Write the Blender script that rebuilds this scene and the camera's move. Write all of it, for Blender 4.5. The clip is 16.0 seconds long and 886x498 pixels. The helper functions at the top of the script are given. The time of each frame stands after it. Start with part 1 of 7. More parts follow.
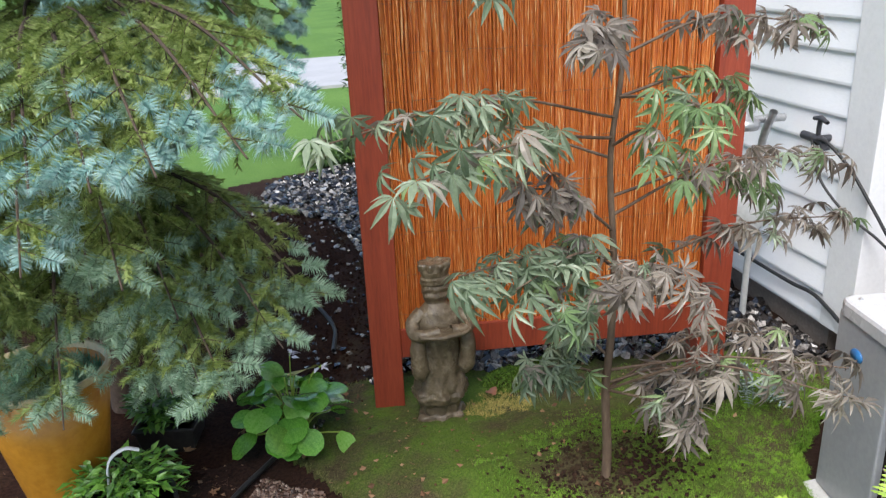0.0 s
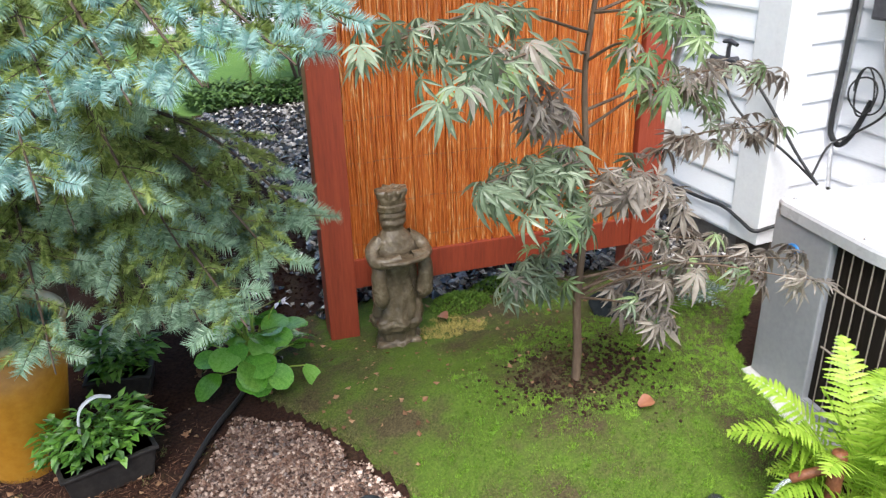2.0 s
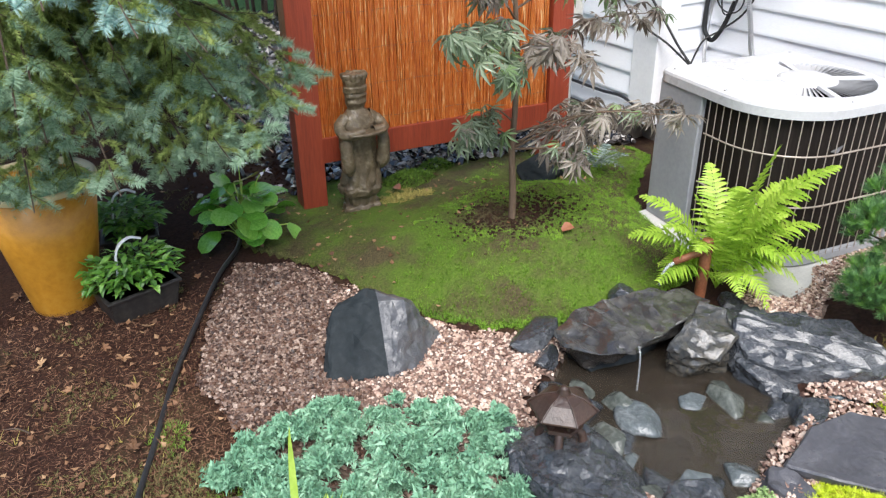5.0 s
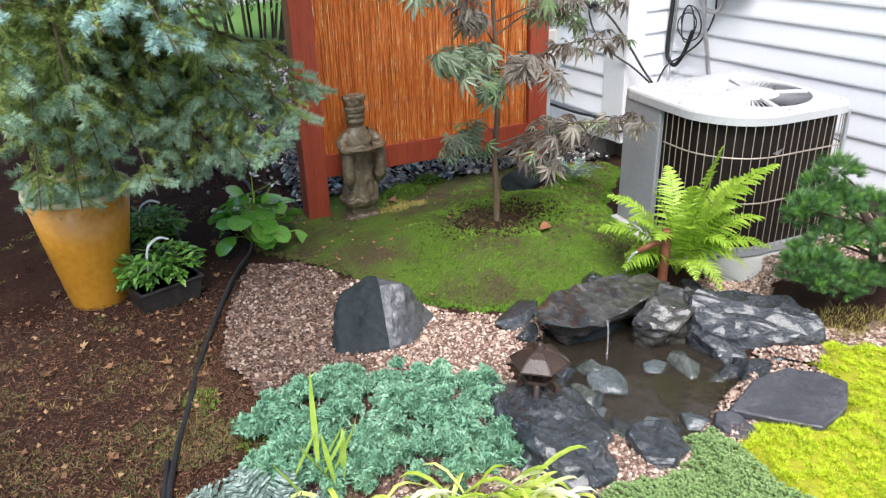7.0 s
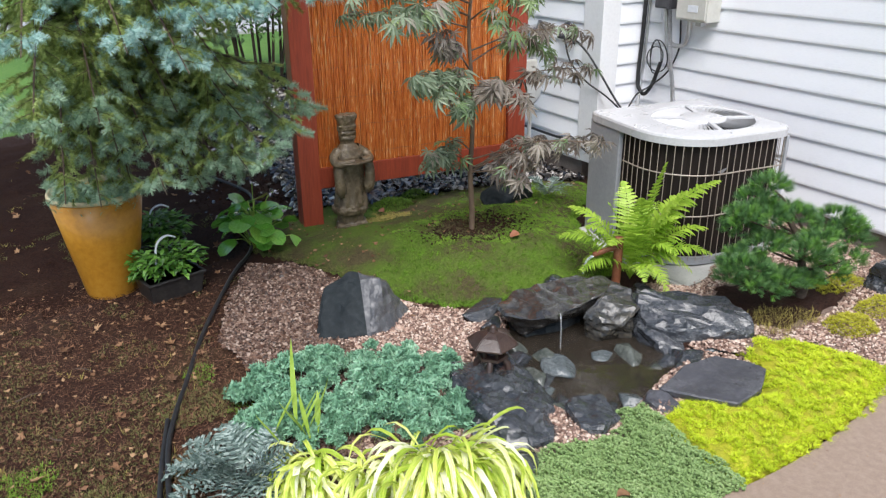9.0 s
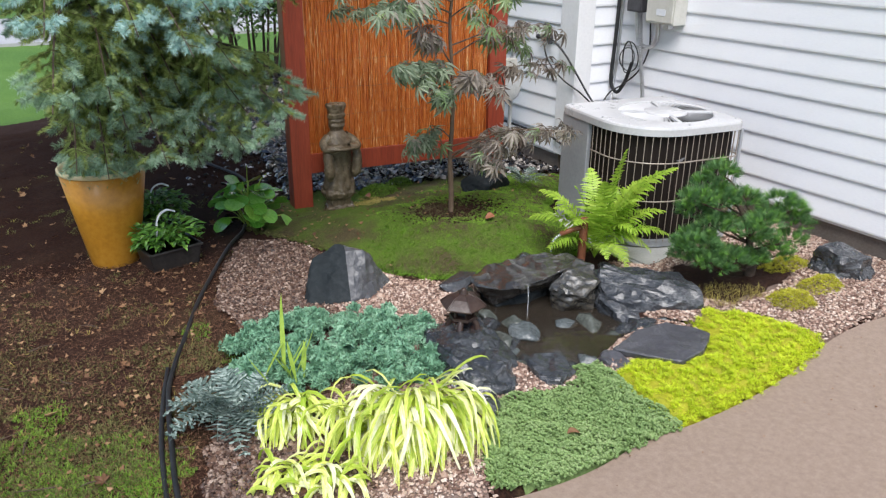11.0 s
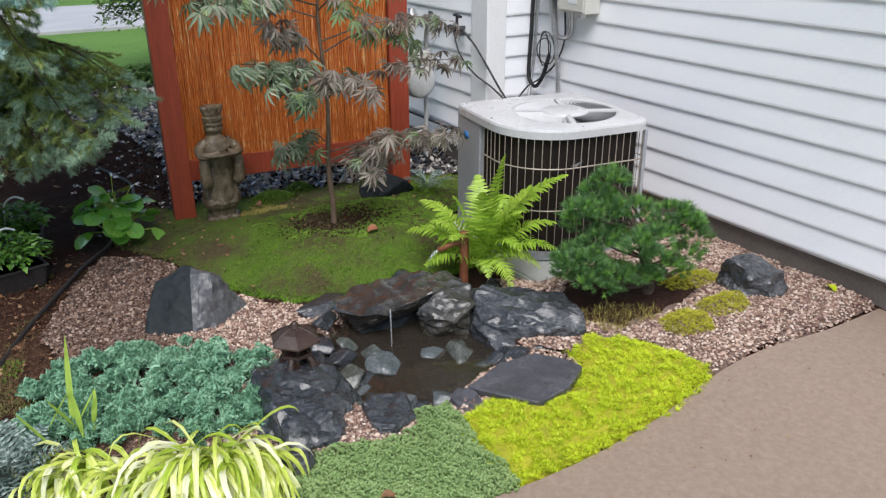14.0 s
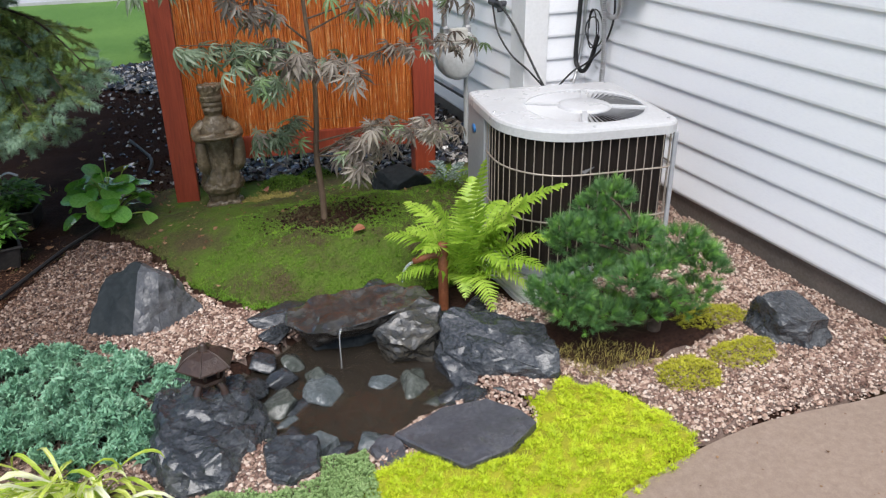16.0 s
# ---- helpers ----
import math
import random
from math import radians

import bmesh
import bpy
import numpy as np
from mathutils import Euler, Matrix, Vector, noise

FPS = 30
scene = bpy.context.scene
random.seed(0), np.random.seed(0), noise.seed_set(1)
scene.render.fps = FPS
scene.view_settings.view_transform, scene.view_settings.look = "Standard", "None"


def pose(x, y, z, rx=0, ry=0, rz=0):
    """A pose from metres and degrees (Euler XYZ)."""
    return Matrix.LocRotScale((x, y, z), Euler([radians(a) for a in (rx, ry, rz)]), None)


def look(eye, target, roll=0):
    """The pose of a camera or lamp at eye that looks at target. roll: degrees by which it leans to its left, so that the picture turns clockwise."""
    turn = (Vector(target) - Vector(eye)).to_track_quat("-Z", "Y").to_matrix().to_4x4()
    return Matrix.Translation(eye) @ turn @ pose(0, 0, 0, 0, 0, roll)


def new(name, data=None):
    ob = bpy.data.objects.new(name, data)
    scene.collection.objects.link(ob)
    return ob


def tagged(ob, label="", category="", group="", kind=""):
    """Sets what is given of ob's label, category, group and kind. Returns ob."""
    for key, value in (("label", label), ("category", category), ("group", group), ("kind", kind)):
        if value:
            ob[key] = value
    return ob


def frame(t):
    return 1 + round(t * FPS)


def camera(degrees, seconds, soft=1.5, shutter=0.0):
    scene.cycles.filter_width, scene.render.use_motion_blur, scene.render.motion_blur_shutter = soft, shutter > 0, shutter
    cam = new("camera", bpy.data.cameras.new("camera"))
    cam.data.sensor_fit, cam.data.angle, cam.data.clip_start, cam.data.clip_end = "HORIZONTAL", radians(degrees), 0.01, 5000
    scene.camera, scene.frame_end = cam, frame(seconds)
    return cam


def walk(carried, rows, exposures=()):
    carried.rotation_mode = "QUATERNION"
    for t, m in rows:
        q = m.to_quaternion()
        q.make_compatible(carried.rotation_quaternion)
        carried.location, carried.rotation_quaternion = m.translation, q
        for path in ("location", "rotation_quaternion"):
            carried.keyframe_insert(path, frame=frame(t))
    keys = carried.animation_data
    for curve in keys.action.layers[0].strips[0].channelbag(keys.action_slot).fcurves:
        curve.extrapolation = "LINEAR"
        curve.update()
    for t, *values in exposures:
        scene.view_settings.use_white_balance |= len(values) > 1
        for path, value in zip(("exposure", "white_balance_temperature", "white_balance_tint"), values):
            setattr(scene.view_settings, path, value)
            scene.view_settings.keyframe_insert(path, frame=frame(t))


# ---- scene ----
cam = camera(59.0, 16.0, soft=1.25, shutter=0.25)
METRES, EYE, TILT, LEAN, TURN = 3.8, 1.555, 0.0, 0.0, -11.8
ROWS = [
    (0.0, 0.0, 0.0, 0.0, -0.95, -20.63, 2.53),
    (0.5, -0.023, 0.024, -0.0088, -3.52, -23.17, 1.96),
    (1.0, -0.0325, 0.0291, -0.012, -4.25, -24.56, 1.44),
    (1.5, -0.0528, 0.0158, -0.0134, -7.02, -24.71, 1.28),
    (2.0, -0.0905, -0.0066, -0.0136, -11.9, -24.63, 1.46),
    (2.5, -0.1162, -0.0234, -0.0137, -14.96, -24.81, 0.22),
    (3.0, -0.1214, -0.0434, -0.0187, -14.45, -25.46, 0.64),
    (3.5, -0.1282, -0.0789, -0.0267, -14.16, -28.88, 0.53),
    (4.0, -0.1483, -0.106, -0.0284, -15.59, -29.1, 1.1),
    (4.5, -0.1684, -0.1363, -0.0276, -18.28, -28.5, 0.78),
    (7.0, -0.2163, -0.2631, -0.0248, -19.99, -25.05, 1.33),
    (7.5, -0.2298, -0.2892, -0.0204, -21.08, -23.67, 1.97),
    (8.0, -0.2306, -0.3077, -0.0163, -21.13, -23.64, 1.75),
    (8.5, -0.2187, -0.3363, -0.0143, -19.31, -23.02, 0.85),
    (11.0, -0.2296, -0.4487, -0.0184, -19.28, -22.34, -0.6),
    (11.5, -0.2076, -0.4571, -0.0187, -18.95, -22.26, -0.18),
    (12.0, -0.1757, -0.4642, -0.0193, -17.9, -22.05, -0.14),
    (12.5, -0.1393, -0.4667, -0.0214, -17.74, -22.31, -0.51),
    (13.0, -0.1079, -0.4498, -0.0203, -19.33, -21.94, -0.51),
    (13.5, -0.0802, -0.4241, -0.0186, -20.33, -22.31, 0.36),
    (14.0, -0.0547, -0.407, -0.02, -19.27, -23.36, 0.21),
    (14.5, -0.0039, -0.3908, -0.0223, -14.32, -24.27, -0.51),
    (15.0, 0.0463, -0.3837, -0.0238, -11.3, -25.23, -0.32),
    (15.5, 0.0884, -0.3609, -0.0258, -10.53, -25.42, 0.05),
    (16.0, 0.1191, -0.3352, -0.0235, -9.41, -25.63, 0.69),
]
walk(cam, [(t, pose(0, 0, EYE, TILT, LEAN, TURN) @ pose(METRES * x, METRES * y, METRES * z, 90 + pitch, roll, yaw)) for t, x, y, z, yaw, pitch, roll in ROWS],
     [(0.0, 1.14), (2.0, 1.47), (4.5, 1.35), (7.0, 1.27), (8.0, 1.09), (12.0, 0.88), (13.5, 0.8), (14.5, 0.6), (15.2, 0.63), (16.0, 0.8)])

# ---- world and light: an overcast evening after rain ----
world = bpy.data.worlds.new("world")
scene.world = world
world.use_nodes = True
wn = world.node_tree.nodes
sky = wn.new("ShaderNodeTexSky")
sky.sky_type, sky.sun_disc = "NISHITA", False
sky.sun_elevation, sky.sun_rotation = radians(57), radians(210)
sky.air_density, sky.dust_density, sky.ozone_density = 1.0, 1.0, 1.5
world.node_tree.links.new(sky.outputs[0], wn["Background"].inputs[0])
wn["Background"].inputs[1].default_value = 0.09
sun = new("sun", bpy.data.lights.new("sun", "SUN"))
sun.data.energy, sun.data.angle, sun.data.color = 2.7, radians(42), (1.0, 0.97, 0.95)
sun.matrix_world = look((-1.6, -2.7, 6.8), (0.6, 1.2, 0))

# ---- materials ----


def material(name, colors, scale=8.0, rough=0.8, metal=0.0, bump=0.2, fine=60.0, island=0.0, spec=0.5, stretch=(1, 1, 1),
             obj=0.0, wet=0.0, coat=0.0, trans=0.0, spread=0.25, bump_scale=0.01):
    """A surface with noise at two scales. colors: dark, middle, light. island, obj: how much pieces differ from one another.
    wet: how far patches of the surface are glossy."""
    m = bpy.data.materials.new(name)
    m.use_nodes = True
    nt = m.node_tree
    N, L = nt.nodes, nt.links
    bsdf = N["Principled BSDF"]
    tex = N.new("ShaderNodeTexCoord")
    mp = N.new("ShaderNodeMapping")
    mp.inputs["Scale"].default_value = stretch
    L.new(tex.outputs["Object"], mp.inputs[0])
    a, b = N.new("ShaderNodeTexNoise"), N.new("ShaderNodeTexNoise")
    for n, s, d in ((a, scale, 5), (b, fine, 4)):
        n.inputs["Scale"].default_value, n.inputs["Detail"].default_value = s, d
        n.inputs["Roughness"].default_value = 0.6
        L.new(mp.outputs[0], n.inputs["Vector"])
    mix = N.new("ShaderNodeMath")
    mix.operation = "MULTIPLY_ADD"
    L.new(b.outputs[0], mix.inputs[0])
    mix.inputs[1].default_value = 0.5
    half = N.new("ShaderNodeMath")
    half.operation = "MULTIPLY"
    L.new(a.outputs[0], half.inputs[0])
    half.inputs[1].default_value = 0.5
    L.new(half.outputs[0], mix.inputs[2])
    last = mix.outputs[0]
    for amount, make in ((island, "geo"), (obj, "obj")):
        if amount:
            r = N.new("ShaderNodeNewGeometry") if make == "geo" else N.new("ShaderNodeObjectInfo")
            s = N.new("ShaderNodeMath")
            s.operation = "MULTIPLY_ADD"
            L.new(r.outputs["Random Per Island" if make == "geo" else "Random"], s.inputs[0])
            s.inputs[1].default_value = amount
            off = N.new("ShaderNodeMath")
            off.operation = "SUBTRACT"
            L.new(last, off.inputs[0])
            off.inputs[1].default_value = amount / 2
            L.new(off.outputs[0], s.inputs[2])
            last = s.outputs[0]
    ramp = N.new("ShaderNodeValToRGB")
    L.new(last, ramp.inputs[0])
    e = ramp.color_ramp.elements
    pos = [0.5 - spread, 0.5, 0.5 + spread] if len(colors) == 3 else [0.5 - spread + 2 * spread * i / (len(colors) - 1) for i in range(len(colors))]
    e[0].position, e[0].color = pos[0], (*colors[0], 1)
    e[1].position, e[1].color = pos[-1], (*colors[-1], 1)
    for p, c in zip(pos[1:-1], colors[1:-1]):
        x = e.new(p)
        x.color = (*c, 1)
    L.new(ramp.outputs[0], bsdf.inputs["Base Color"])
    bsdf.inputs["Roughness"].default_value = rough
    bsdf.inputs["Metallic"].default_value = metal
    bsdf.inputs["Specular IOR Level"].default_value = spec
    bsdf.inputs["Coat Weight"].default_value = coat
    bsdf.inputs["Coat Roughness"].default_value = 0.15
    if trans:
        # thin leaves let light through
        add, tr = N.new("ShaderNodeMixShader"), N.new("ShaderNodeBsdfTranslucent")
        L.new(ramp.outputs[0], tr.inputs[0])
        add.inputs[0].default_value = trans
        L.new(bsdf.outputs[0], add.inputs[1])
        L.new(tr.outputs[0], add.inputs[2])
        L.new(add.outputs[0], N["Material Output"].inputs[0])
    if wet:
        w = N.new("ShaderNodeMapRange")
        L.new(a.outputs[0], w.inputs[0])
        w.inputs[1].default_value, w.inputs[2].default_value = 0.38, 0.62
        w.inputs[3].default_value, w.inputs[4].default_value = rough, max(0.08, rough - wet)
        L.new(w.outputs[0], bsdf.inputs["Roughness"])
    if bump:
        bp = N.new("ShaderNodeBump")
        bp.inputs["Strength"].default_value, bp.inputs["Distance"].default_value = bump, bump_scale
        L.new(mix.outputs[0], bp.inputs["Height"])
        L.new(bp.outputs[0], bsdf.inputs["Normal"])
    return m


def two_zone(name, first, second, scale, low, high, rough=0.9, bump=0.4, fine=90.0, spec=0.2):
    """Ground on which patches of a second cover lie over the first; each is a dark and a light colour."""
    m = bpy.data.materials.new(name)
    m.use_nodes = True
    N, L = m.node_tree.nodes, m.node_tree.links
    bsdf = N["Principled BSDF"]
    tex = N.new("ShaderNodeTexCoord")
    big, small = N.new("ShaderNodeTexNoise"), N.new("ShaderNodeTexNoise")
    for n, s in ((big, scale), (small, fine)):
        n.inputs["Scale"].default_value, n.inputs["Detail"].default_value, n.inputs["Roughness"].default_value = s, 6, 0.65
        L.new(tex.outputs["Object"], n.inputs["Vector"])
    pair = []
    for colors in (first, second):
        r = N.new("ShaderNodeValToRGB")
        r.color_ramp.elements[0].position, r.color_ramp.elements[1].position = 0.33, 0.68
        r.color_ramp.elements[0].color, r.color_ramp.elements[1].color = (*colors[0], 1), (*colors[1], 1)
        L.new(small.outputs[0], r.inputs[0])
        pair.append(r)
    edge = N.new("ShaderNodeMapRange")
    L.new(big.outputs[0], edge.inputs[0])
    edge.inputs[1].default_value, edge.inputs[2].default_value = low, high
    mx = N.new("ShaderNodeMix")
    mx.data_type = "RGBA"
    L.new(edge.outputs[0], mx.inputs[0])
    L.new(pair[0].outputs[0], mx.inputs[6])
    L.new(pair[1].outputs[0], mx.inputs[7])
    L.new(mx.outputs[2], bsdf.inputs["Base Color"])
    bsdf.inputs["Roughness"].default_value, bsdf.inputs["Specular IOR Level"].default_value = rough, spec
    bp = N.new("ShaderNodeBump")
    bp.inputs["Strength"].default_value, bp.inputs["Distance"].default_value = bump, 0.012
    L.new(small.outputs[0], bp.inputs["Height"])
    L.new(bp.outputs[0], bsdf.inputs["Normal"])
    return m


M = {}
M["lawn"] = two_zone("lawn_turf", ((0.05, 0.12, 0.025), (0.11, 0.21, 0.045)), ((0.07, 0.15, 0.03), (0.15, 0.26, 0.06)), 0.6, 0.4, 0.6)
M["soil"] = two_zone("litter_soil", ((0.01, 0.004, 0.003), (0.046, 0.021, 0.013)), ((0.02, 0.014, 0.007), (0.07, 0.046, 0.022)), 2.6, 0.5, 0.66)
# the bed's soil again, with the shade under the spruce put into its colour
M["shade_soil"] = two_zone("shade_darkened_soil", ((0.01, 0.0045, 0.003), (0.038, 0.017, 0.011)), ((0.016, 0.008, 0.005), (0.05, 0.026, 0.016)), 3.0, 0.48, 0.64, spec=0.08)
M["grit"] = material("grit_bed", ((0.05, 0.035, 0.03), (0.16, 0.11, 0.09), (0.3, 0.24, 0.2)), 40, 0.9, bump=0.6, fine=220)
M["dark_grit"] = material("dark_grit_bed", ((0.008, 0.007, 0.007), (0.025, 0.021, 0.02), (0.06, 0.05, 0.045)), 30, 0.7, bump=0.6, fine=160)
M["concrete"] = material("washed_concrete", ((0.17, 0.122, 0.095), (0.27, 0.2, 0.155), (0.37, 0.29, 0.235)), 45, 0.6, bump=0.5, fine=330, bump_scale=0.003, spread=0.3)
M["road"] = material("pale_asphalt", ((0.3, 0.3, 0.31), (0.4, 0.4, 0.41), (0.5, 0.5, 0.5)), 1.5, 0.6, fine=90)
M["moss"] = two_zone("moss_mound", ((0.045, 0.085, 0.011), (0.115, 0.18, 0.024)), ((0.03, 0.025, 0.012), (0.11, 0.088, 0.042)), 3.0, 0.43, 0.6, bump=0.6, fine=150)
M["moss_blade"] = material("moss_blades", ((0.05, 0.1, 0.01), (0.12, 0.23, 0.018), (0.23, 0.36, 0.035)), 3.5, 0.7, bump=0, island=0.35, trans=0.2)
M["moss_lime"] = material("lime_moss_blades", ((0.07, 0.15, 0.013), (0.16, 0.31, 0.023), (0.29, 0.47, 0.045)), 4.5, 0.7, bump=0, island=0.15, trans=0.3, fine=14)
M["moss_pale"] = material("pale_moss_blades", ((0.15, 0.125, 0.03), (0.29, 0.24, 0.055), (0.4, 0.34, 0.11)), 9, 0.8, bump=0, island=0.3)
M["moss_olive"] = material("olive_moss_blades", ((0.045, 0.048, 0.014), (0.11, 0.112, 0.03), (0.2, 0.19, 0.06)), 9, 0.8, bump=0, island=0.3)
M["yellow"] = material("yellow_sedum", ((0.34, 0.45, 0.012), (0.55, 0.66, 0.02), (0.74, 0.8, 0.05)), 7, 0.6, bump=0, island=0.22, trans=0.3, fine=22)
M["yellow_base"] = material("yellow_sedum_bed", ((0.12, 0.13, 0.01), (0.3, 0.3, 0.012), (0.42, 0.4, 0.02)), 14, 0.8, bump=0.6, fine=110)
M["lime_yellow"] = material("yellow_green_sedum", ((0.22, 0.2, 0.015), (0.42, 0.41, 0.03), (0.6, 0.58, 0.06)), 14, 0.7, bump=0, island=0.3, trans=0.2)
M["thyme"] = material("thyme_leaves", ((0.15, 0.25, 0.085), (0.26, 0.39, 0.14), (0.42, 0.53, 0.25)), 6, 0.6, bump=0, island=0.25, trans=0.25)
M["thyme_base"] = material("thyme_bed", ((0.06, 0.1, 0.028), (0.13, 0.2, 0.065), (0.2, 0.29, 0.1)), 30, 0.9, bump=0.5, fine=120)
M["juniper"] = material("juniper_scales", ((0.07, 0.185, 0.11), (0.19, 0.39, 0.245), (0.39, 0.6, 0.42)), 7, 0.65, bump=0, island=0.25, trans=0.1, fine=26)
M["hakone"] = material("golden_blades", ((0.36, 0.52, 0.05), (0.74, 0.8, 0.18), (0.97, 0.96, 0.74)), 1, 0.27, bump=0, obj=0.4, spread=0.2, trans=0.35, fine=2.5, stretch=(190, 4, 40))
M["iris"] = material("young_green_blades", ((0.18, 0.32, 0.04), (0.36, 0.52, 0.08), (0.5, 0.62, 0.15)), 7, 0.5, bump=0, island=0.4, trans=0.3)
M["silver_fern"] = material("silver_fronds", ((0.035, 0.065, 0.055), (0.13, 0.19, 0.165), (0.4, 0.48, 0.44)), 20, 0.55, bump=0, island=0.45, trans=0.1)
M["fern"] = material("bright_fronds", ((0.19, 0.34, 0.028), (0.35, 0.53, 0.055), (0.53, 0.69, 0.12)), 8, 0.45, bump=0, island=0.3, obj=0.25, trans=0.35)
M["hosta"] = material("glossy_leaf", ((0.075, 0.24, 0.026), (0.17, 0.44, 0.055), (0.32, 0.6, 0.13)), 9, 0.14, bump=0.35, fine=30, obj=0.35, trans=0.2, coat=1.0)
M["hosta_old"] = material("yellowing_leaf", ((0.3, 0.3, 0.05), (0.5, 0.42, 0.08), (0.6, 0.5, 0.15)), 9, 0.4, bump=0.15, obj=0.2)
M["potted"] = material("nursery_leaf", ((0.035, 0.11, 0.014), (0.09, 0.23, 0.027), (0.18, 0.36, 0.06)), 9, 0.4, bump=0, island=0.45, trans=0.15)
M["maple_green"] = material("maple_leaf_green", ((0.12, 0.17, 0.1), (0.225, 0.29, 0.19), (0.37, 0.44, 0.31)), 9, 0.35, bump=0.1, obj=0.5, trans=0.4)
M["maple_bronze"] = material("maple_leaf_bronze", ((0.16, 0.135, 0.115), (0.3, 0.26, 0.22), (0.46, 0.41, 0.35)), 9, 0.36, bump=0.1, obj=0.6, trans=0.45)
M["maple_bright"] = material("maple_leaf_bright", ((0.13, 0.21, 0.09), (0.22, 0.32, 0.14), (0.32, 0.41, 0.2)), 9, 0.35, bump=0.1, obj=0.4, trans=0.3)
M["maple_bark"] = material("maple_bark", ((0.05, 0.03, 0.02), (0.12, 0.078, 0.05), (0.21, 0.15, 0.1)), 14, 0.7, bump=0.4, fine=80, stretch=(1, 1, 0.3))
M["spruce_blue"] = material("spruce_needles_blue", ((0.17, 0.33, 0.3), (0.32, 0.52, 0.48), (0.54, 0.7, 0.66)), 3, 0.5, bump=0, island=0.3, trans=0.15)
M["spruce_green"] = material("spruce_needles_green", ((0.105, 0.16, 0.035), (0.28, 0.36, 0.1), (0.5, 0.58, 0.2)), 2.5, 0.55, bump=0, island=0.3, trans=0.35)
M["spruce_pale"] = material("spruce_needles_pale", ((0.13, 0.22, 0.14), (0.28, 0.42, 0.28), (0.48, 0.62, 0.46)), 2.5, 0.55, bump=0, island=0.3, trans=0.25)
M["bark"] = material("spruce_bark", ((0.03, 0.022, 0.016), (0.08, 0.055, 0.04), (0.14, 0.1, 0.075)), 16, 0.9, bump=0.6, fine=70)
M["pine"] = material("pine_needles", ((0.035, 0.1, 0.035), (0.09, 0.205, 0.065), (0.19, 0.34, 0.12)), 6, 0.45, bump=0, island=0.35, trans=0.15)
M["pine_new"] = material("pine_new_needles", ((0.07, 0.2, 0.03), (0.14, 0.32, 0.05), (0.24, 0.42, 0.1)), 6, 0.5, bump=0, island=0.3, trans=0.1)
M["slate"] = material("wet_slate", ((0.012, 0.014, 0.017), (0.032, 0.036, 0.042), (0.105, 0.11, 0.116)), 5, 0.18, bump=1.0, fine=70, stretch=(1, 1, 1.6), bump_scale=0.014, spec=0.5, spread=0.22, coat=0.58)
M["slab_slate"] = material("wet_slab", ((0.014, 0.014, 0.014), (0.036, 0.034, 0.033), (0.105, 0.1, 0.09)), 9, 0.16, bump=1.0, fine=34, bump_scale=0.009, spread=0.22, coat=0.9)
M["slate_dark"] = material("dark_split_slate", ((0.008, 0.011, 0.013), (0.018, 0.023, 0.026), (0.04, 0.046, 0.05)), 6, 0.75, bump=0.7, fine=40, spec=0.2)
M["slate_brown"] = material("crusted_slate", ((0.012, 0.014, 0.017), (0.03, 0.032, 0.034), (0.055, 0.05, 0.04), (0.16, 0.135, 0.095)), 3.2, 0.3, bump=0.9, fine=60, wet=0.18, bump_scale=0.014, spread=0.2, coat=0.5)
M["slate_pale"] = material("pale_slate", ((0.04, 0.05, 0.054), (0.09, 0.105, 0.11), (0.23, 0.25, 0.26)), 9, 0.3, bump=1.0, fine=50, wet=0.2)
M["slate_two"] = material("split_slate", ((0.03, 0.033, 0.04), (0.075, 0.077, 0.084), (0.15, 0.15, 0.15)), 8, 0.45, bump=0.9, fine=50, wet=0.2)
M["flat_slate"] = material("flat_slate", ((0.035, 0.035, 0.042), (0.065, 0.065, 0.075), (0.12, 0.12, 0.13)), 6, 0.45, bump=0.4, fine=70, wet=0.2)
M["pond_stone"] = material("pond_stone", ((0.025, 0.03, 0.027), (0.06, 0.068, 0.06), (0.15, 0.16, 0.145)), 12, 0.25, bump=0.8, fine=60, obj=0.4, wet=0.2)
M["pebble"] = material("tan_pebbles", ((0.07, 0.034, 0.025), (0.22, 0.13, 0.098), (0.44, 0.31, 0.24), (0.64, 0.545, 0.47)), 30, 0.55, bump=0.1, fine=160, island=0.8, spread=0.44)
M["pebble_brown"] = material("brown_pebbles", ((0.018, 0.0095, 0.007), (0.07, 0.036, 0.024), (0.15, 0.087, 0.06), (0.36, 0.275, 0.22)), 30, 0.5, bump=0.1, fine=160, island=0.75, spread=0.42)
M["river"] = material("dark_river_stones", ((0.005, 0.005, 0.006), (0.018, 0.016, 0.016), (0.05, 0.043, 0.04), (0.5, 0.46, 0.42)), 20, 0.16, bump=0.1, fine=120, island=0.95, spread=0.5, coat=0.5)
M["liner"] = material("pond_bed", ((0.02, 0.016, 0.012), (0.05, 0.041, 0.031), (0.12, 0.1, 0.078)), 7, 0.7, bump=0.4, spread=0.18)
M["iron"] = material("brown_cast_iron", ((0.014, 0.008, 0.006), (0.036, 0.019, 0.014), (0.075, 0.044, 0.032)), 20, 0.42, bump=0.4, fine=120, spec=0.5, coat=0.12)
M["rust"] = material("rusty_pipe", ((0.07, 0.02, 0.008), (0.17, 0.055, 0.022), (0.28, 0.11, 0.05)), 30, 0.6, bump=0.3, fine=150)
M["statue"] = material("weathered_stone_cast", ((0.035, 0.026, 0.016), (0.115, 0.086, 0.053), (0.3, 0.24, 0.165)), 14, 0.42, bump=1.0, fine=60, wet=0.15)
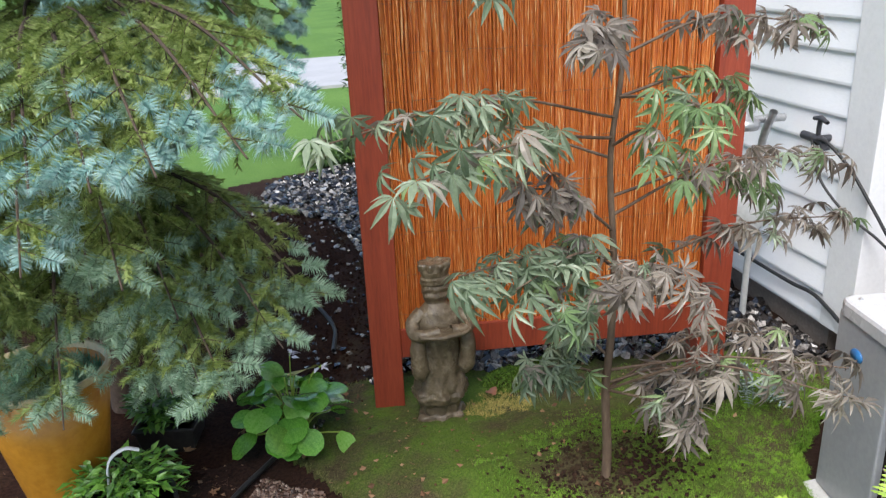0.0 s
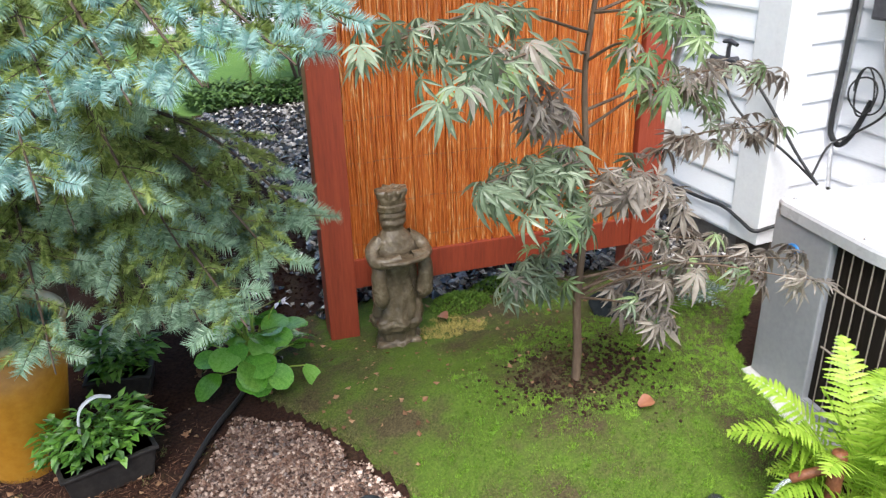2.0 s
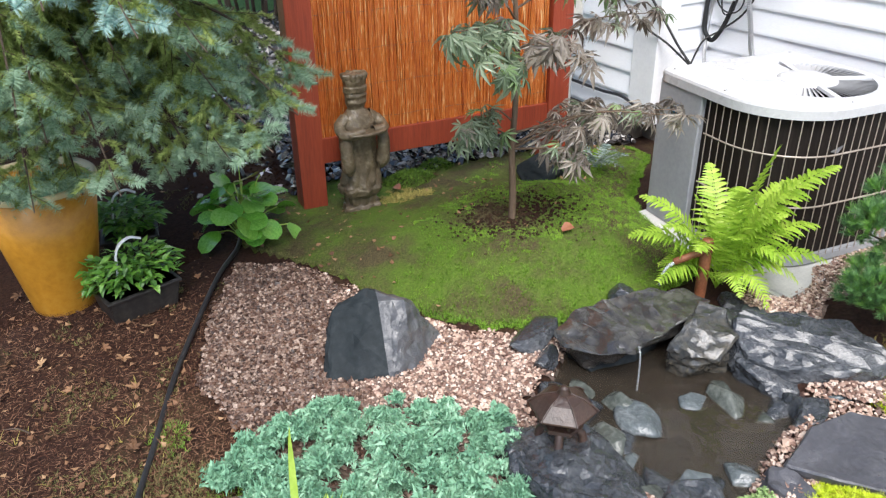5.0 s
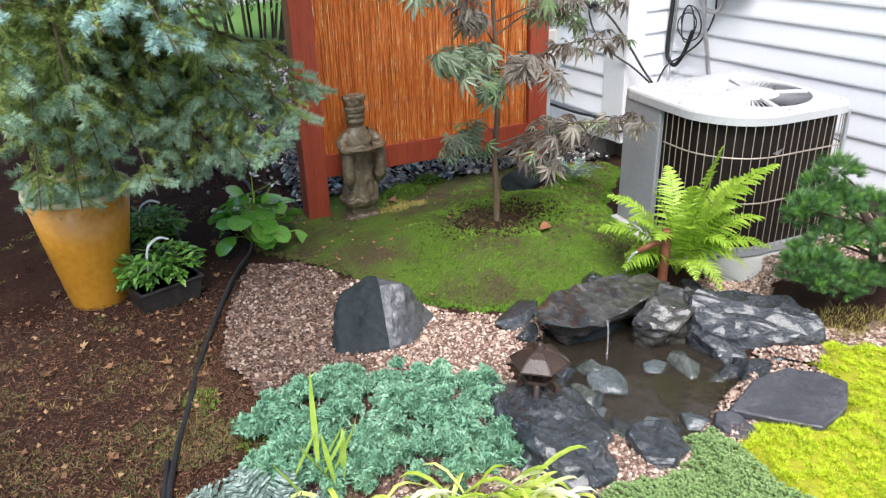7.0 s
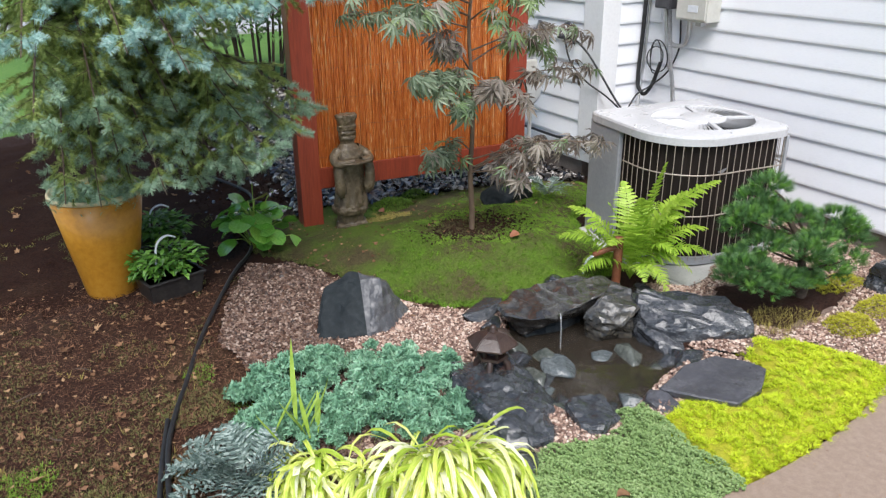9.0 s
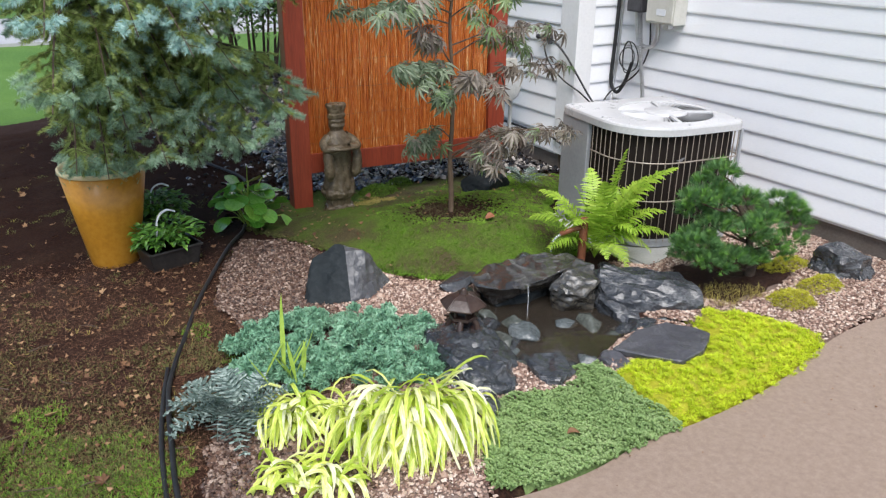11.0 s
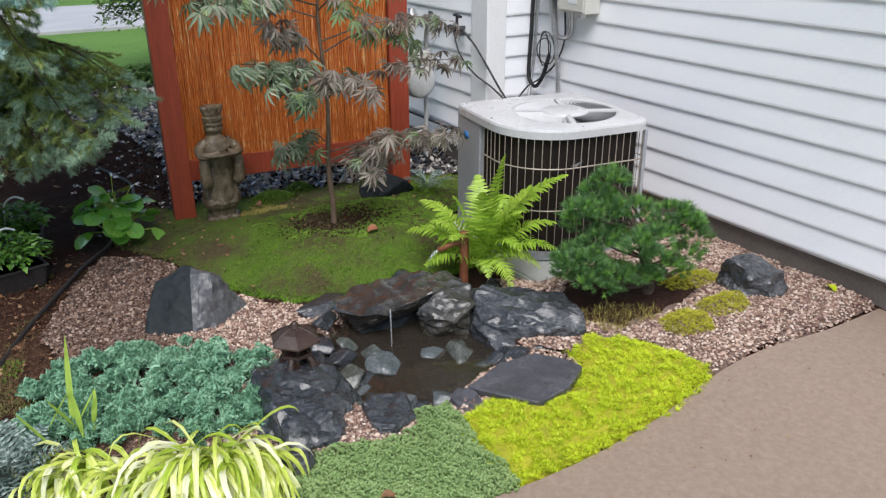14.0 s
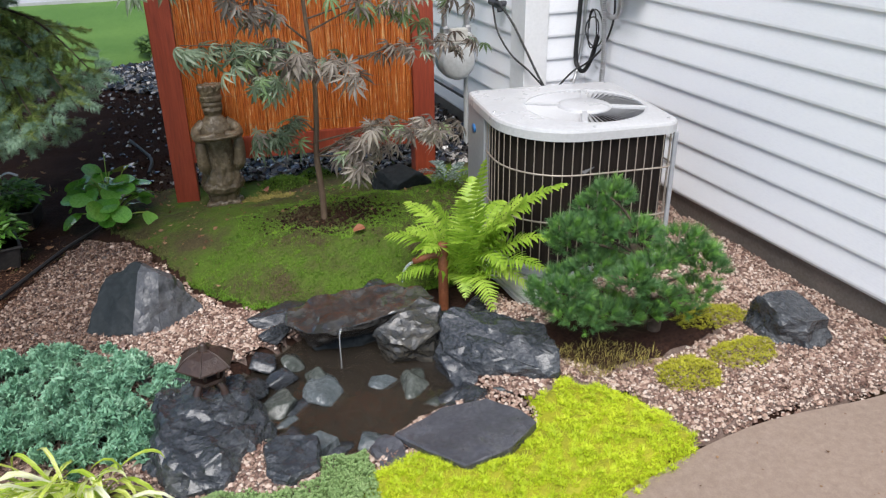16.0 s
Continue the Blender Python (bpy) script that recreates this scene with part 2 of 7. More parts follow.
M["stain"] = material("red_stained_timber", ((0.145, 0.022, 0.011), (0.265, 0.042, 0.018), (0.37, 0.072, 0.03)), 5, 0.5, bump=0.25, fine=45, stretch=(3, 3, 0.25), obj=0.15)
reed = material("amber_reed", ((0.26, 0.048, 0.013), (0.5, 0.122, 0.028), (0.65, 0.2, 0.043), (0.96, 0.68, 0.34)), 1.0, 0.24, bump=0.12, fine=4, obj=0.1, spread=0.21, trans=0.2, coat=0.6)
pos = reed.node_tree.nodes.new("ShaderNodeNewGeometry")
reed.node_tree.links.new(pos.outputs["Position"], reed.node_tree.nodes["Mapping"].inputs[0])
reed.node_tree.nodes["Mapping"].inputs["Scale"].default_value = (85, 20, 4.5)
M["reed"] = reed
M["wire"] = material("stitch_wire", ((0.1, 0.05, 0.02), (0.2, 0.1, 0.05), (0.3, 0.18, 0.1)), 30, 0.5, metal=0.5, bump=0)
M["siding"] = material("white_lap_siding", ((0.78, 0.79, 0.82), (0.86, 0.87, 0.9), (0.9, 0.91, 0.93)), 2.0, 0.45, bump=0.22, fine=45, stretch=(1, 0.12, 4), bump_scale=0.003)
M["trim"] = material("white_trim", ((0.66, 0.66, 0.67), (0.74, 0.74, 0.75), (0.8, 0.8, 0.8)), 3.0, 0.5, bump=0.1, fine=60, bump_scale=0.002)
M["foundation"] = material("block_foundation", ((0.12, 0.095, 0.078), (0.19, 0.158, 0.132), (0.27, 0.23, 0.2)), 5, 0.9, bump=0.5, fine=90)
M["ac_grey"] = material("grey_enamel", ((0.26, 0.27, 0.29), (0.32, 0.33, 0.35), (0.38, 0.39, 0.4)), 3, 0.4, bump=0.05, fine=60)
M["ac_white"] = material("pale_enamel", ((0.42, 0.42, 0.43), (0.5, 0.5, 0.51), (0.58, 0.58, 0.585)), 5, 0.35, bump=0.05, fine=70, wet=0.1)
M["coil"] = material("dark_coil_fins", ((0.006, 0.0045, 0.0035), (0.014, 0.01, 0.008), (0.03, 0.021, 0.017)), 20, 0.7, bump=0.5, fine=100, stretch=(1, 1, 0.02), spec=0.2)
M["grille"] = material("tan_grille_wire", ((0.2, 0.165, 0.135), (0.33, 0.28, 0.235), (0.46, 0.41, 0.36)), 20, 0.45, metal=0.2, bump=0.05)
M["fan"] = material("grey_fan", ((0.07, 0.07, 0.075), (0.13, 0.13, 0.135), (0.2, 0.2, 0.2)), 10, 0.5, bump=0)
M["slab"] = material("pad_concrete", ((0.4, 0.4, 0.39), (0.52, 0.52, 0.5), (0.64, 0.63, 0.6)), 8, 0.8, bump=0.3, fine=120)
M["box_beige"] = material("beige_enamel_box", ((0.48, 0.47, 0.42), (0.58, 0.57, 0.52), (0.66, 0.65, 0.6)), 5, 0.45, bump=0.05)
M["box_dark"] = material("dark_box", ((0.02, 0.02, 0.024), (0.045, 0.045, 0.052), (0.08, 0.08, 0.09)), 8, 0.5, bump=0.05)
M["rubber"] = material("black_rubber", ((0.006, 0.006, 0.007), (0.014, 0.014, 0.015), (0.03, 0.03, 0.032)), 20, 0.55, bump=0.1)
M["steel"] = material("galvanised_steel", ((0.35, 0.35, 0.36), (0.5, 0.5, 0.51), (0.65, 0.65, 0.66)), 20, 0.35, metal=0.8, bump=0.05)
M["gas_grey"] = material("grey_meter_paint", ((0.38, 0.39, 0.38), (0.5, 0.51, 0.5), (0.6, 0.6, 0.59)), 8, 0.45, bump=0.05)
M["yellow_pot"] = material("amber_glazed_pot", ((0.3, 0.125, 0.012), (0.44, 0.2, 0.02), (0.53, 0.28, 0.045)), 2.2, 0.35, bump=0.08, fine=40)
M["pot_rim"] = material("pale_pot_rim", ((0.45, 0.36, 0.2), (0.6, 0.5, 0.3), (0.7, 0.62, 0.42)), 6, 0.4, bump=0.05)
M["black_pot"] = material("black_plastic_pot", ((0.01, 0.009, 0.009), (0.022, 0.02, 0.019), (0.05, 0.045, 0.04)), 10, 0.45, bump=0.05)
M["tag"] = material("white_plant_tag", ((0.6, 0.62, 0.66), (0.72, 0.74, 0.78), (0.82, 0.83, 0.85)), 20, 0.35, bump=0)
M["blue"] = material("blue_badge", ((0.02, 0.1, 0.28), (0.03, 0.16, 0.4), (0.05, 0.22, 0.5)), 20, 0.35, bump=0)
M["dead_leaf"] = material("fallen_leaves", ((0.08, 0.04, 0.02), (0.2, 0.105, 0.055), (0.36, 0.23, 0.125)), 8, 0.7, bump=0.1, spec=0.25, island=0.7, spread=0.4)
M["litter"] = material("needle_litter", ((0.033, 0.013, 0.008), (0.1, 0.046, 0.028), (0.22, 0.125, 0.075)), 3, 0.85, bump=0, spec=0.15, island=0.6)
M["red_leaf"] = material("orange_fallen_leaf", ((0.13, 0.045, 0.02), (0.24, 0.09, 0.045), (0.36, 0.19, 0.1)), 20, 0.6, bump=0.2)
M["flower"] = material("white_bloom", ((0.6, 0.58, 0.64), (0.75, 0.73, 0.8), (0.85, 0.85, 0.88)), 20, 0.5, bump=0)
M["shrub"] = material("far_shrub_leaves", ((0.025, 0.06, 0.014), (0.06, 0.13, 0.03), (0.13, 0.23, 0.055)), 4, 0.6, bump=0, island=0.5, trans=0.2)

water = bpy.data.materials.new("pond_water")
water.use_nodes = True
wb = water.node_tree.nodes["Principled BSDF"]
wb.inputs["Base Color"].default_value = (0.34, 0.28, 0.22, 1)
wb.inputs["Roughness"].default_value, wb.inputs["IOR"].default_value, wb.inputs["Transmission Weight"].default_value = 0.04, 1.33, 0.93
wt, wbp = water.node_tree.nodes.new("ShaderNodeTexNoise"), water.node_tree.nodes.new("ShaderNodeBump")
wt.inputs["Scale"].default_value, wt.inputs["Detail"].default_value = 16, 2
wbp.inputs["Strength"].default_value, wbp.inputs["Distance"].default_value = 0.3, 0.008
water.node_tree.links.new(wt.outputs[0], wbp.inputs["Height"])
water.node_tree.links.new(wbp.outputs[0], wb.inputs["Normal"])
M["water"] = water
spray = water.copy()
spray.name = "clear_water"
sb = spray.node_tree.nodes["Principled BSDF"]
sb.inputs["Base Color"].default_value, sb.inputs["Transmission Weight"].default_value, sb.inputs["Roughness"].default_value = (0.85, 0.88, 0.9, 1), 0.8, 0.1
M["spray"] = spray

# ---- mesh helpers ----
rng = np.random.default_rng(7)


def mesh_from(name, V, F, mat, smooth=False):
    V, F = np.asarray(V, float), np.asarray(F, int)
    me = bpy.data.meshes.new(name)
    me.vertices.add(len(V))
    me.vertices.foreach_set("co", V.ravel())
    n, k = F.shape
    me.loops.add(n * k)
    me.loops.foreach_set("vertex_index", F.ravel())
    me.polygons.add(n)
    me.polygons.foreach_set("loop_start", np.arange(0, n * k, k))
    me.polygons.foreach_set("use_smooth", np.full(n, smooth))
    me.update(calc_edges=True)
    me.materials.append(mat)
    return me


def thing(name, V=None, F=None, mat=None, label="", category="", group="", kind="", smooth=False, at=(0, 0, 0)):
    ob = new(name, mesh_from(name, V, F, mat, smooth) if V is not None else None)
    ob.location = at
    return tagged(ob, label, category, group, kind)


def child(name, V, F, mat, parent, label="", smooth=False, kind=""):
    ob = new(name, mesh_from(name, V, F, mat, smooth))
    ob.parent = parent
    return tagged(ob, label, kind=kind)


def part(name, bm, mat, parent, label="", smooth=False):
    me = bpy.data.meshes.new(name)
    bmesh.ops.recalc_face_normals(bm, faces=bm.faces)
    bm.to_mesh(me)
    bm.free()
    me.materials.append(mat)
    if smooth:
        me.polygons.foreach_set("use_smooth", np.full(len(me.polygons), True))
    ob = new(name, me)
    ob.parent = parent
    return tagged(ob, label)


def box(x0, x1, y0, y1, z0, z1, bevel=0.0, bm=None, m=None):
    bm2 = bmesh.new()
    bmesh.ops.create_cube(bm2, size=1)
    for v in bm2.verts:
        v.co = Vector((x0 + (x1 - x0) * (v.co.x + 0.5), y0 + (y1 - y0) * (v.co.y + 0.5), z0 + (z1 - z0) * (v.co.z + 0.5)))
    if bevel:
        bmesh.ops.bevel(bm2, geom=bm2.edges[:], offset=bevel, segments=2, affect="EDGES", profile=0.6)
    if m is not None:
        bm2.transform(m)
    if bm is None:
        return bm2
    me = bpy.data.meshes.new("tmp")
    bm2.to_mesh(me)
    bm.from_mesh(me)
    bpy.data.meshes.remove(me)
    bm2.free()
    return bm


def lathe(profile, seg=32, sx=1.0, sy=1.0, close=True):
    """Vertices and quads of a turned form; profile: (radius, z) from the foot up."""
    a = np.linspace(0, 2 * np.pi, seg, endpoint=False)
    V = np.array([(r * np.cos(t) * sx, r * np.sin(t) * sy, z) for r, z in profile for t in a])
    F = [(i * seg + j, i * seg + (j + 1) % seg, (i + 1) * seg + (j + 1) % seg, (i + 1) * seg + j) for i in range(len(profile) - 1) for j in range(seg)]
    return V, np.array(F)


def tube(points, radius, seg=8, ridges=0.0):
    """Vertices and quads of a pipe along points; radius one number or one a point."""
    P = np.asarray(points, float)
    r = np.full(len(P), radius) if np.isscalar(radius) else np.asarray(radius, float)
    if ridges:
        r = r * (1 + ridges * np.where(np.arange(len(P)) % 2 == 0, 1, -1))
    D = np.gradient(P, axis=0)
    D /= np.linalg.norm(D, axis=1)[:, None] + 1e-9
    up = np.array((0.3, 0.1, 1.0)) if abs(D[:, 2]).mean() < 0.8 else np.array((1.0, 0.2, 0.1))
    A = np.cross(D, up)
    A /= np.linalg.norm(A, axis=1)[:, None] + 1e-9
    B = np.cross(D, A)
    t = np.linspace(0, 2 * np.pi, seg, endpoint=False)
    V = (P[:, None] + r[:, None, None] * (np.cos(t)[None, :, None] * A[:, None] + np.sin(t)[None, :, None] * B[:, None])).reshape(-1, 3)
    F = [(i * seg + j, i * seg + (j + 1) % seg, (i + 1) * seg + (j + 1) % seg, (i + 1) * seg + j) for i in range(len(P) - 1) for j in range(seg)]
    return V, np.array(F)


def curve_points(keys, n):
    """A smooth line through a few keys (Catmull-Rom), n points."""
    K = np.asarray(keys, float)
    K = np.vstack((2 * K[0] - K[1], K, 2 * K[-1] - K[-2]))
    out = []
    for u in np.linspace(0, len(K) - 3 - 1e-6, n):
        i = int(u)
        t = u - i
        a, b, c, d = K[i:i + 4]
        out.append(0.5 * (2 * b + (c - a) * t + (2 * a - 5 * b + 4 * c - d) * t ** 2 + (3 * b - a - 3 * c + d) * t ** 3))
    return np.array(out)


def turns(yaw, pitch=0.0, roll=0.0):
    """Rotation matrices (n,3,3): roll about y, then pitch about x, then yaw about z."""
    yaw, pitch, roll = np.broadcast_arrays(*(np.atleast_1d(np.asarray(a, float)) for a in (yaw, pitch, roll)))
    o, z = np.ones_like(yaw), np.zeros_like(yaw)
    cz, sz, cx, sx, cy, sy = np.cos(yaw), np.sin(yaw), np.cos(pitch), np.sin(pitch), np.cos(roll), np.sin(roll)
    Z = np.stack((cz, -sz, z, sz, cz, z, z, z, o), -1).reshape(-1, 3, 3)
    X = np.stack((o, z, z, z, cx, -sx, z, sx, cx), -1).reshape(-1, 3, 3)
    Y = np.stack((cy, z, sy, z, o, z, -sy, z, cy), -1).reshape(-1, 3, 3)
    return Z @ X @ Y


def stamp(V, F, T, R=None, S=None):
    """Many copies of one small form in one set of vertices and faces."""
    V, F, T = np.asarray(V, float), np.asarray(F, int), np.asarray(T, float)
    n = len(T)
    S = np.ones((n, 1, 3)) if S is None else (np.asarray(S, float).reshape(n, 1, -1) * np.ones((1, 1, 3)))
    W = V[None] * S
    if R is not None:
        W = np.einsum("nij,nkj->nki", R, W)
    W = W + T[:, None]
    G = F[None] + (np.arange(n) * len(V))[:, None, None]
    return W.reshape(-1, 3), G.reshape(-1, F.shape[1])


def joined(parts):
    Vs, Fs, n = [], [], 0
    for V, F in parts:
        Vs.append(V)
        Fs.append(np.asarray(F) + n)
        n += len(V)
    return np.vstack(Vs), np.vstack(Fs)


def inside(P, poly):
    """Signed distance of points to a polygon, positive inside."""
    P, Q = np.asarray(P, float)[:, :2], np.asarray(poly, float)
    best, odd = np.full(len(P), 1e9), np.zeros(len(P), bool)
    for a, b in zip(Q, np.roll(Q, -1, 0)):
        ab, ap = b - a, P - a
        t = np.clip((ap @ ab) / (ab @ ab), 0, 1)
        best = np.minimum(best, np.linalg.norm(ap - t[:, None] * ab, axis=1))
        cross = (a[1] > P[:, 1]) != (b[1] > P[:, 1])
        with np.errstate(divide="ignore", invalid="ignore"):
            odd ^= cross & (P[:, 0] < (b[0] - a[0]) * (P[:, 1] - a[1]) / (b[1] - a[1] + 1e-12) + a[0])
    return np.where(odd, best, -best)


def wave(P, s, seed=0):
    """Cheap smooth noise from -1 to 1 over the plan, at a scale of s metres."""
    r = np.random.default_rng(seed)
    out = 0
    for k in range(5):
        a, f, ph = r.uniform(0, 6.28), r.uniform(0.6, 1.6) * 6.28 / s, r.uniform(0, 6.28, 2)
        out = out + np.sin((P[:, 0] * np.cos(a) + P[:, 1] * np.sin(a)) * f + ph[0]) * np.cos((P[:, 1] * np.cos(a) - P[:, 0] * np.sin(a)) * f * 0.7 + ph[1])
    return out / 3


# ---- the lie of the land ----
MOUND = [(-0.1, 2.3), (0.12, 1.92), (0.24, 1.52), (0.36, 1.34), (0.55, 1.22), (0.8, 1.16), (1.02, 1.14), (1.3, 1.2), (1.42, 1.5), (1.5, 1.8), (1.95, 2.15), (1.9, 2.66), (1.2, 2.72), (0.7, 2.78), (0.2, 2.72), (-0.05, 2.6)]
POND = [(0.26, 0.9), (0.36, 0.42), (0.55, 0.36), (0.78, 0.46), (1.0, 0.52), (1.05, 0.72), (0.98, 1.1), (0.62, 1.16), (0.42, 1.0)]
PATIO = [(2.43, 0.03), (2.1, 0.03), (1.75, 0.06), (1.46, 0.03), (1.16, -0.04), (0.9, -0.075), (0.65, -0.085), (0.4, -0.075), (0.15, -0.1), (-0.1, -0.08), (-0.33, -0.02), (-0.55, -0.12), (-0.8, -0.5), (-1.0, -1.2), (-1.1, -2.5), (-1.1, -6), (2.43, -6)]


def land(P):
    P = np.atleast_2d(np.asarray(P, float))
    h = 0.008 * wave(P, 0.9, 3) + 0.005 * wave(P, 0.3, 4)
    d = inside(P, MOUND)
    t = np.clip((d + 0.05) / 0.42, 0, 1)
    h = h + 0.115 * t * t * (3 - 2 * t) * np.clip((2.4 - P[:, 1]) / 0.5, 0, 1) * (1 + 0.12 * wave(P, 0.35, 9))
    d = inside(P, POND)
    t = np.clip((d + 0.03) / 0.12, 0, 1)
    h = h - 0.16 * t * t * (3 - 2 * t)
    t = np.clip((inside(P, PATIO) + 0.04) / 0.05, 0, 1)
    return h * (1 - t) - 0.05 * t


def ground_z(x, y):
    return float(land([(x, y)])[0])


def sheet(name, poly, lift, step, mat, label, category="", kind="structure", rough=0.0, edge=0.03, wobble=0.015):
    """A layer that lies on the land inside an outline and sinks into it at its ragged edge."""
    Q = np.asarray(poly, float)
    lo, hi = Q.min(0) - 0.05, Q.max(0) + 0.05
    xs, ys = np.arange(lo[0], hi[0], step), np.arange(lo[1], hi[1], step)
    X, Y = np.meshgrid(xs, ys, indexing="ij")
    P = np.stack((X.ravel(), Y.ravel()), 1)
    d = inside(P, Q) + wobble * wave(P, 0.16, 21)
    z = land(P) + lift * np.clip((d + 0.01) / edge, -0.6, 1) + (rough * wave(P, 0.05, 31) + rough * rng.uniform(-0.6, 0.6, len(P))) * np.clip(d / edge, 0, 1)
    keep = (d > -0.012).reshape(X.shape)
    cells = keep[:-1, :-1] & keep[1:, :-1] & keep[1:, 1:] & keep[:-1, 1:]
    i, j = np.nonzero(cells)
    w = len(ys)
    F = np.stack((i * w + j, (i + 1) * w + j, (i + 1) * w + j + 1, i * w + j + 1), 1)
    used, F = np.unique(F, return_inverse=True)
    V = np.column_stack((P, z))[used]
    return thing(name, V, F.reshape(-1, 4), mat, label, category, kind=kind, smooth=True)


def scatter(poly, spacing, jitter=0.5, holes=(), margin=0.0):
    """Points on a jittered grid inside an outline, clear of the holes (x, y, radius) or outlines."""
    Q = np.asarray(poly, float)
    lo, hi = Q.min(0), Q.max(0)
    X, Y = np.meshgrid(np.arange(lo[0], hi[0], spacing), np.arange(lo[1], hi[1], spacing * 0.9), indexing="ij")
    P = np.stack((X.ravel(), Y.ravel()), 1) + rng.uniform(-jitter, jitter, (X.size, 2)) * spacing
    ok = inside(P, Q) + 0.02 * wave(P, 0.16, 21) > margin
    for h in holes:
        ok &= (np.hypot(P[:, 0] - h[0], P[:, 1] - h[1]) > h[2]) if np.isscalar(h[0]) else inside(P, h) < 0
    return P[ok]


def icosphere(level):
    bm = bmesh.new()
    bmesh.ops.create_icosphere(bm, subdivisions=level, radius=1)
    V = np.array([v.co for v in bm.verts])
    F = np.array([[v.index for v in f.verts] for f in bm.faces])
    bm.free()
    return V, F


ICO1, ICO3, ICO4 = icosphere(1), icosphere(4), icosphere(5)

# ---- ground, patio, road ----
gx = np.concatenate((-np.geomspace(120, 3.2, 24), np.arange(-3, 3.01, 0.05), np.geomspace(3.2, 120, 24)))
gy = np.concatenate((-np.geomspace(60, 3.2, 16), np.arange(-3, 7.01, 0.05), np.geomspace(7.3, 160, 30)))
GX, GY = np.meshgrid(gx, gy, indexing="ij")
GP = np.stack((GX.ravel(), GY.ravel()), 1)
gi, gj = np.meshgrid(np.arange(len(gx) - 1), np.arange(len(gy) - 1), indexing="ij")
gi, gj, gw = gi.ravel(), gj.ravel(), len(gy)
thing("ground", np.column_stack((GP, land(GP) - 0.02)), np.stack((gi * gw + gj, (gi + 1) * gw + gj, (gi + 1) * gw + gj + 1, gi * gw + gj + 1), 1),
      M["lawn"], "mown green lawn reaching away behind the garden bed", "lawn", kind="structure", smooth=True)
BED = [(-2.2, -2.6), (-1.5, -3.1), (0.5, -3.0), (2.5, -2.8), (2.5, 6.9), (1.6, 6.7), (0.6, 6.3), (-0.2, 5.95), (-0.8, 5.6), (-1.7, 5.3), (-2.6, 4.6), (-3.3, 3.2), (-3.1, 1.5), (-2.5, 0.2), (-2.6, -1.2)]
sheet("ground_bed", BED, 0.001, 0.04, M["soil"], "brown soil with needle litter and thin moss patches", "garden bed", rough=0.0025, edge=0.1)

# a darker soil sheet that paints the shade below the spruce
SHADE_SOIL = [(-3.1, 2.5), (-2.2, 2.35), (-1.3, 2.15), (-0.95, 2.1), (-0.6, 2.2), (-0.25, 2.3), (0.1, 2.7), (0.3, 3.2), (0.3, 4.6), (-0.4, 5.3), (-1.7, 5.1), (-2.6, 4.4)]
sheet("ground_humus", SHADE_SOIL, 0.006, 0.05, M["shade_soil"], "bare soil under the spruce, coloured darker for the trees' shade", "garden bed", rough=0.003, edge=0.12, wobble=0.06)


def slab_mesh(poly, z0, z1, bevel=0.0):
    bm = bmesh.new()
    f = bm.faces.new([bm.verts.new((x, y, z0)) for x, y in poly])
    top = bmesh.ops.extrude_face_region(bm, geom=[f])
    bmesh.ops.translate(bm, verts=[v for v in top["geom"] if isinstance(v, bmesh.types.BMVert)], vec=(0, 0, z1 - z0))
    if bevel:
        bmesh.ops.bevel(bm, geom=[e for e in bm.edges if all(abs(v.co.z - z1) < 1e-6 for v in e.verts)], offset=bevel, segments=2, affect="EDGES")
    bmesh.ops.triangulate(bm, faces=[f for f in bm.faces if len(f.verts) > 4])
    return bm


def smooth_outline(poly, n):
    return [tuple(p) for p in curve_points([(x, y, 0) for x, y in poly], n)[:, :2]]


patio = part("pavement", slab_mesh(smooth_outline(PATIO[:13], 60) + PATIO[13:], -0.12, 0.004, 0.008), M["concrete"], None,
             "tan washed concrete patio with a curving edge")
tagged(patio, category="patio", kind="structure")
road = part("road", slab_mesh([(-60, 10.2), (60, 10.6), (60, 13.9), (-60, 13.4)], -0.1, 0.02), M["road"], None, "pale grey street beyond the lawn")
tagged(road, category="road", kind="structure")

# ---- the house: two walls with a jog between them ----
WALL_X, JOG_Y, LEFT_X, COURSE, SILL = 2.39, 2.275, 2.03, 0.1152, 0.13


def plank(length):
    """One lap of siding, its lower edge proud, along x; the outside faces -y."""
    o, lip = 0.016, 0.01
    prof = [(-o, 0), (-o - 0.001, lip), (-0.004, COURSE + 0.004), (0.004, COURSE + 0.004), (0.004, 0)]
    n = len(prof)
    V = [(x, y, z) for x in (0, length) for y, z in prof]
    F = [(i, (i + 1) % n, n + (i + 1) % n, n + i) for i in range(n)]
    return np.array(V), np.array(F)


def clad_wall(name, label, origin, yaw, length, top):
    wall = part(name, box(0, length, 0.004, 0.14, SILL - 0.02, top), M["trim"], None, label)
    tagged(wall, category="wall", kind="structure")
    wall.matrix_world = pose(*origin, 0, 0, yaw)
    me = mesh_from("siding_board", *plank(length), M["siding"])
    for i in range(int((top - SILL) / COURSE)):
        b = new("siding_board", me)
        b.parent = wall
        b.location = (0, 0, SILL + i * COURSE)
    part("foundation", box(0, length, 0.03, 0.16, -0.25, SILL - 0.02), M["foundation"], wall, "brown block foundation under the siding")
    return wall


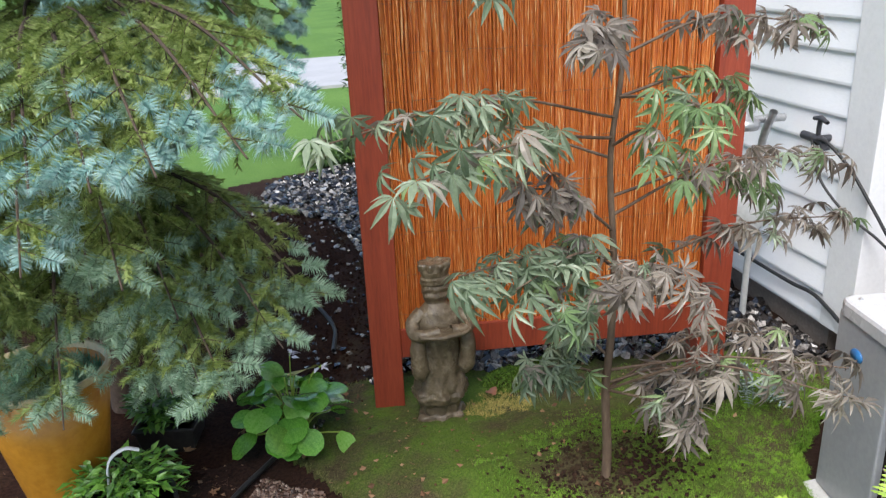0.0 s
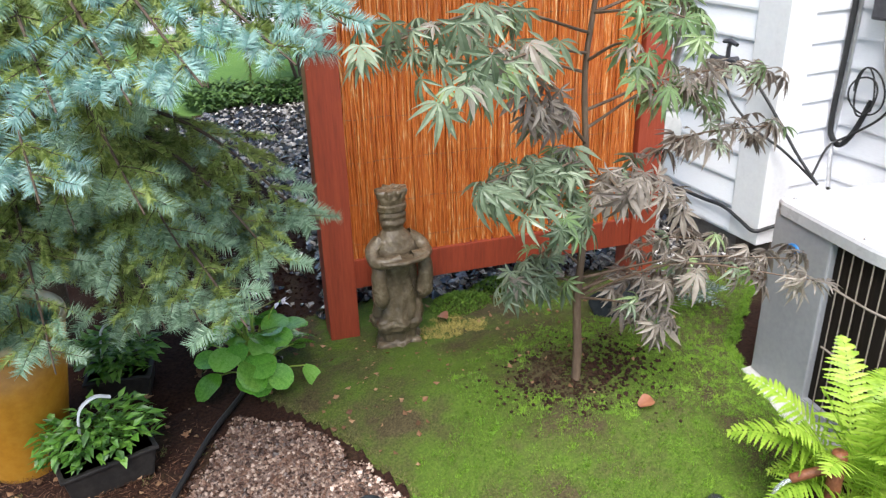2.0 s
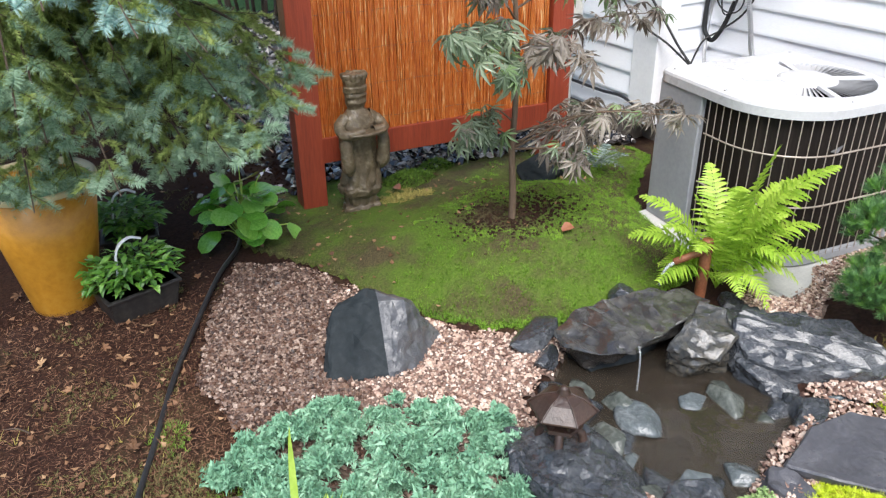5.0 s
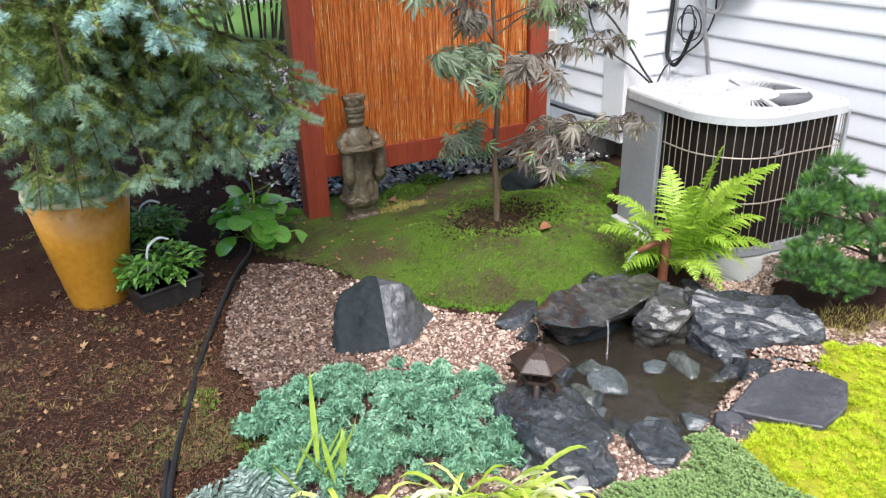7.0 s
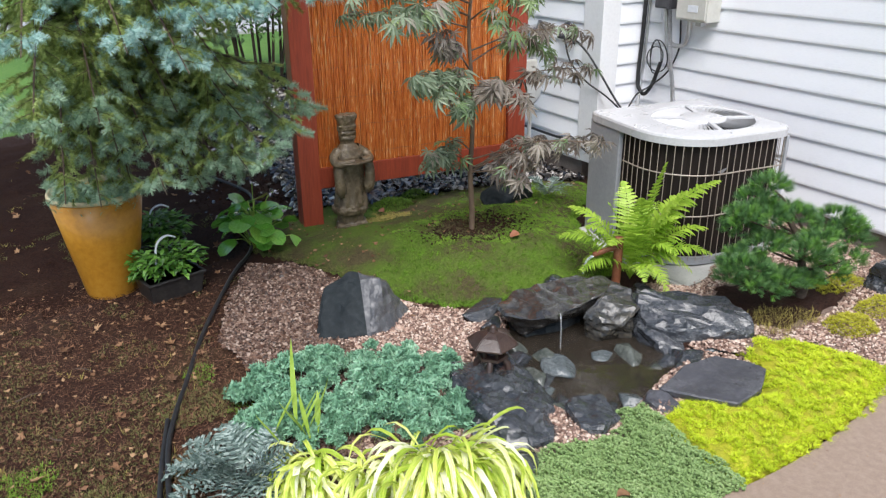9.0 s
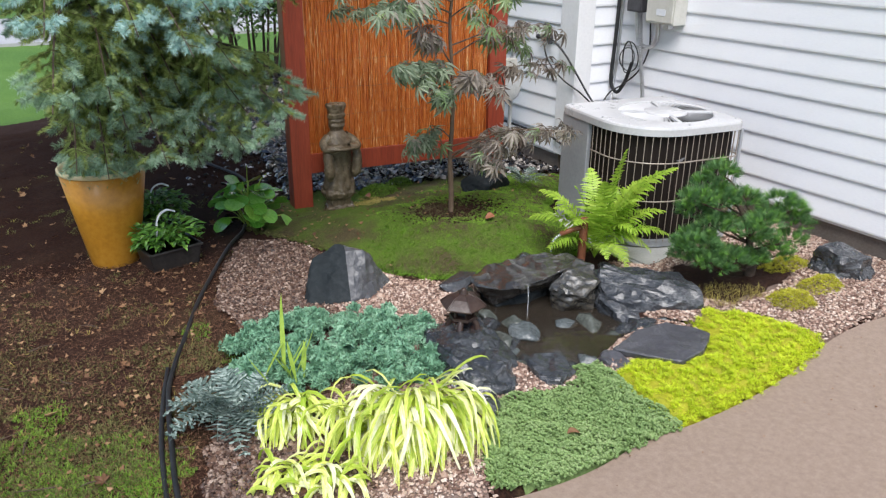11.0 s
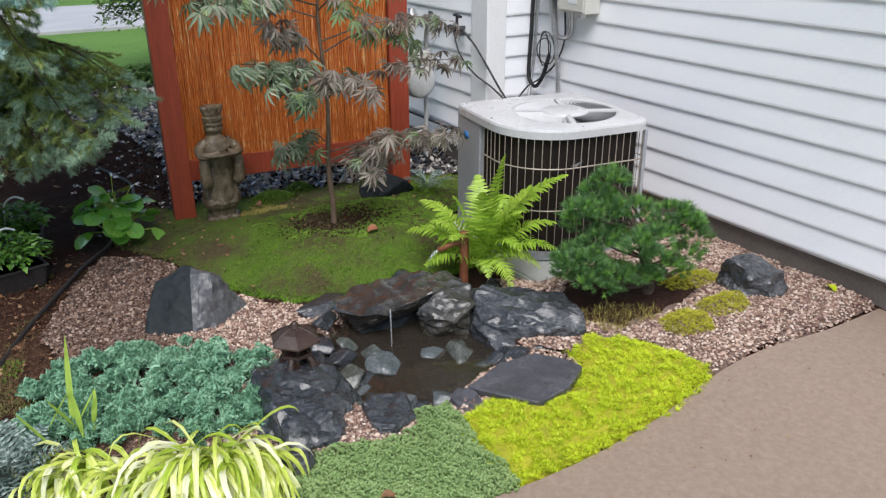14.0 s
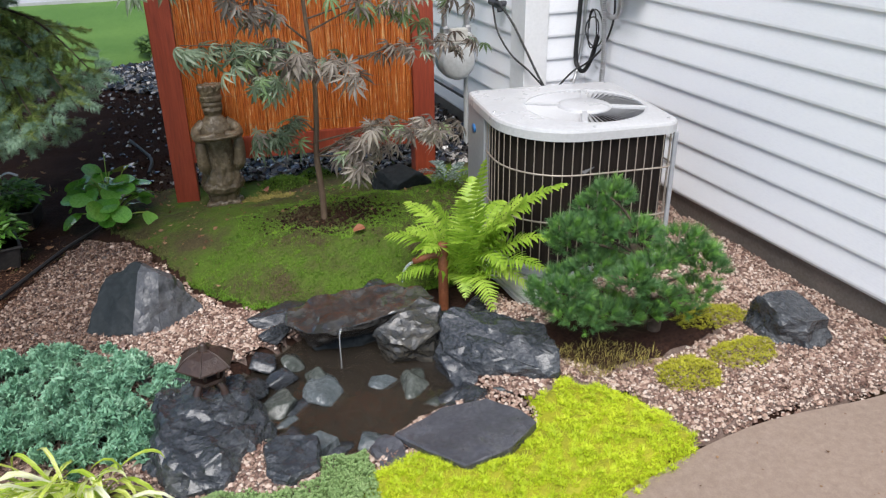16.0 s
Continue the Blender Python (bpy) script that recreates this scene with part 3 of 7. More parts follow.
clad_wall("wall_east", "white lap-sided house wall beside the patio", (WALL_X, JOG_Y, 0), -88.8, 7.5, 2.9)
clad_wall("wall_jog", "short white lap-sided wall at the house corner", (LEFT_X + 0.11, JOG_Y, 0), 0, WALL_X - LEFT_X - 0.11, 2.9)
clad_wall("wall_north", "white lap-sided house wall behind the reed screen", (LEFT_X, JOG_Y + 5.0, 0), -90, 5.0 - 0.14, 2.9)
roof = part("roof", box(LEFT_X + 0.02, LEFT_X + 6.5, JOG_Y - 7.5, JOG_Y + 5.0, 2.905, 3.02), M["foundation"], None, "plain brown roof slab over the house")
tagged(roof, category="roof", kind="structure")
corner = part("trim", box(LEFT_X - 0.022, LEFT_X + 0.11, JOG_Y - 0.022, JOG_Y + 0.14, SILL - 0.005, 2.9, 0.004), M["trim"], None, "white corner board of the house")
tagged(corner, category="corner board", kind="structure")


# ---- rocks ----
def rock_mesh(name, size, seed, mat, cuts=14, sharp=26.0, rough=0.02, top=None, lean=(0, 0), ball=None):
    """A broken stone: a ball cut by flat planes, then roughened. top: height share at which a flat top is cut."""
    r = np.random.default_rng(seed)
    ball = ball or ICO4
    U = ball[0]
    N_ = r.normal(size=(cuts, 3))
    N_ /= np.linalg.norm(N_, axis=1)[:, None]
    D_ = r.uniform(0.6, 0.98, cuts)
    if top is not None:
        N_ = np.vstack((N_, (lean[0], lean[1], 1.0)))
        N_[-1] /= np.linalg.norm(N_[-1])
        D_ = np.append(D_, top)
    dots = np.maximum(U @ N_.T, 0.05) / D_
    rad = 1 / (np.max(dots, axis=1) * 0.85 + np.mean(dots ** sharp, axis=1) ** (1 / sharp) * cuts ** (1 / sharp) * 0.15)
    rad = np.minimum(rad, 1.3)
    V = U * rad[:, None]
    for f, a in ((2.2, rough * 2.2), (5, rough * 1.2), (11, rough * 0.8), (24, rough * 0.5)):
        V = V + U * np.array([a * (1 - 2 * abs(noise.noise(Vector(v) * f + Vector((seed, 3.1, 0))))) for v in V])[:, None]
    V = V * (np.asarray(size) / 2)
    return mesh_from(name, V, ball[1], mat, True)


def rock(name, at, size, seed, mat, label, yaw=0.0, tilt=(0, 0), group="", category="rock", **k):
    ob = new(name, rock_mesh(name, size, seed, M[mat], **k))
    ob.matrix_world = pose(*at, tilt[0], tilt[1], yaw)
    return tagged(ob, label, category, group)


def block(name, corners, mat, label, group="", rough=1.0, category="rock"):
    """A split stone: the hull of its corners, its edges chipped and its faces roughened."""
    c = np.mean(corners, axis=0)
    bm = bmesh.new()
    for p in corners:
        bm.verts.new(np.array(p) - c)
    made = bmesh.ops.convex_hull(bm, input=bm.verts[:])
    bmesh.ops.delete(bm, geom=[v for v in made["geom_interior"] if isinstance(v, bmesh.types.BMVert)], context="VERTS")
    bmesh.ops.dissolve_limit(bm, angle_limit=radians(4), verts=bm.verts[:], edges=bm.edges[:])
    bmesh.ops.bevel(bm, geom=bm.edges[:], offset=0.004, segments=1, affect="EDGES")
    bmesh.ops.triangulate(bm, faces=bm.faces[:])
    off = Vector((c[0] * 7, c[1] * 5, 1.3))
    # each round of splitting moves the new corners a little, which leaves flat chipped facets
    for size, push in ((0.085, 0.022), (0.045, 0.02), (0.024, 0.011), (0.014, 0.004)):
        bmesh.ops.subdivide_edges(bm, edges=[e for e in bm.edges if e.calc_length() > size], cuts=1)
        bmesh.ops.triangulate(bm, faces=[f for f in bm.faces if len(f.verts) > 3])
        bm.normal_update()
        for v in bm.verts:
            q = (v.co + off) * (0.55 / size)
            v.co += v.normal * push * rough * noise.noise(Vector((q.x, q.y, q.z * 1.7)))
    ob = part(name, bm, M[mat], None, label, True)
    ob.data.set_sharp_from_angle(angle=radians(17))
    ob.location = tuple(c)
    return tagged(ob, category=category, group=group)


WET = "rocks round the pond"
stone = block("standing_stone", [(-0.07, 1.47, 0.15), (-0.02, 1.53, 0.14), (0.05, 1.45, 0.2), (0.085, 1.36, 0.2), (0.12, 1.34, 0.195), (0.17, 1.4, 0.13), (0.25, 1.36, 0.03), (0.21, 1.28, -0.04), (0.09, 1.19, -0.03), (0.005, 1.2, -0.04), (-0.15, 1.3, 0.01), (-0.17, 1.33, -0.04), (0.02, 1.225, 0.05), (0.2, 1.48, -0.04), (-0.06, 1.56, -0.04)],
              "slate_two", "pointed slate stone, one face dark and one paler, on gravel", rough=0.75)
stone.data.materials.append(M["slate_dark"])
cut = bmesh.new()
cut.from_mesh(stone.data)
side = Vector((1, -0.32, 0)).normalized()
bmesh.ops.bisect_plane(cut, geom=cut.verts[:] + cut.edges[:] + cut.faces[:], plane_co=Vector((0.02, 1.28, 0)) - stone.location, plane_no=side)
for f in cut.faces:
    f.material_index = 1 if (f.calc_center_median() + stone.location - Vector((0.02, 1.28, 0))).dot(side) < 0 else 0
cut.to_mesh(stone.data)
cut.free()
block("basin_slab", [(0.52, 1.1, 0.075), (0.6, 1.14, 0.09), (0.74, 1.14, 0.1), (0.9, 1.1, 0.112), (1.0, 1.03, 0.118), (1.02, 0.93, 0.118), (0.86, 0.9, 0.11), (0.75, 0.895, 0.102), (0.64, 0.87, 0.09), (0.55, 0.93, 0.078), (0.51, 1.03, 0.07),
                     (0.57, 1.08, -0.03), (0.59, 1.01, -0.03), (0.63, 0.97, 0.015), (0.655, 0.915, 0.052), (0.74, 0.93, 0.04), (0.86, 0.96, 0.02), (1.0, 0.96, 0.0), (0.97, 1.06, 0.0), (0.62, 1.1, 0.01)],
      "slab_slate", "broad wet slate slab whose lip sheds water into the pond", WET, 0.8)
block("support_stone", [(0.58, 1.1, 0.05), (0.6, 1.02, 0.05), (0.75, 0.98, 0.05), (0.95, 1.02, 0.05), (0.9, 1.08, 0.05), (0.56, 1.12, -0.13), (0.58, 1.0, -0.13), (0.76, 0.96, -0.13), (0.98, 1.0, -0.13), (0.9, 1.12, -0.1)],
      "slate_dark", "dark slate stone set back under the slab", WET, 1.0)
block("boulder", [(0.76, 0.865, 0.092), (0.83, 0.885, 0.115), (0.96, 0.93, 0.124), (1.015, 0.87, 0.122), (0.975, 0.785, 0.085), (0.87, 0.765, 0.04), (0.8, 0.8, 0.055), (0.775, 0.86, 0.0), (0.825, 0.8, -0.005), (0.95, 0.775, -0.03), (0.8, 0.9, -0.12), (0.96, 0.83, -0.12), (1.01, 0.88, -0.12), (0.9, 0.95, -0.12)],
      "slate_brown", "dark angular boulder with a pale brown crust, under the slab's lip", WET, 1.0)
block("boulder", [(0.97, 0.79, 0.075), (1.03, 0.83, 0.112), (1.17, 0.77, 0.122), (1.29, 0.63, 0.11), (1.265, 0.455, 0.088), (1.19, 0.47, 0.06), (1.12, 0.53, 0.035), (1.0, 0.66, 0.03), (0.965, 0.73, 0.04), (1.25, 0.45, 0.0), (1.15, 0.5, -0.06), (1.0, 0.63, -0.1), (0.95, 0.74, -0.1), (1.32, 0.6, -0.05), (1.2, 0.8, -0.05), (0.98, 0.83, -0.08)],
      "slate", "glossy wet slate boulder with a slanting top", WET, 0.85)
block("boulder", [(0.955, 0.75, 0.02), (1.03, 0.68, 0.02), (1.1, 0.58, 0.0), (1.02, 0.57, -0.01), (0.95, 0.66, 0.0), (0.94, 0.76, -0.1), (1.1, 0.62, -0.1), (1.08, 0.54, -0.08), (0.98, 0.57, -0.09)], "slate", "low dark slate wedge under the glossy boulder", WET, 0.8)
block("flat_stone", [(0.68, 0.37, 0.035), (0.74, 0.26, 0.045), (0.81, 0.155, 0.052), (0.95, 0.175, 0.055), (1.075, 0.25, 0.052), (1.05, 0.33, 0.052), (0.98, 0.4, 0.05), (0.85, 0.42, 0.045), (0.69, 0.39, -0.02), (0.75, 0.27, -0.02), (0.82, 0.165, -0.02), (0.96, 0.185, -0.02), (1.08, 0.26, -0.02), (0.97, 0.42, -0.02)],
      "flat_slate", "flat grey slate stepping stone beside yellow sedum", WET, 0.35)
block("boulder", [(0.12, 0.8, 0.09), (0.3, 0.74, 0.085), (0.37, 0.6, 0.04), (0.29, 0.48, 0.055), (0.205, 0.34, 0.035), (0.12, 0.36, 0.075), (0.06, 0.5, 0.11), (0.07, 0.7, 0.115), (0.18, 0.62, 0.105), (0.05, 0.78, -0.08), (0.36, 0.76, -0.1), (0.4, 0.58, -0.1), (0.24, 0.28, -0.06), (0.08, 0.28, -0.06), (0.0, 0.5, -0.06)],
      "slate", "long wet slate boulder that carries the lantern", WET, 1.25)
rock("small_boulder", (0.03, 0.33, 0.01), (0.13, 0.14, 0.13), 47, "slate", "small dark slate boulder under the golden grass", 10, (0, 0), WET)
block("small_boulder", [(0.33, 0.43, 0.05), (0.4, 0.46, 0.06), (0.47, 0.42, 0.05), (0.45, 0.32, 0.035), (0.37, 0.3, 0.03), (0.32, 0.35, 0.03), (0.32, 0.46, -0.08), (0.48, 0.44, -0.08), (0.46, 0.3, -0.05), (0.33, 0.29, -0.05)], "slate", "small angular slate boulder at the pond edge", WET, 0.9)
block("small_boulder", [(0.44, 0.5, 0.0), (0.5, 0.52, 0.005), (0.54, 0.47, -0.005), (0.48, 0.43, 0.0), (0.42, 0.5, -0.1), (0.52, 0.55, -0.1), (0.56, 0.45, -0.1), (0.46, 0.42, -0.1)], "slate_pale", "small grey split stone in the shallows", WET, 0.7)
block("small_boulder", [(0.9, 0.49, 0.015), (0.97, 0.53, 0.02), (1.03, 0.49, 0.03), (0.95, 0.43, 0.025), (0.84, 0.47, -0.005), (0.86, 0.5, -0.1), (0.98, 0.56, -0.1), (1.05, 0.48, -0.06), (0.86, 0.44, -0.06)], "slate", "dark slate stone between pond and stepping stone", WET, 0.8)
block("small_boulder", [(0.6, 0.36, 0.03), (0.66, 0.4, 0.035), (0.7, 0.33, 0.03), (0.67, 0.25, 0.025), (0.61, 0.27, 0.02), (0.58, 0.38, -0.06), (0.69, 0.42, -0.06), (0.72, 0.3, -0.05), (0.6, 0.24, -0.05)], "flat_slate", "small grey slate boulder between thyme and sedum", WET, 0.8)
rock("flat_stone", (0.5, 1.17, 0.035), (0.2, 0.11, 0.07), 61, "slate", "flat dark slate stone at the moss edge", 6, (0, 0), WET, top=0.5)
rock("small_boulder", (0.46, 1.06, 0.01), (0.12, 0.08, 0.06), 67, "slate", "small wet slate stone in the gravel", 20, (0, 0), WET)
rock("small_boulder", (0.86, 1.17, 0.05), (0.12, 0.09, 0.09), 71, "slate", "small wet slate stone behind the slab", 20, (0, 0), WET)
for i, (x, y, z, s, mt) in enumerate([
        (1.0, 0.555, -0.03, 0.12, "slate"), (0.88, 0.59, -0.055, 0.13, "pond_stone"), (0.84, 0.67, -0.05, 0.15, "pond_stone"), (0.76, 0.74, -0.035, 0.085, "slate_pale"), (0.74, 0.61, -0.08, 0.09, "pond_stone"),
        (0.58, 0.76, -0.035, 0.13, "slate_pale"), (0.48, 0.7, -0.05, 0.11, "slate"), (1.09, 0.49, 0.0, 0.08, "slate_pale"), (0.92, 0.47, -0.03, 0.08, "slate"), (0.41, 0.54, -0.03, 0.1, "slate"),
        (0.42, 0.73, -0.02, 0.11, "pond_stone"), (0.34, 0.83, -0.01, 0.12, "slate"), (0.44, 0.86, -0.02, 0.1, "slate"), (0.5, 0.94, -0.02, 0.09, "pond_stone"), (0.4, 0.96, 0.0, 0.1, "slate"), (0.52, 0.47, -0.05, 0.1, "slate"), (0.62, 0.5, -0.09, 0.11, "pond_stone"),
        (0.7, 0.7, -0.1, 0.1, "pond_stone"), (0.55, 0.6, -0.1, 0.12, "pond_stone"), (0.8, 0.5, -0.06, 0.08, "slate"), (1.0, 0.66, -0.06, 0.1, "slate"), (0.66, 0.86, -0.09, 0.1, "pond_stone"),
        (0.63, 0.44, -0.03, 0.09, "slate_pale"), (0.36, 0.5, 0.0, 0.09, "pond_stone"), (0.43, 0.47, -0.02, 0.07, "slate_pale"), (0.5, 0.56, -0.07, 0.08, "pond_stone"), (0.7, 0.52, -0.06, 0.09, "pond_stone"), (0.62, 0.66, -0.09, 0.1, "pond_stone"), (0.42, 0.64, -0.05, 0.09, "slate_pale"), (0.78, 0.58, -0.08, 0.1, "pond_stone"), (0.9, 0.64, -0.06, 0.12, "slate"), (0.95, 0.58, -0.03, 0.09, "slate"), (1.07, 0.9, 0.05, 0.1, "pond_stone"), (0.56, 0.83, -0.02, 0.09, "pond_stone"), (0.86, 0.72, -0.055, 0.11, "pond_stone"),
        (1.2, 1.0, 0.03, 0.09, "slate"), (1.24, 0.9, 0.02, 0.1, "slate_pale"), (1.12, 0.93, 0.03, 0.11, "slate"), (1.32, 0.82, 0.015, 0.08, "pond_stone")]):
    rock("pond_stone", (x, y, z - 0.02), (s * 1.2, s, s * 0.66), 100 + i, mt, "rounded wet grey stone at the pond", i * 47, (0, 0), WET, category="stone", sharp=14, rough=0.012, ball=ICO3)
block("boulder", [(2, 0.48, 0.02), (2.03, 0.48, 0.15), (2.17, 0.48, 0.13), (2.21, 0.4, 0.12), (2.19, 0.31, 0.11), (2.09, 0.31, 0.12), (2.02, 0.38, 0.14), (1.99, 0.38, -0.03), (2.09, 0.27, -0.03), (2.22, 0.28, -0.03), (2.24, 0.46, -0.03), (2.01, 0.53, -0.03)],
      "slate", "dark blocky slate boulder on tan gravel by the wall", "", 0.9)
rock("boulder", (1.27, 2.13, 0.08), (0.26, 0.22, 0.22), 89, "slate_dark", "dark grey boulder half hidden on the moss", 10)

# ---- pond water ----
wz = -0.043
wv = [(x, y) for x, y in smooth_outline(POND, 40)]
pond = part("water", slab_mesh(wv, wz - 0.003, wz), M["water"], None, "shallow clear brown pond water with ripples")
tagged(pond, category="pond", kind="structure")
sheet("ground_pond", POND, 0.006, 0.03, M["liner"], "dark pond bottom", "pond bed", rough=0.006)

# ---- gravel ----
SEDUM = [(0.58, 0.26), (0.53, 0.1), (0.56, -0.06), (0.75, -0.085), (1.0, -0.06), (1.25, -0.03), (1.48, 0.05), (1.46, 0.2), (1.36, 0.36), (1.27, 0.46), (1.14, 0.4), (1.1, 0.28), (0.97, 0.19), (0.82, 0.17), (0.74, 0.28), (0.66, 0.27)]
THYME = [(0.06, 0.34), (-0.06, 0.12), (-0.14, -0.02), (0.05, -0.1), (0.3, -0.085), (0.55, -0.07), (0.57, 0.12), (0.59, 0.33), (0.54, 0.39), (0.47, 0.36), (0.45, 0.3), (0.36, 0.28), (0.28, 0.29), (0.22, 0.32)]
GRAVEL = [(-0.16, 2.16), (0.05, 1.98), (0.2, 1.58), (0.33, 1.33), (0.53, 1.19), (0.6, 1.1), (0.45, 1.02), (0.3, 0.95), (0.36, 0.45), (0.55, 0.36), (0.5, 0.22), (0.2, 0.3), (-0.1, 0.1),
          (-0.15, -0.07), (-0.35, 0.0), (-0.75, -0.05), (-0.86, 0.35), (-0.72, 0.7), (-0.42, 1.15), (-0.5, 1.5), (-0.36, 1.85)]
GRAVEL_EAST = [(1.36, 0.04), (1.75, 0.065), (2.1, 0.04), (2.44, 0.04), (2.42, 2.25), (2.2, 2.25), (2.1, 1.0), (1.4, 0.92), (1.22, 0.9), (1.2, 0.62), (1.05, 0.5), (1.15, 0.35), (1.42, 0.3)]
RIVER = [(0.4, 2.72), (0.75, 2.6), (1.2, 2.56), (1.7, 2.5), (2.03, 2.3), (2.03, 6.9), (1.4, 6.5), (0.5, 6.1), (-0.1, 5.75), (-0.15, 5.2), (0.3, 4.7), (0.38, 4.2), (0.42, 3.6), (0.36, 3.1), (0.32, 2.85), (0.24, 2.62)]
DUFF = [(1.3, 0.56), (1.42, 0.42), (1.62, 0.42), (1.9, 0.48), (1.95, 0.62), (1.85, 0.8), (1.5, 0.84), (1.32, 0.74)]
sheet("ground_gravel", GRAVEL, 0.02, 0.03, M["grit"], "tan gravel bed", "gravel bed", rough=0.004)
sheet("ground_gravel_east", GRAVEL_EAST, 0.02, 0.03, M["grit"], "tan gravel bed along the house wall", "gravel bed", rough=0.004)
sheet("ground_river_rock", RIVER, 0.016, 0.05, M["dark_grit"], "dark wet stone bed behind the screen", "gravel bed", rough=0.008)
sheet("ground_duff", DUFF, 0.03, 0.025, M["soil"], "brown dead needles under the pine", "needle litter", rough=0.004)


ring = [(math.cos(k * 1.047) * (1, 0.85, 1.05)[k % 3], 0.8 * math.sin(k * 1.047), 0.12 * (-1) ** k) for k in range(6)]
NUGGET = (np.array([(0.1, 0.05, 0.66), (0, 0, -0.5)] + ring), np.array([(0, 2 + k, 2 + (k + 1) % 6) for k in range(6)] + [(1, 2 + (k + 1) % 6, 2 + k) for k in range(6)]))


def pebbles(name, P, size, lift, mat, label):
    n = len(P)
    V, Fc = NUGGET if size < 0.03 else (ICO1[0] * np.array((1.0, 0.78, 0.55)), ICO1[1])
    S = size * rng.lognormal(0, 0.3, n)[:, None] * rng.uniform(0.75, 1.25, (n, 3))
    T = np.column_stack((P, land(P) + lift + rng.uniform(-0.2, 0.35, n) * size))
    R = turns(rng.uniform(0, 6.28, n), rng.normal(0, 0.4, n), rng.normal(0, 0.4, n))
    VV, FF = stamp(V, Fc, T, R, S)
    return thing(name, VV, FF, mat, label, "gravel", kind="stuff", smooth=False)


bed = scatter(GRAVEL, 0.0088, holes=[THYME])
tan = bed[:, 0] + 0.35 * (1.2 - bed[:, 1]) + 0.12 * wave(bed, 0.25, 61) + rng.normal(0, 0.05, len(bed)) > -0.06
pebbles("gravel", np.vstack((bed[tan], scatter(GRAVEL_EAST, 0.0088, holes=[DUFF, SEDUM]))), 0.0059, 0.022, M["pebble"], "loose tan and pinkish pea gravel")
pebbles("gravel_brown", bed[~tan], 0.0059, 0.022, M["pebble_brown"], "reddish brown damp pea gravel beside the hose")
pebbles("river_rock", np.vstack((scatter(RIVER, 0.034), scatter(RIVER, 0.06))), 0.022, 0.022, M["river"], "dark wet river stones with a few pale ones")
BANK = [(1.22, 0.84), (1.36, 0.8), (1.6, 0.84), (1.78, 0.93), (2.1, 0.98), (2.16, 1.3), (2.16, 1.75), (2.05, 1.75), (2.08, 1.05), (1.62, 0.97), (1.5, 0.9), (1.34, 0.88), (1.3, 1.0), (1.22, 1.0)]
sheet("ground_gravel_bank", BANK, 0.042, 0.025, M["grit"], "gravel heaped against the concrete pad", "gravel bed", rough=0.004, edge=0.07)
pebbles("gravel_bank", scatter(BANK, 0.0088), 0.0059, 0.034, M["pebble"], "tan pea gravel heaped against the concrete pad")
front = scatter([(0.5, 0.24), (1.3, 0.22), (1.3, 0.58), (0.9, 0.56), (0.5, 0.52)], 0.0108)
front = front[(land(front) > -0.06) & (inside(front, GRAVEL) < 0) & (inside(front, GRAVEL_EAST) < 0) & (inside(front, THYME) < -0.005) & (inside(front, SEDUM) < -0.005)]
pebbles("gravel_edge", front, 0.0073, 0.008, M["pebble"], "tan pea gravel between the stones at the pond's edge")
clods = rng.normal((0.85, 1.77), (0.13, 0.09), (900, 2))
pebbles("soil_crumbs", clods, 0.006, 0.016, M["soil"], "crumbs of dark bare soil round the maple")
behind = scatter([(-0.12, 2.3), (0.28, 2.66), (0.36, 3.1), (0.42, 3.6), (0.3, 4.7), (-0.15, 5.2), (-0.6, 5.0), (-0.05, 4.4), (-0.15, 3.2)], 0.026)
# these clods take the same shade-darkened soil colour
pebbles("soil_clods", behind[rng.random(len(behind)) < 0.7], 0.008, 0.004, M["shade_soil"], "crumbs and clods of shade-darkened soil behind the hosta")
pebbles("stray_stones", behind[rng.random(len(behind)) < 0.1], 0.014, 0.006, M["river"], "few dark stones strayed onto the soil")
strays = scatter([(-0.9, -0.1), (0.4, -0.12), (2.4, 0.0), (2.4, 0.1), (0.3, 0.0), (-0.9, 0.2)], 0.06, holes=[])
pebbles("stray_gravel", strays[rng.random(len(strays)) < 0.25], 0.007, 0.012, M["pebble"], "a few loose pebbles along the patio edge")


# ---- low plants ----
def blade_tuft(n, height, width, spread, seed, seg=1, droop=0.5):
    """A tuft of n tapered blades, as vertices and triangles."""
    r = np.random.default_rng(seed)
    Vs, Fs = [], []
    for k in range(n):
        a, l = r.uniform(0, 6.28), height * r.uniform(0.6, 1.1)
        out = spread * r.uniform(0.2, 1.0)
        d, s = np.array((np.cos(a), np.sin(a), 0)), np.array((-np.sin(a), np.cos(a), 0)) * width
        b = d * out * 0.25
        base = len(Vs)
        for i in range(seg + 1):
            t = i / seg
            c = b + d * out * t ** 1.5 + np.array((0, 0, l * (t - droop * t * t * 0.6)))
            w = s * (1 - t) if i else s * 0.7
            Vs += [c - w / 2, c + w / 2] if i < seg else [c]
        for i in range(seg):
            q = base + 2 * i
            Fs += [(q, q + 1, q + 2)] + ([(q + 1, q + 3, q + 2)] if i < seg - 1 else [])
    return np.array(Vs), np.array(Fs)


def carpet(name, P, tuft, mat, lift, label, category, size=(0.7, 1.3)):
    n = len(P)
    T = np.column_stack((P, np.where(inside(P, PATIO) > -0.045, np.maximum(land(P), 0.0), land(P)) + lift))
    V, F = stamp(*tuft, T, turns(rng.uniform(0, 6.28, n), rng.normal(0, 0.2, n), rng.normal(0, 0.2, n)), rng.uniform(*size, n))
    return thing(name, V, F, mat, label, category, kind="stuff")


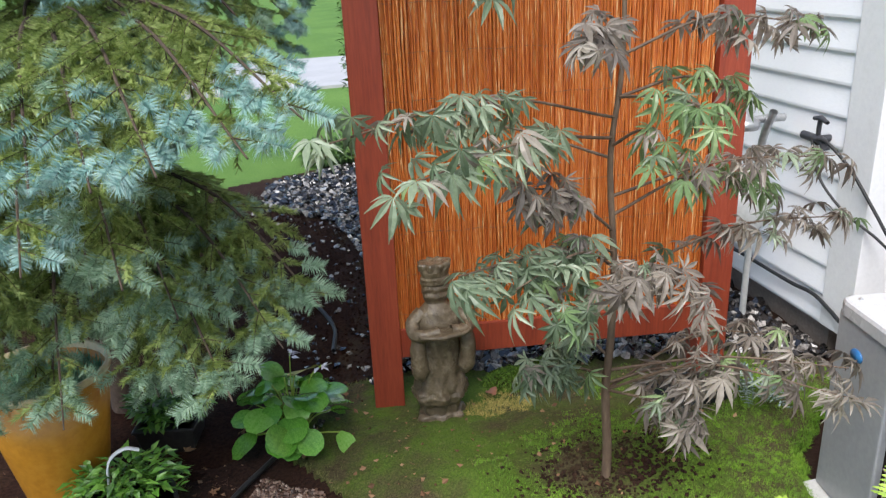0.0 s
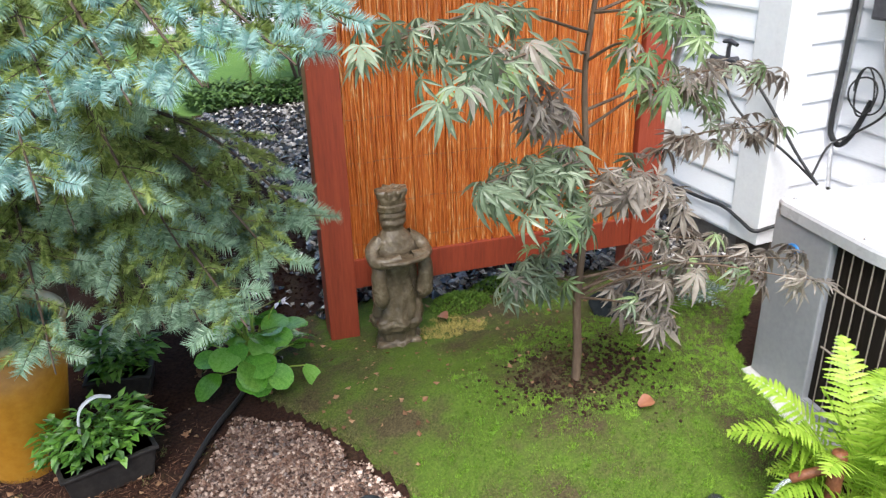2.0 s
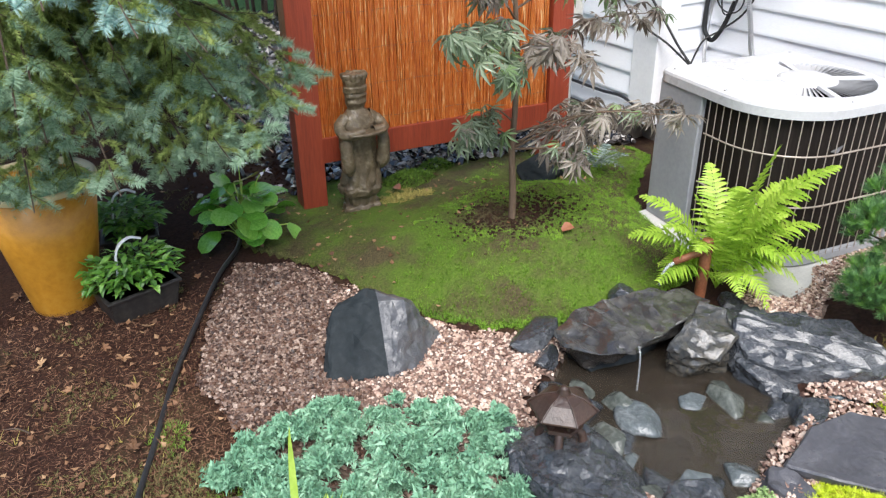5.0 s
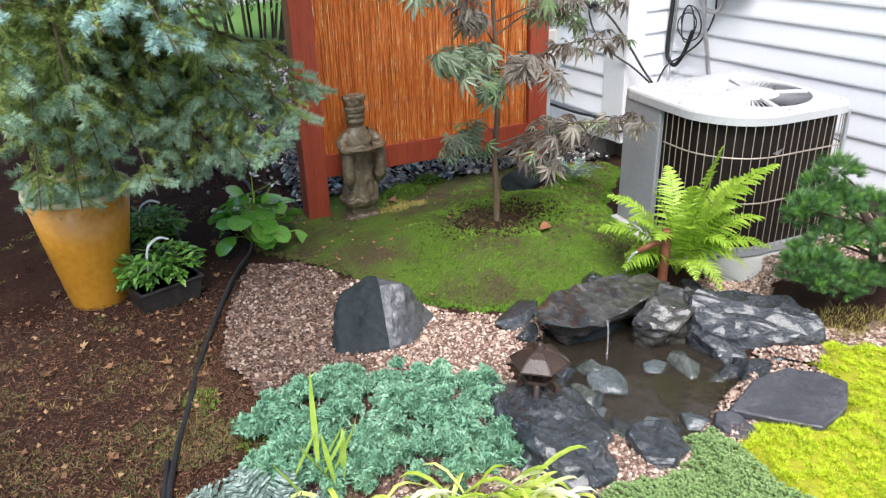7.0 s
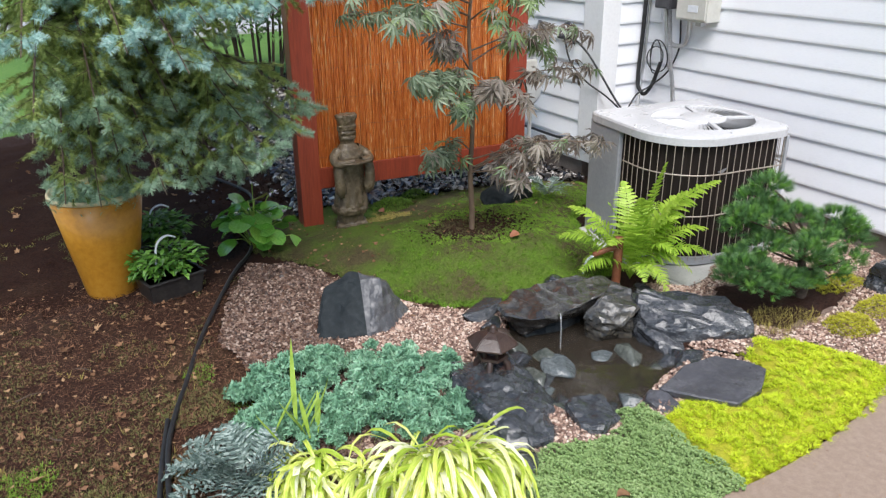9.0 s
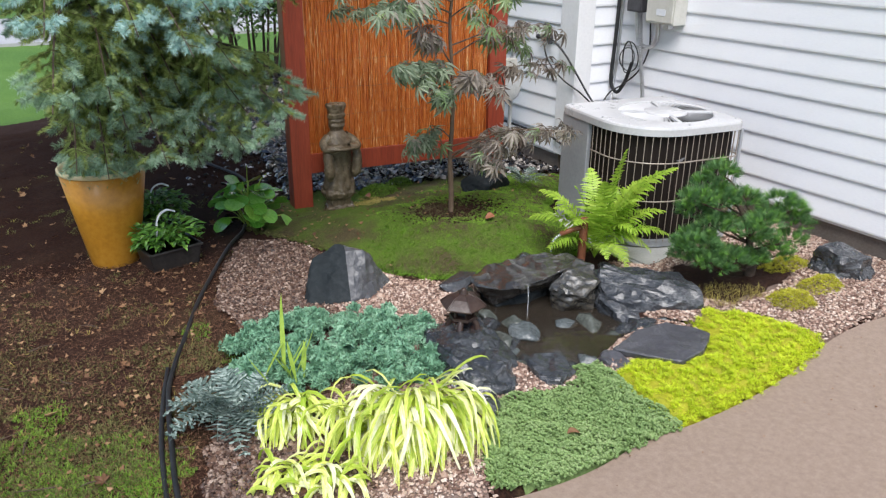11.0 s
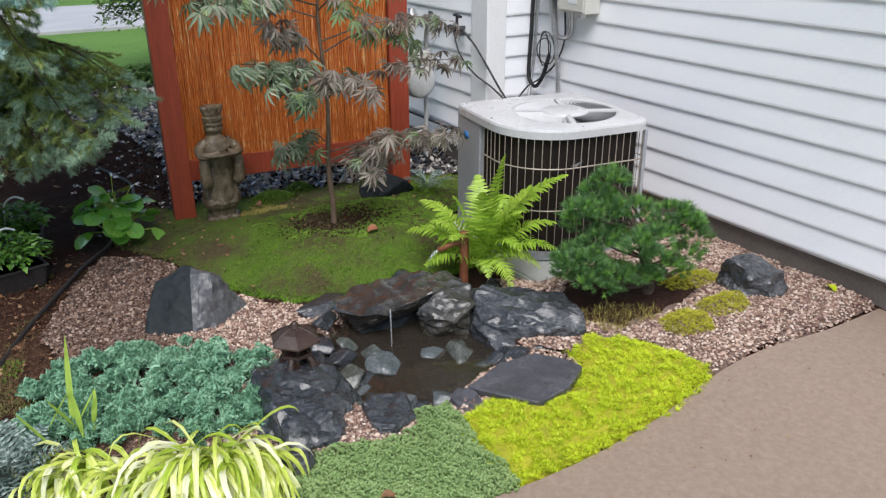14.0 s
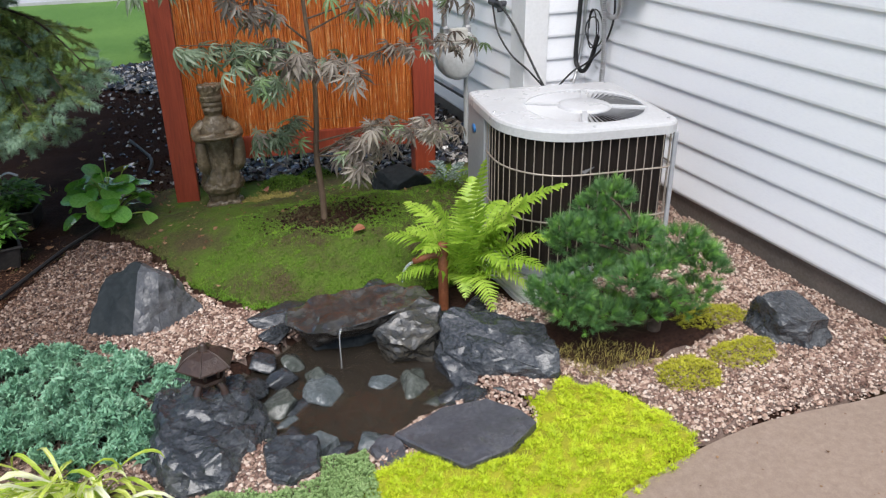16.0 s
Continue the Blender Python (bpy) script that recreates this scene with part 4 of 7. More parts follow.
# moss mound
sheet("ground_moss", MOUND, 0.014, 0.02, M["moss"], "low mound of bright green moss with bare brown patches", "moss", rough=0.004, edge=0.06)
mp = scatter(MOUND, 0.0088, holes=[RIVER])
trunk_gap = np.hypot((mp[:, 0] - 0.85) / 1.25, mp[:, 1] - 1.77)
patch = 0.45 * wave(mp, 0.42, 12) + 0.45 * wave(mp, 0.13, 13) + np.clip((1.86 - mp[:, 1]) * 2.4, -1.15, 0.6) + np.clip((mp[:, 0] - 0.46 - 0.4 * np.clip(mp[:, 1] - 1.5, 0, 1)) * 3.2, -1.3, 0.4) + 0.95 * np.exp(-((mp[:, 0] - 1.62) ** 2 + (mp[:, 1] - 2.25) ** 2) / 0.05) - np.clip((0.21 - trunk_gap) * 9, 0, 2)
bare = trunk_gap + 0.03 * wave(mp, 0.1, 17) < 0.13
carpet("moss", mp[(0.45 * rng.random(len(mp)) + 0.55 * (0.5 + 0.45 * wave(mp, 0.05, 19)) < np.clip((patch + 0.7) / 0.85, 0.02, 1)) & ~bare], blade_tuft(9, 0.014, 0.0045, 0.014, 1), M["moss_lime"], 0.008, "short soft bright green moss", "moss")
carpet("dry_moss", mp[(patch <= 0.1) & (rng.random(len(mp)) < 0.75) & ~bare], blade_tuft(4, 0.012, 0.004, 0.012, 2), M["moss_olive"], 0.007, "sparse olive brown moss", "moss")
yp = mp[(np.hypot(mp[:, 0] - 0.67, (mp[:, 1] - 2.35) * 1.3) < 0.13 + 0.03 * wave(mp, 0.12, 14)) & (rng.random(len(mp)) < 0.95)]
carpet("pale_moss", yp, blade_tuft(5, 0.015, 0.004, 0.014, 21), M["moss_pale"], 0.012, "pale yellowish moss patch before the statue", "moss")
for x, y, s in ((0.78, 2.52, 0.13), (0.95, 2.58, 0.1)):
    q = scatter([(x - s, y - s * 0.6), (x + s, y - s * 0.6), (x + s, y + s * 0.6), (x - s, y + s * 0.6)], 0.008)
    q = q[np.hypot((q[:, 0] - x) / s, (q[:, 1] - y) / (s * 0.6)) < 1]
    hump = 0.05 * (1 - np.hypot((q[:, 0] - x) / s, (q[:, 1] - y) / (s * 0.6)) ** 2)
    carpet("moss_cushion", q, blade_tuft(6, 0.02, 0.004, 0.014, 3), M["moss_blade"], 0.008 + hump, "rounded green moss cushion by the screen", "moss")

# yellow sedum and green thyme
sheet("ground_sedum", SEDUM, 0.035, 0.02, M["yellow_base"], "bed of yellow sedum", "ground cover", rough=0.006, edge=0.05)
sp = scatter(SEDUM, 0.009, margin=-0.035)
sp = sp[inside(sp, SEDUM) + 0.022 * wave(sp, 0.09, 57) + 0.012 * wave(sp, 0.035, 58) > -0.016]
hump = 0.03 * np.clip((inside(sp, SEDUM) + 0.01) / 0.06, 0, 1) + 0.012 * wave(sp, 0.13, 5) + 0.009 * wave(sp, 0.05, 55)
carpet("sedum", sp, blade_tuft(14, 0.012, 0.0026, 0.014, 4), M["yellow"], 0.004 + hump, "dense bright yellow-green sedum carpet", "ground cover")
sheet("ground_thyme", THYME, 0.02, 0.02, M["thyme_base"], "bed of creeping thyme", "ground cover", rough=0.006, edge=0.05)
tp = scatter(THYME, 0.0068, margin=-0.03)
tp = tp[inside(tp, THYME) + 0.016 * wave(tp, 0.1, 67) + 0.008 * wave(tp, 0.035, 68) > -0.02]
leaf8 = (np.array([(0, 0, 0), (0.0045, 0.003, 0.002), (0.011, 0, 0.001), (0.0045, -0.003, 0.002)]), np.array([(0, 1, 2), (0, 2, 3)]))
tw = joined([stamp(*leaf8, [(0, 0, 0.004 * (k // 4))], turns([k * 1.6 + 0.3 * (k // 4)], 0, -0.4)) for k in range(12)])
hump = 0.018 * np.clip((inside(tp, THYME) + 0.03) / 0.05, 0, 1) + 0.009 * wave(tp, 0.09, 6) + 0.005 * wave(tp, 0.035, 66)
carpet("thyme", tp, tw, M["thyme"], 0.006 + hump, "low grey-green creeping thyme", "ground cover", (0.38, 0.75))
for k, (x, y, a, b) in enumerate(((1.92, 0.56, 0.15, 0.065), (1.64, 0.31, 0.11, 0.085), (1.88, 0.34, 0.13, 0.07))):
    q = scatter([(x - a, y - b), (x + a, y - b), (x + a, y + b), (x - a, y + b)], 0.008)
    rr = np.hypot((q[:, 0] - x) / a, (q[:, 1] - y) / b) + 0.2 * wave(q, 0.1, 40 + k)
    q, rr = q[rr < 1], rr[rr < 1]
    carpet("sedum_clump", q, blade_tuft(12, 0.011, 0.0028, 0.013, 6 + k), M["lime_yellow"], 0.022 + 0.042 * (1 - rr ** 2) + 0.008 * wave(q, 0.05, 60 + k), "low yellow-green sedum clump on gravel", "ground cover")

# thin grass, litter and leaves on the bare ground
WEST = [(-1.9, -0.9), (-0.95, -0.9), (-0.9, 0.3), (-0.75, 0.95), (-0.55, 1.45), (-0.3, 1.95), (-0.2, 2.3), (-0.1, 3.2), (0.0, 4.4), (-0.5, 5.0), (-2.2, 4.6), (-2.2, 0.5)]
wp = scatter(WEST, 0.03)
green = wave(wp, 0.5, 15) + 0.5 * wave(wp, 0.17, 16) + np.clip((0.95 - wp[:, 1]) * 1.1, -1.2, 1.0)
carpet("grass", wp[green > 0.4], blade_tuft(8, 0.022, 0.003, 0.02, 8, 2), M["moss_olive"], 0.004, "thin green grass on bare soil", "grass")
sg = scatter([(1.28, 0.6), (1.34, 0.42), (1.5, 0.38), (1.62, 0.44), (1.5, 0.56)], 0.022)
carpet("dry_grass_clump", sg, blade_tuft(7, 0.03, 0.0028, 0.04, 19, 2), M["moss_pale"], 0.025, "thin straw-coloured grass beside the sedum", "grass")
carpet("dry_grass", wp[(green > -0.5) & (green <= 0.2) & (rng.random(len(wp)) < 0.18)], blade_tuft(6, 0.022, 0.003, 0.03, 9, 2), M["moss_pale"], 0.004, "sparse straw-coloured grass", "grass")
for x, y, a, nm in ((-1.12, 0.66, 0.26, "moss_olive"), (-1.08, 0.55, 0.26, "moss_blade"), (-1.3, 0.7, 0.24, "moss_blade"), (-0.98, 0.46, 0.13, "moss_lime"), (-1.2, 0.95, 0.12, "moss_lime"), (-0.68, 1.12, 0.13, "moss_olive"), (-0.76, 0.8, 0.11, "moss_olive"), (-0.62, 1.3, 0.07, "moss_blade"), (-0.5, 1.02, 0.1, "moss_blade"), (-0.72, 0.3, 0.09, "lime_yellow"), (-1.4, 0.45, 0.25, "moss_olive"), (-0.64, 0.16, 0.075, "moss_pale"), (-1.5, 1.0, 0.25, "moss_olive")):
    q = scatter([(x - a, y - a), (x + a, y - a), (x + a, y + a), (x - a, y + a)], 0.012)
    q = q[np.hypot(q[:, 0] - x, q[:, 1] - y) / a + 0.35 * wave(q, 0.2, 43) + 0.25 * wave(q, 0.07, 44) < 0.8]
    carpet("moss_patch", q, blade_tuft(6, 0.016, 0.004, 0.014, 23), M[nm], 0.012, "small ragged moss patch on bare soil", "moss")
mw = scatter(WEST, 0.014)
mg = wave(mw, 0.6, 25) + 0.6 * wave(mw, 0.15, 26) + np.clip((1.2 - mw[:, 1]) * 0.5, -0.7, 0.5)
carpet("soil_moss", mw[mg > -0.05], blade_tuft(5, 0.011, 0.004, 0.014, 15), M["moss_olive"], 0.004, "thin olive moss on bare soil", "moss")
needle = (np.array([(0, -0.0013, 0), (0, 0.0013, 0), (0.024, 0, 0.001)]), np.array([(0, 1, 2)]))
lw = scatter(WEST, 0.0088)
lw = lw[lw[:, 1] + 0.2 * wave(lw, 0.5, 71) + rng.normal(0, 0.12, len(lw)) < 2.25 - 0.25 * np.clip(lw[:, 0] + 1.2, 0, 1)]
strip = scatter([(-0.93, 0.3), (-0.78, 1.0), (-0.58, 1.48), (-0.42, 1.7), (-0.36, 1.3), (-0.56, 0.95), (-0.7, 0.5)], 0.008)
lp = np.vstack((lw, strip, scatter(DUFF, 0.007), scatter([(-0.6, 1.0), (0.1, 1.0), (0.2, 1.7), (-0.2, 2.2), (-0.5, 1.6)], 0.03)))
carpet("needle_litter", lp, needle, M["litter"], 0.016, "fallen brown conifer needles", "litter", (0.5, 1.2))


def maple_leaf(lobes, length, cup, seed, waist=0.16):
    """A palmate leaf in the plane, its stalk at the origin and its middle lobe along y."""
    r = np.random.default_rng(seed)
    V, F = [(0, 0, 0)], []
    for k in range(lobes):
        a = (k - (lobes - 1) / 2) * (2.15 if lobes > 5 else 2.0) / ((lobes - 1) / 2) * 0.92
        l = length * (1 - 0.17 * abs(k - (lobes - 1) / 2)) * r.uniform(0.92, 1.05)
        d, s = np.array((np.sin(a), np.cos(a), 0)), np.array((np.cos(a), -np.sin(a), 0))
        w = l * waist
        rows = [(0.22, 0.55), (0.5, 1.0), (0.75, 0.62)]
        base = len(V)
        for t, q in rows:
            z = -cup * length * t * t
            V += [tuple(d * l * t - s * w * q * 0.5 + np.array((0, 0, z + 0.004 * q))), tuple(d * l * t + np.array((0, 0, z))), tuple(d * l * t + s * w * q * 0.5 + np.array((0, 0, z + 0.004 * q)))]
        V.append(tuple(d * l + np.array((0, 0, -cup * length))))
        F += [(0, base + 1, base), (0, base + 2, base + 1)]
        for i in range(2):
            b = base + 3 * i
            F += [(b, b + 1, b + 3), (b + 1, b + 4, b + 3), (b + 1, b + 2, b + 4), (b + 2, b + 5, b + 4)]
        b = base + 6
        F += [(b, b + 1, b + 3), (b + 1, b + 2, b + 3)]
    return np.array(V), np.array(F)


dp = scatter(WEST + [], 0.19)
dp = np.vstack((dp, rng.uniform((-0.8, 0.1), (0.3, 1.9), (14, 2)), rng.uniform((1.3, 0.1), (2.3, 0.8), (3, 2))))
dp = dp[rng.random(len(dp)) < 0.5]
V, F = stamp(*maple_leaf(5, 0.03, -0.25, 3, 0.5), np.column_stack((dp, land(dp) + 0.022)), turns(rng.uniform(0, 6.28, len(dp)), rng.normal(0, 0.4, len(dp)), rng.normal(0, 0.4, len(dp))), rng.uniform(0.5, 1.2, len(dp)))
fp = scatter(WEST, 0.045)
fp = np.vstack((fp[(fp[:, 1] < 2.3) & (rng.random(len(fp)) < 0.6)], strip[rng.random(len(strip)) < 0.012]))
flake = (np.array([(-0.006, 0, 0.002), (0.001, -0.005, 0), (0.007, 0.001, 0.003), (0.0, 0.005, 0.0)]), np.array([(0, 1, 2), (0, 2, 3)]))
fm = mp[(patch < 0.25) & (rng.random(len(mp)) < 0.012)]
fp = np.vstack((fp, fm))
FV, FF = stamp(*flake, np.column_stack((fp, land(fp) + 0.018)), turns(rng.uniform(0, 6.28, len(fp)), rng.normal(0, 0.35, len(fp)), rng.normal(0, 0.35, len(fp))), rng.uniform(0.5, 1.9, len(fp)))
sp2 = np.column_stack((rng.uniform(0.1, 2.0, 46), rng.uniform(-0.35, 0.0, 46)))
sp2 = sp2[inside(sp2, PATIO) > 0.0]
SV, SF = stamp(*flake, np.column_stack((sp2, np.full(len(sp2), 0.009))), turns(rng.uniform(0, 6.28, len(sp2)), rng.normal(0, 0.2, len(sp2)), rng.normal(0, 0.2, len(sp2))), rng.uniform(0.3, 0.9, len(sp2)))
FV, FF = joined([(FV, FF), (SV, SF)])
thing("leaf_litter", FV, FF, M["dead_leaf"], "small crumbled brown leaf flakes on the soil", "litter", kind="stuff")
for k in range(16):
    x, y, a, l = rng.uniform(-1.6, -0.75), rng.uniform(0.5, 2.0), rng.uniform(0, 3.14), rng.uniform(0.05, 0.16)
    stick = thing("twig", *tube(curve_points([(-l / 2, 0, 0), (0, 0.01 * rng.normal(), 0.004), (l / 2, 0, 0.002)], 8), np.linspace(0.0024, 0.001, 8), 5), M["bark"], "thin dead brown twig on the needle litter", "twig", "fallen twigs")
    stick.matrix_world = pose(x, y, ground_z(x, y) + 0.018, 0, 0, math.degrees(a))
thing("fallen_leaves", V, F, M["dead_leaf"], "scattered dry brown fallen leaves", "leaves", kind="stuff")


# ---- reed screen ----
screen = thing("reed_screen", label="amber reed privacy screen in a red-stained timber frame", category="screen")
screen.matrix_world = pose(0.3, 2.53, -0.03, 0, 0, -6.3)
SW, PW, SH = 1.21, 0.108, 1.9
part("post", box(-PW / 2, PW / 2, -PW / 2, PW / 2, -0.2, SH, 0.004), M["stain"], screen)
part("post", box(SW - PW / 2, SW + PW / 2, -PW / 2, PW / 2, -0.2, SH, 0.004), M["stain"], screen)
part("rail", box(PW / 2, SW - PW / 2, -0.044, 0.02, 0.235, 0.345, 0.003), M["stain"], screen)
part("rail", box(PW / 2, SW - PW / 2, -0.018, 0.02, SH - 0.14, SH - 0.02, 0.003), M["stain"], screen)
reeds = []
for k in range(6):
    r = np.random.default_rng(60 + k)
    pts = [(0.002 * r.normal(), 0.0016 * r.normal(), z) for z in np.linspace(0.335 - 0.012 * r.random(), SH - 0.06, 13)]
    reeds.append(mesh_from("reed", *tube(pts, 0.0038 + 0.0007 * k / 5, 6), M["reed"], True))
n_reed = 225
for i in range(n_reed):
    ob = new("reed", reeds[rng.integers(6)])
    ob.parent = screen
    ob.location = (PW / 2 + 0.003 + (SW - PW - 0.006) * (i + 0.5) / n_reed, -0.026 + 0.0024 * rng.normal(), 0.02 * rng.normal())
    ob.rotation_euler = (0.0015 * rng.normal(), 0.0032 * rng.normal(), rng.uniform(0, 6.28))
for z in np.arange(0.4, SH - 0.1, 0.15):
    child("stitch_wire", *tube([(x, -0.0315, z + 0.003 * math.sin(x * 40)) for x in np.linspace(PW / 2, SW - PW / 2, 30)], 0.0008, 4), M["wire"], screen)
part("backing", box(PW / 2 + 0.001, SW - PW / 2 - 0.001, -0.0185, -0.0181 + 0.004, 0.346, SH - 0.141), M["reed"], screen, "second layer of reeds seen through the gaps")


# ---- statue: one plain mesh ----
def statue():
    prof = [(0.08, -0.02), (0.09, 0.01), (0.084, 0.035), (0.07, 0.045), (0.07, 0.08), (0.09, 0.095), (0.1, 0.115), (0.092, 0.14), (0.082, 0.2), (0.078, 0.28), (0.082, 0.36),
            (0.078, 0.4), (0.066, 0.43), (0.046, 0.452), (0.036, 0.462), (0.042, 0.475), (0.047, 0.5), (0.045, 0.525), (0.05, 0.532), (0.051, 0.55), (0.047, 0.556), (0.05, 0.575), (0.056, 0.6), (0.05, 0.606), (0.02, 0.6), (0.001, 0.6)]
    R_ = np.interp(np.linspace(0, 1, 150), np.linspace(0, 1, len(prof)), [p[0] for p in prof])
    Z = np.interp(np.linspace(0, 1, 150), np.linspace(0, 1, len(prof)), [p[1] for p in prof])
    V, F = lathe(list(zip(R_, Z)), 56, 1.0, 0.74)
    a = np.arctan2(V[:, 1], V[:, 0])
    z = V[:, 2]
    fold = 0.06 * np.sin(a * 9 + 2 * np.sin(z * 22)) * ((z > 0.13) & (z < 0.36))
    hem = 0.1 * np.sin(a * 7 + 1.2) * ((z > 0.05) & (z < 0.14))
    crown = 0.13 * np.sin(a * 8) * (z > 0.58)
    brow = 0.08 * np.sin(z * 210) * ((z > 0.465) & (z < 0.53)) * (np.sin(a) < -0.3)
    rock_foot = 0.16 * np.sin(a * 6) * (z < 0.04)
    lump = np.array([0.045 * noise.noise(Vector(v) * 30) + 0.03 * noise.noise(Vector(v) * 75) for v in V])
    V[:, :2] *= (1 + fold + hem + crown + brow + rock_foot + lump)[:, None]
    more = []
    for s in (-1, 1):
        # upper arm and forearm, then the wide sleeve that hangs from the wrist
        more.append(tube(curve_points([(s * 0.05, 0.0, 0.425), (s * 0.088, -0.01, 0.4), (s * 0.096, -0.05, 0.378), (s * 0.07, -0.078, 0.378), (s * 0.02, -0.085, 0.385)], 18), np.linspace(0.026, 0.018, 18), 12))
        more.append(tube(curve_points([(s * 0.08, -0.05, 0.385), (s * 0.088, -0.056, 0.32), (s * 0.084, -0.055, 0.25), (s * 0.076, -0.045, 0.2)], 14), np.interp(np.linspace(0, 1, 14), [0, 0.3, 0.8, 1], [0.02, 0.026, 0.03, 0.012]), 12))
    tv, tf = lathe([(0.001, 0.372), (0.085, 0.373), (0.094, 0.38), (0.09, 0.387), (0.06, 0.385), (0.001, 0.385)], 32, 1.0, 0.45)
    tv += np.array((0, -0.085, 0))
    V2, F2 = joined([(V, F), *more, (tv, tf)])
    V2 = V2 + 0.0025 * np.array([noise.noise_vector(Vector(v) * 40) for v in V2])
    ob = thing("statue", V2, F2, M["statue"], "weathered brown cast stone garden statue holding a tray", "statue", smooth=True)
    ob.matrix_world = pose(0.46, 2.36, ground_z(0.46, 2.36) - 0.005, 0, 0, 6)


statue()


# ---- air conditioner ----
def part_from(name, V, F, mat, parent, label="", smooth=True):
    return child(name, V, F, mat, parent, label, smooth)


def condenser():
    ac = thing("air_conditioner", label="grey outdoor air conditioner with dark wrapped coil and pale lid", category="air conditioner")
    ac.matrix_world = pose(1.73, 1.315, 0.05, 0, 0, -7.7)
    h, top = 0.317, 0.585
    # plan outline, counterclockwise: back left, front left (wide round), front right (small round), back right

    def outline(o=0.0, big=0.26, small=0.03):
        pts = []
        for cx, cy, rad, a0 in ((-1, -1, big, 180), (1, -1, small + 0.03, 270), (1, 1, small, 0), (-1, 1, small, 90)):
            c = np.array((cx * (h + o - rad), cy * (h + o - rad)))
            for a in np.linspace(a0, a0 + 90, 14 if rad == big else 6):
                pts.append(tuple(c + rad * np.array((math.cos(radians(a)), math.sin(radians(a))))))
        return pts
    # the lid: rings of points at equal angles, from the skirt up and in to the round fan opening
    th = np.linspace(-math.pi, math.pi, 120, endpoint=False)
    edge = np.array(outline(0.0, 0.27))
    edge = np.vstack([p + (q - p) * u for p, q in zip(edge, np.roll(edge, -1, 0)) for u in np.linspace(0, 1, 24, endpoint=False)])
    ang = np.arctan2(edge[:, 1], edge[:, 0])
    order = np.argsort(ang)
    reach = np.interp(th, ang[order], np.hypot(edge[:, 0], edge[:, 1])[order], period=2 * math.pi)
    # the fan opening sits off the middle, towards the front right
    FX, FY = 0.055, -0.035
    rim = np.stack((reach * np.cos(th), reach * np.sin(th)), 1)
    way = rim / reach[:, None]
    bend = np.arctan2(rim[:, 1] - FY, rim[:, 0] - FX)
    hole = np.stack((np.cos(bend), np.sin(bend)), 1)
    eye = np.array((FX, FY))
    loops = [(rim - 0.01 * way, top - 0.044), (rim + 0.012 * way, top - 0.044), (rim + 0.013 * way, top - 0.012), (rim + 0.009 * way, top - 0.003), (rim + 0.001 * way, top),
             (0.5 * rim + 0.5 * (eye + 0.25 * hole), top + 0.005), (eye + 0.245 * hole, top + 0.007), (eye + 0.232 * hole, top + 0.004), (eye + 0.23 * hole, top - 0.03)]
    V = np.array([(x, y, z) for P, z in loops for x, y in P])
    F = np.array([(i * 120 + j, i * 120 + (j + 1) % 120, (i + 1) * 120 + (j + 1) % 120, (i + 1) * 120 + j) for i in range(len(loops) - 1) for j in range(120)])
    lid = part_from("lid", V, F, M["ac_white"], ac, "pale enamel lid with a round fan opening", False)
    V, F = lathe([(0.001, top + 0.012), (0.09, top + 0.011), (0.105, top + 0.005), (0.105, top - 0.012)], 40)
    part_from("motor_cap", V + np.array((FX, FY, 0)), F, M["ac_white"], lid)
    for k in range(4):
        m = Matrix.Translation((FX, FY, 0)) @ Matrix.Rotation(radians(-22 + 90 * k), 4, "Z")
        part("lid_arm", box(0.095, 0.238, -0.011, 0.011, top - 0.004, top + 0.009, 0.003, m=m), M["ac_white"], lid)
    # the guard: thin slanting vanes set like a turbine round the motor cap
    V, F = [], []
    for i, x in enumerate(np.linspace(0.1, 0.236, 5)):
        for d, zz in ((-0.0094, 0.0055), (0.0094, -0.0055)):
            V += [(x, d, top - 0.004 + zz - 0.0005), (x, d, top - 0.004 + zz + 0.0005)]
        if i:
            p, q = 4 * (i - 1), 4 * i
            F += [(p, p + 2, q + 2, q), (p + 1, q + 1, q + 3, p + 3), (p, q, q + 1, p + 1), (p + 2, p + 3, q + 3, q + 2)]
    vane = mesh_from("guard_vane", V, F, M["ac_white"])
    for k in range(66):
        ob = new("guard_vane", vane)
        ob.parent = lid
        ob.location = (FX, FY, 0)
        ob.rotation_euler = (0, 0, 2 * math.pi * k / 66)
    for x, y in ((-h + 0.03, h - 0.03), (h - 0.03, h - 0.03), (h - 0.03, -h + 0.04), (-0.02, -h + 0.008), (-h + 0.008, -0.02)):
        V, F = lathe([(0.001, top + 0.0065), (0.004, top + 0.006), (0.006, top + 0.003), (0.006, top - 0.002)], 8)
        part_from("screw", V + np.array((x, y, 0)), F, M["steel"], lid, "small lid screw")
    for k in range(4):
        bm = box(0.05, 0.22, -0.07, 0.07, top - 0.13, top - 0.126, m=Matrix.Translation((FX, FY, 0)) @ Matrix.Rotation(k * math.pi / 2 + 0.4, 4, "Z") @ Matrix.Rotation(radians(18), 4, "X"))
        part("fan_blade", bm, M["fan"], ac)
    V, F = lathe([(0.225, 0.2), (0.225, top - 0.05)], 40)
    part_from("fan_shroud", V + np.array((FX, FY, 0)), F, M["coil"], ac)
    V, F = lathe([(0.001, 0.2), (0.225, 0.2)], 40)
    part_from("shroud_floor", V + np.array((FX, FY, 0)), F, M["coil"], ac)
    # coil body
    part("coil", slab_mesh(outline(-0.018, 0.26), -0.022, top - 0.04), M["coil"], ac, "dark brown finned coil")
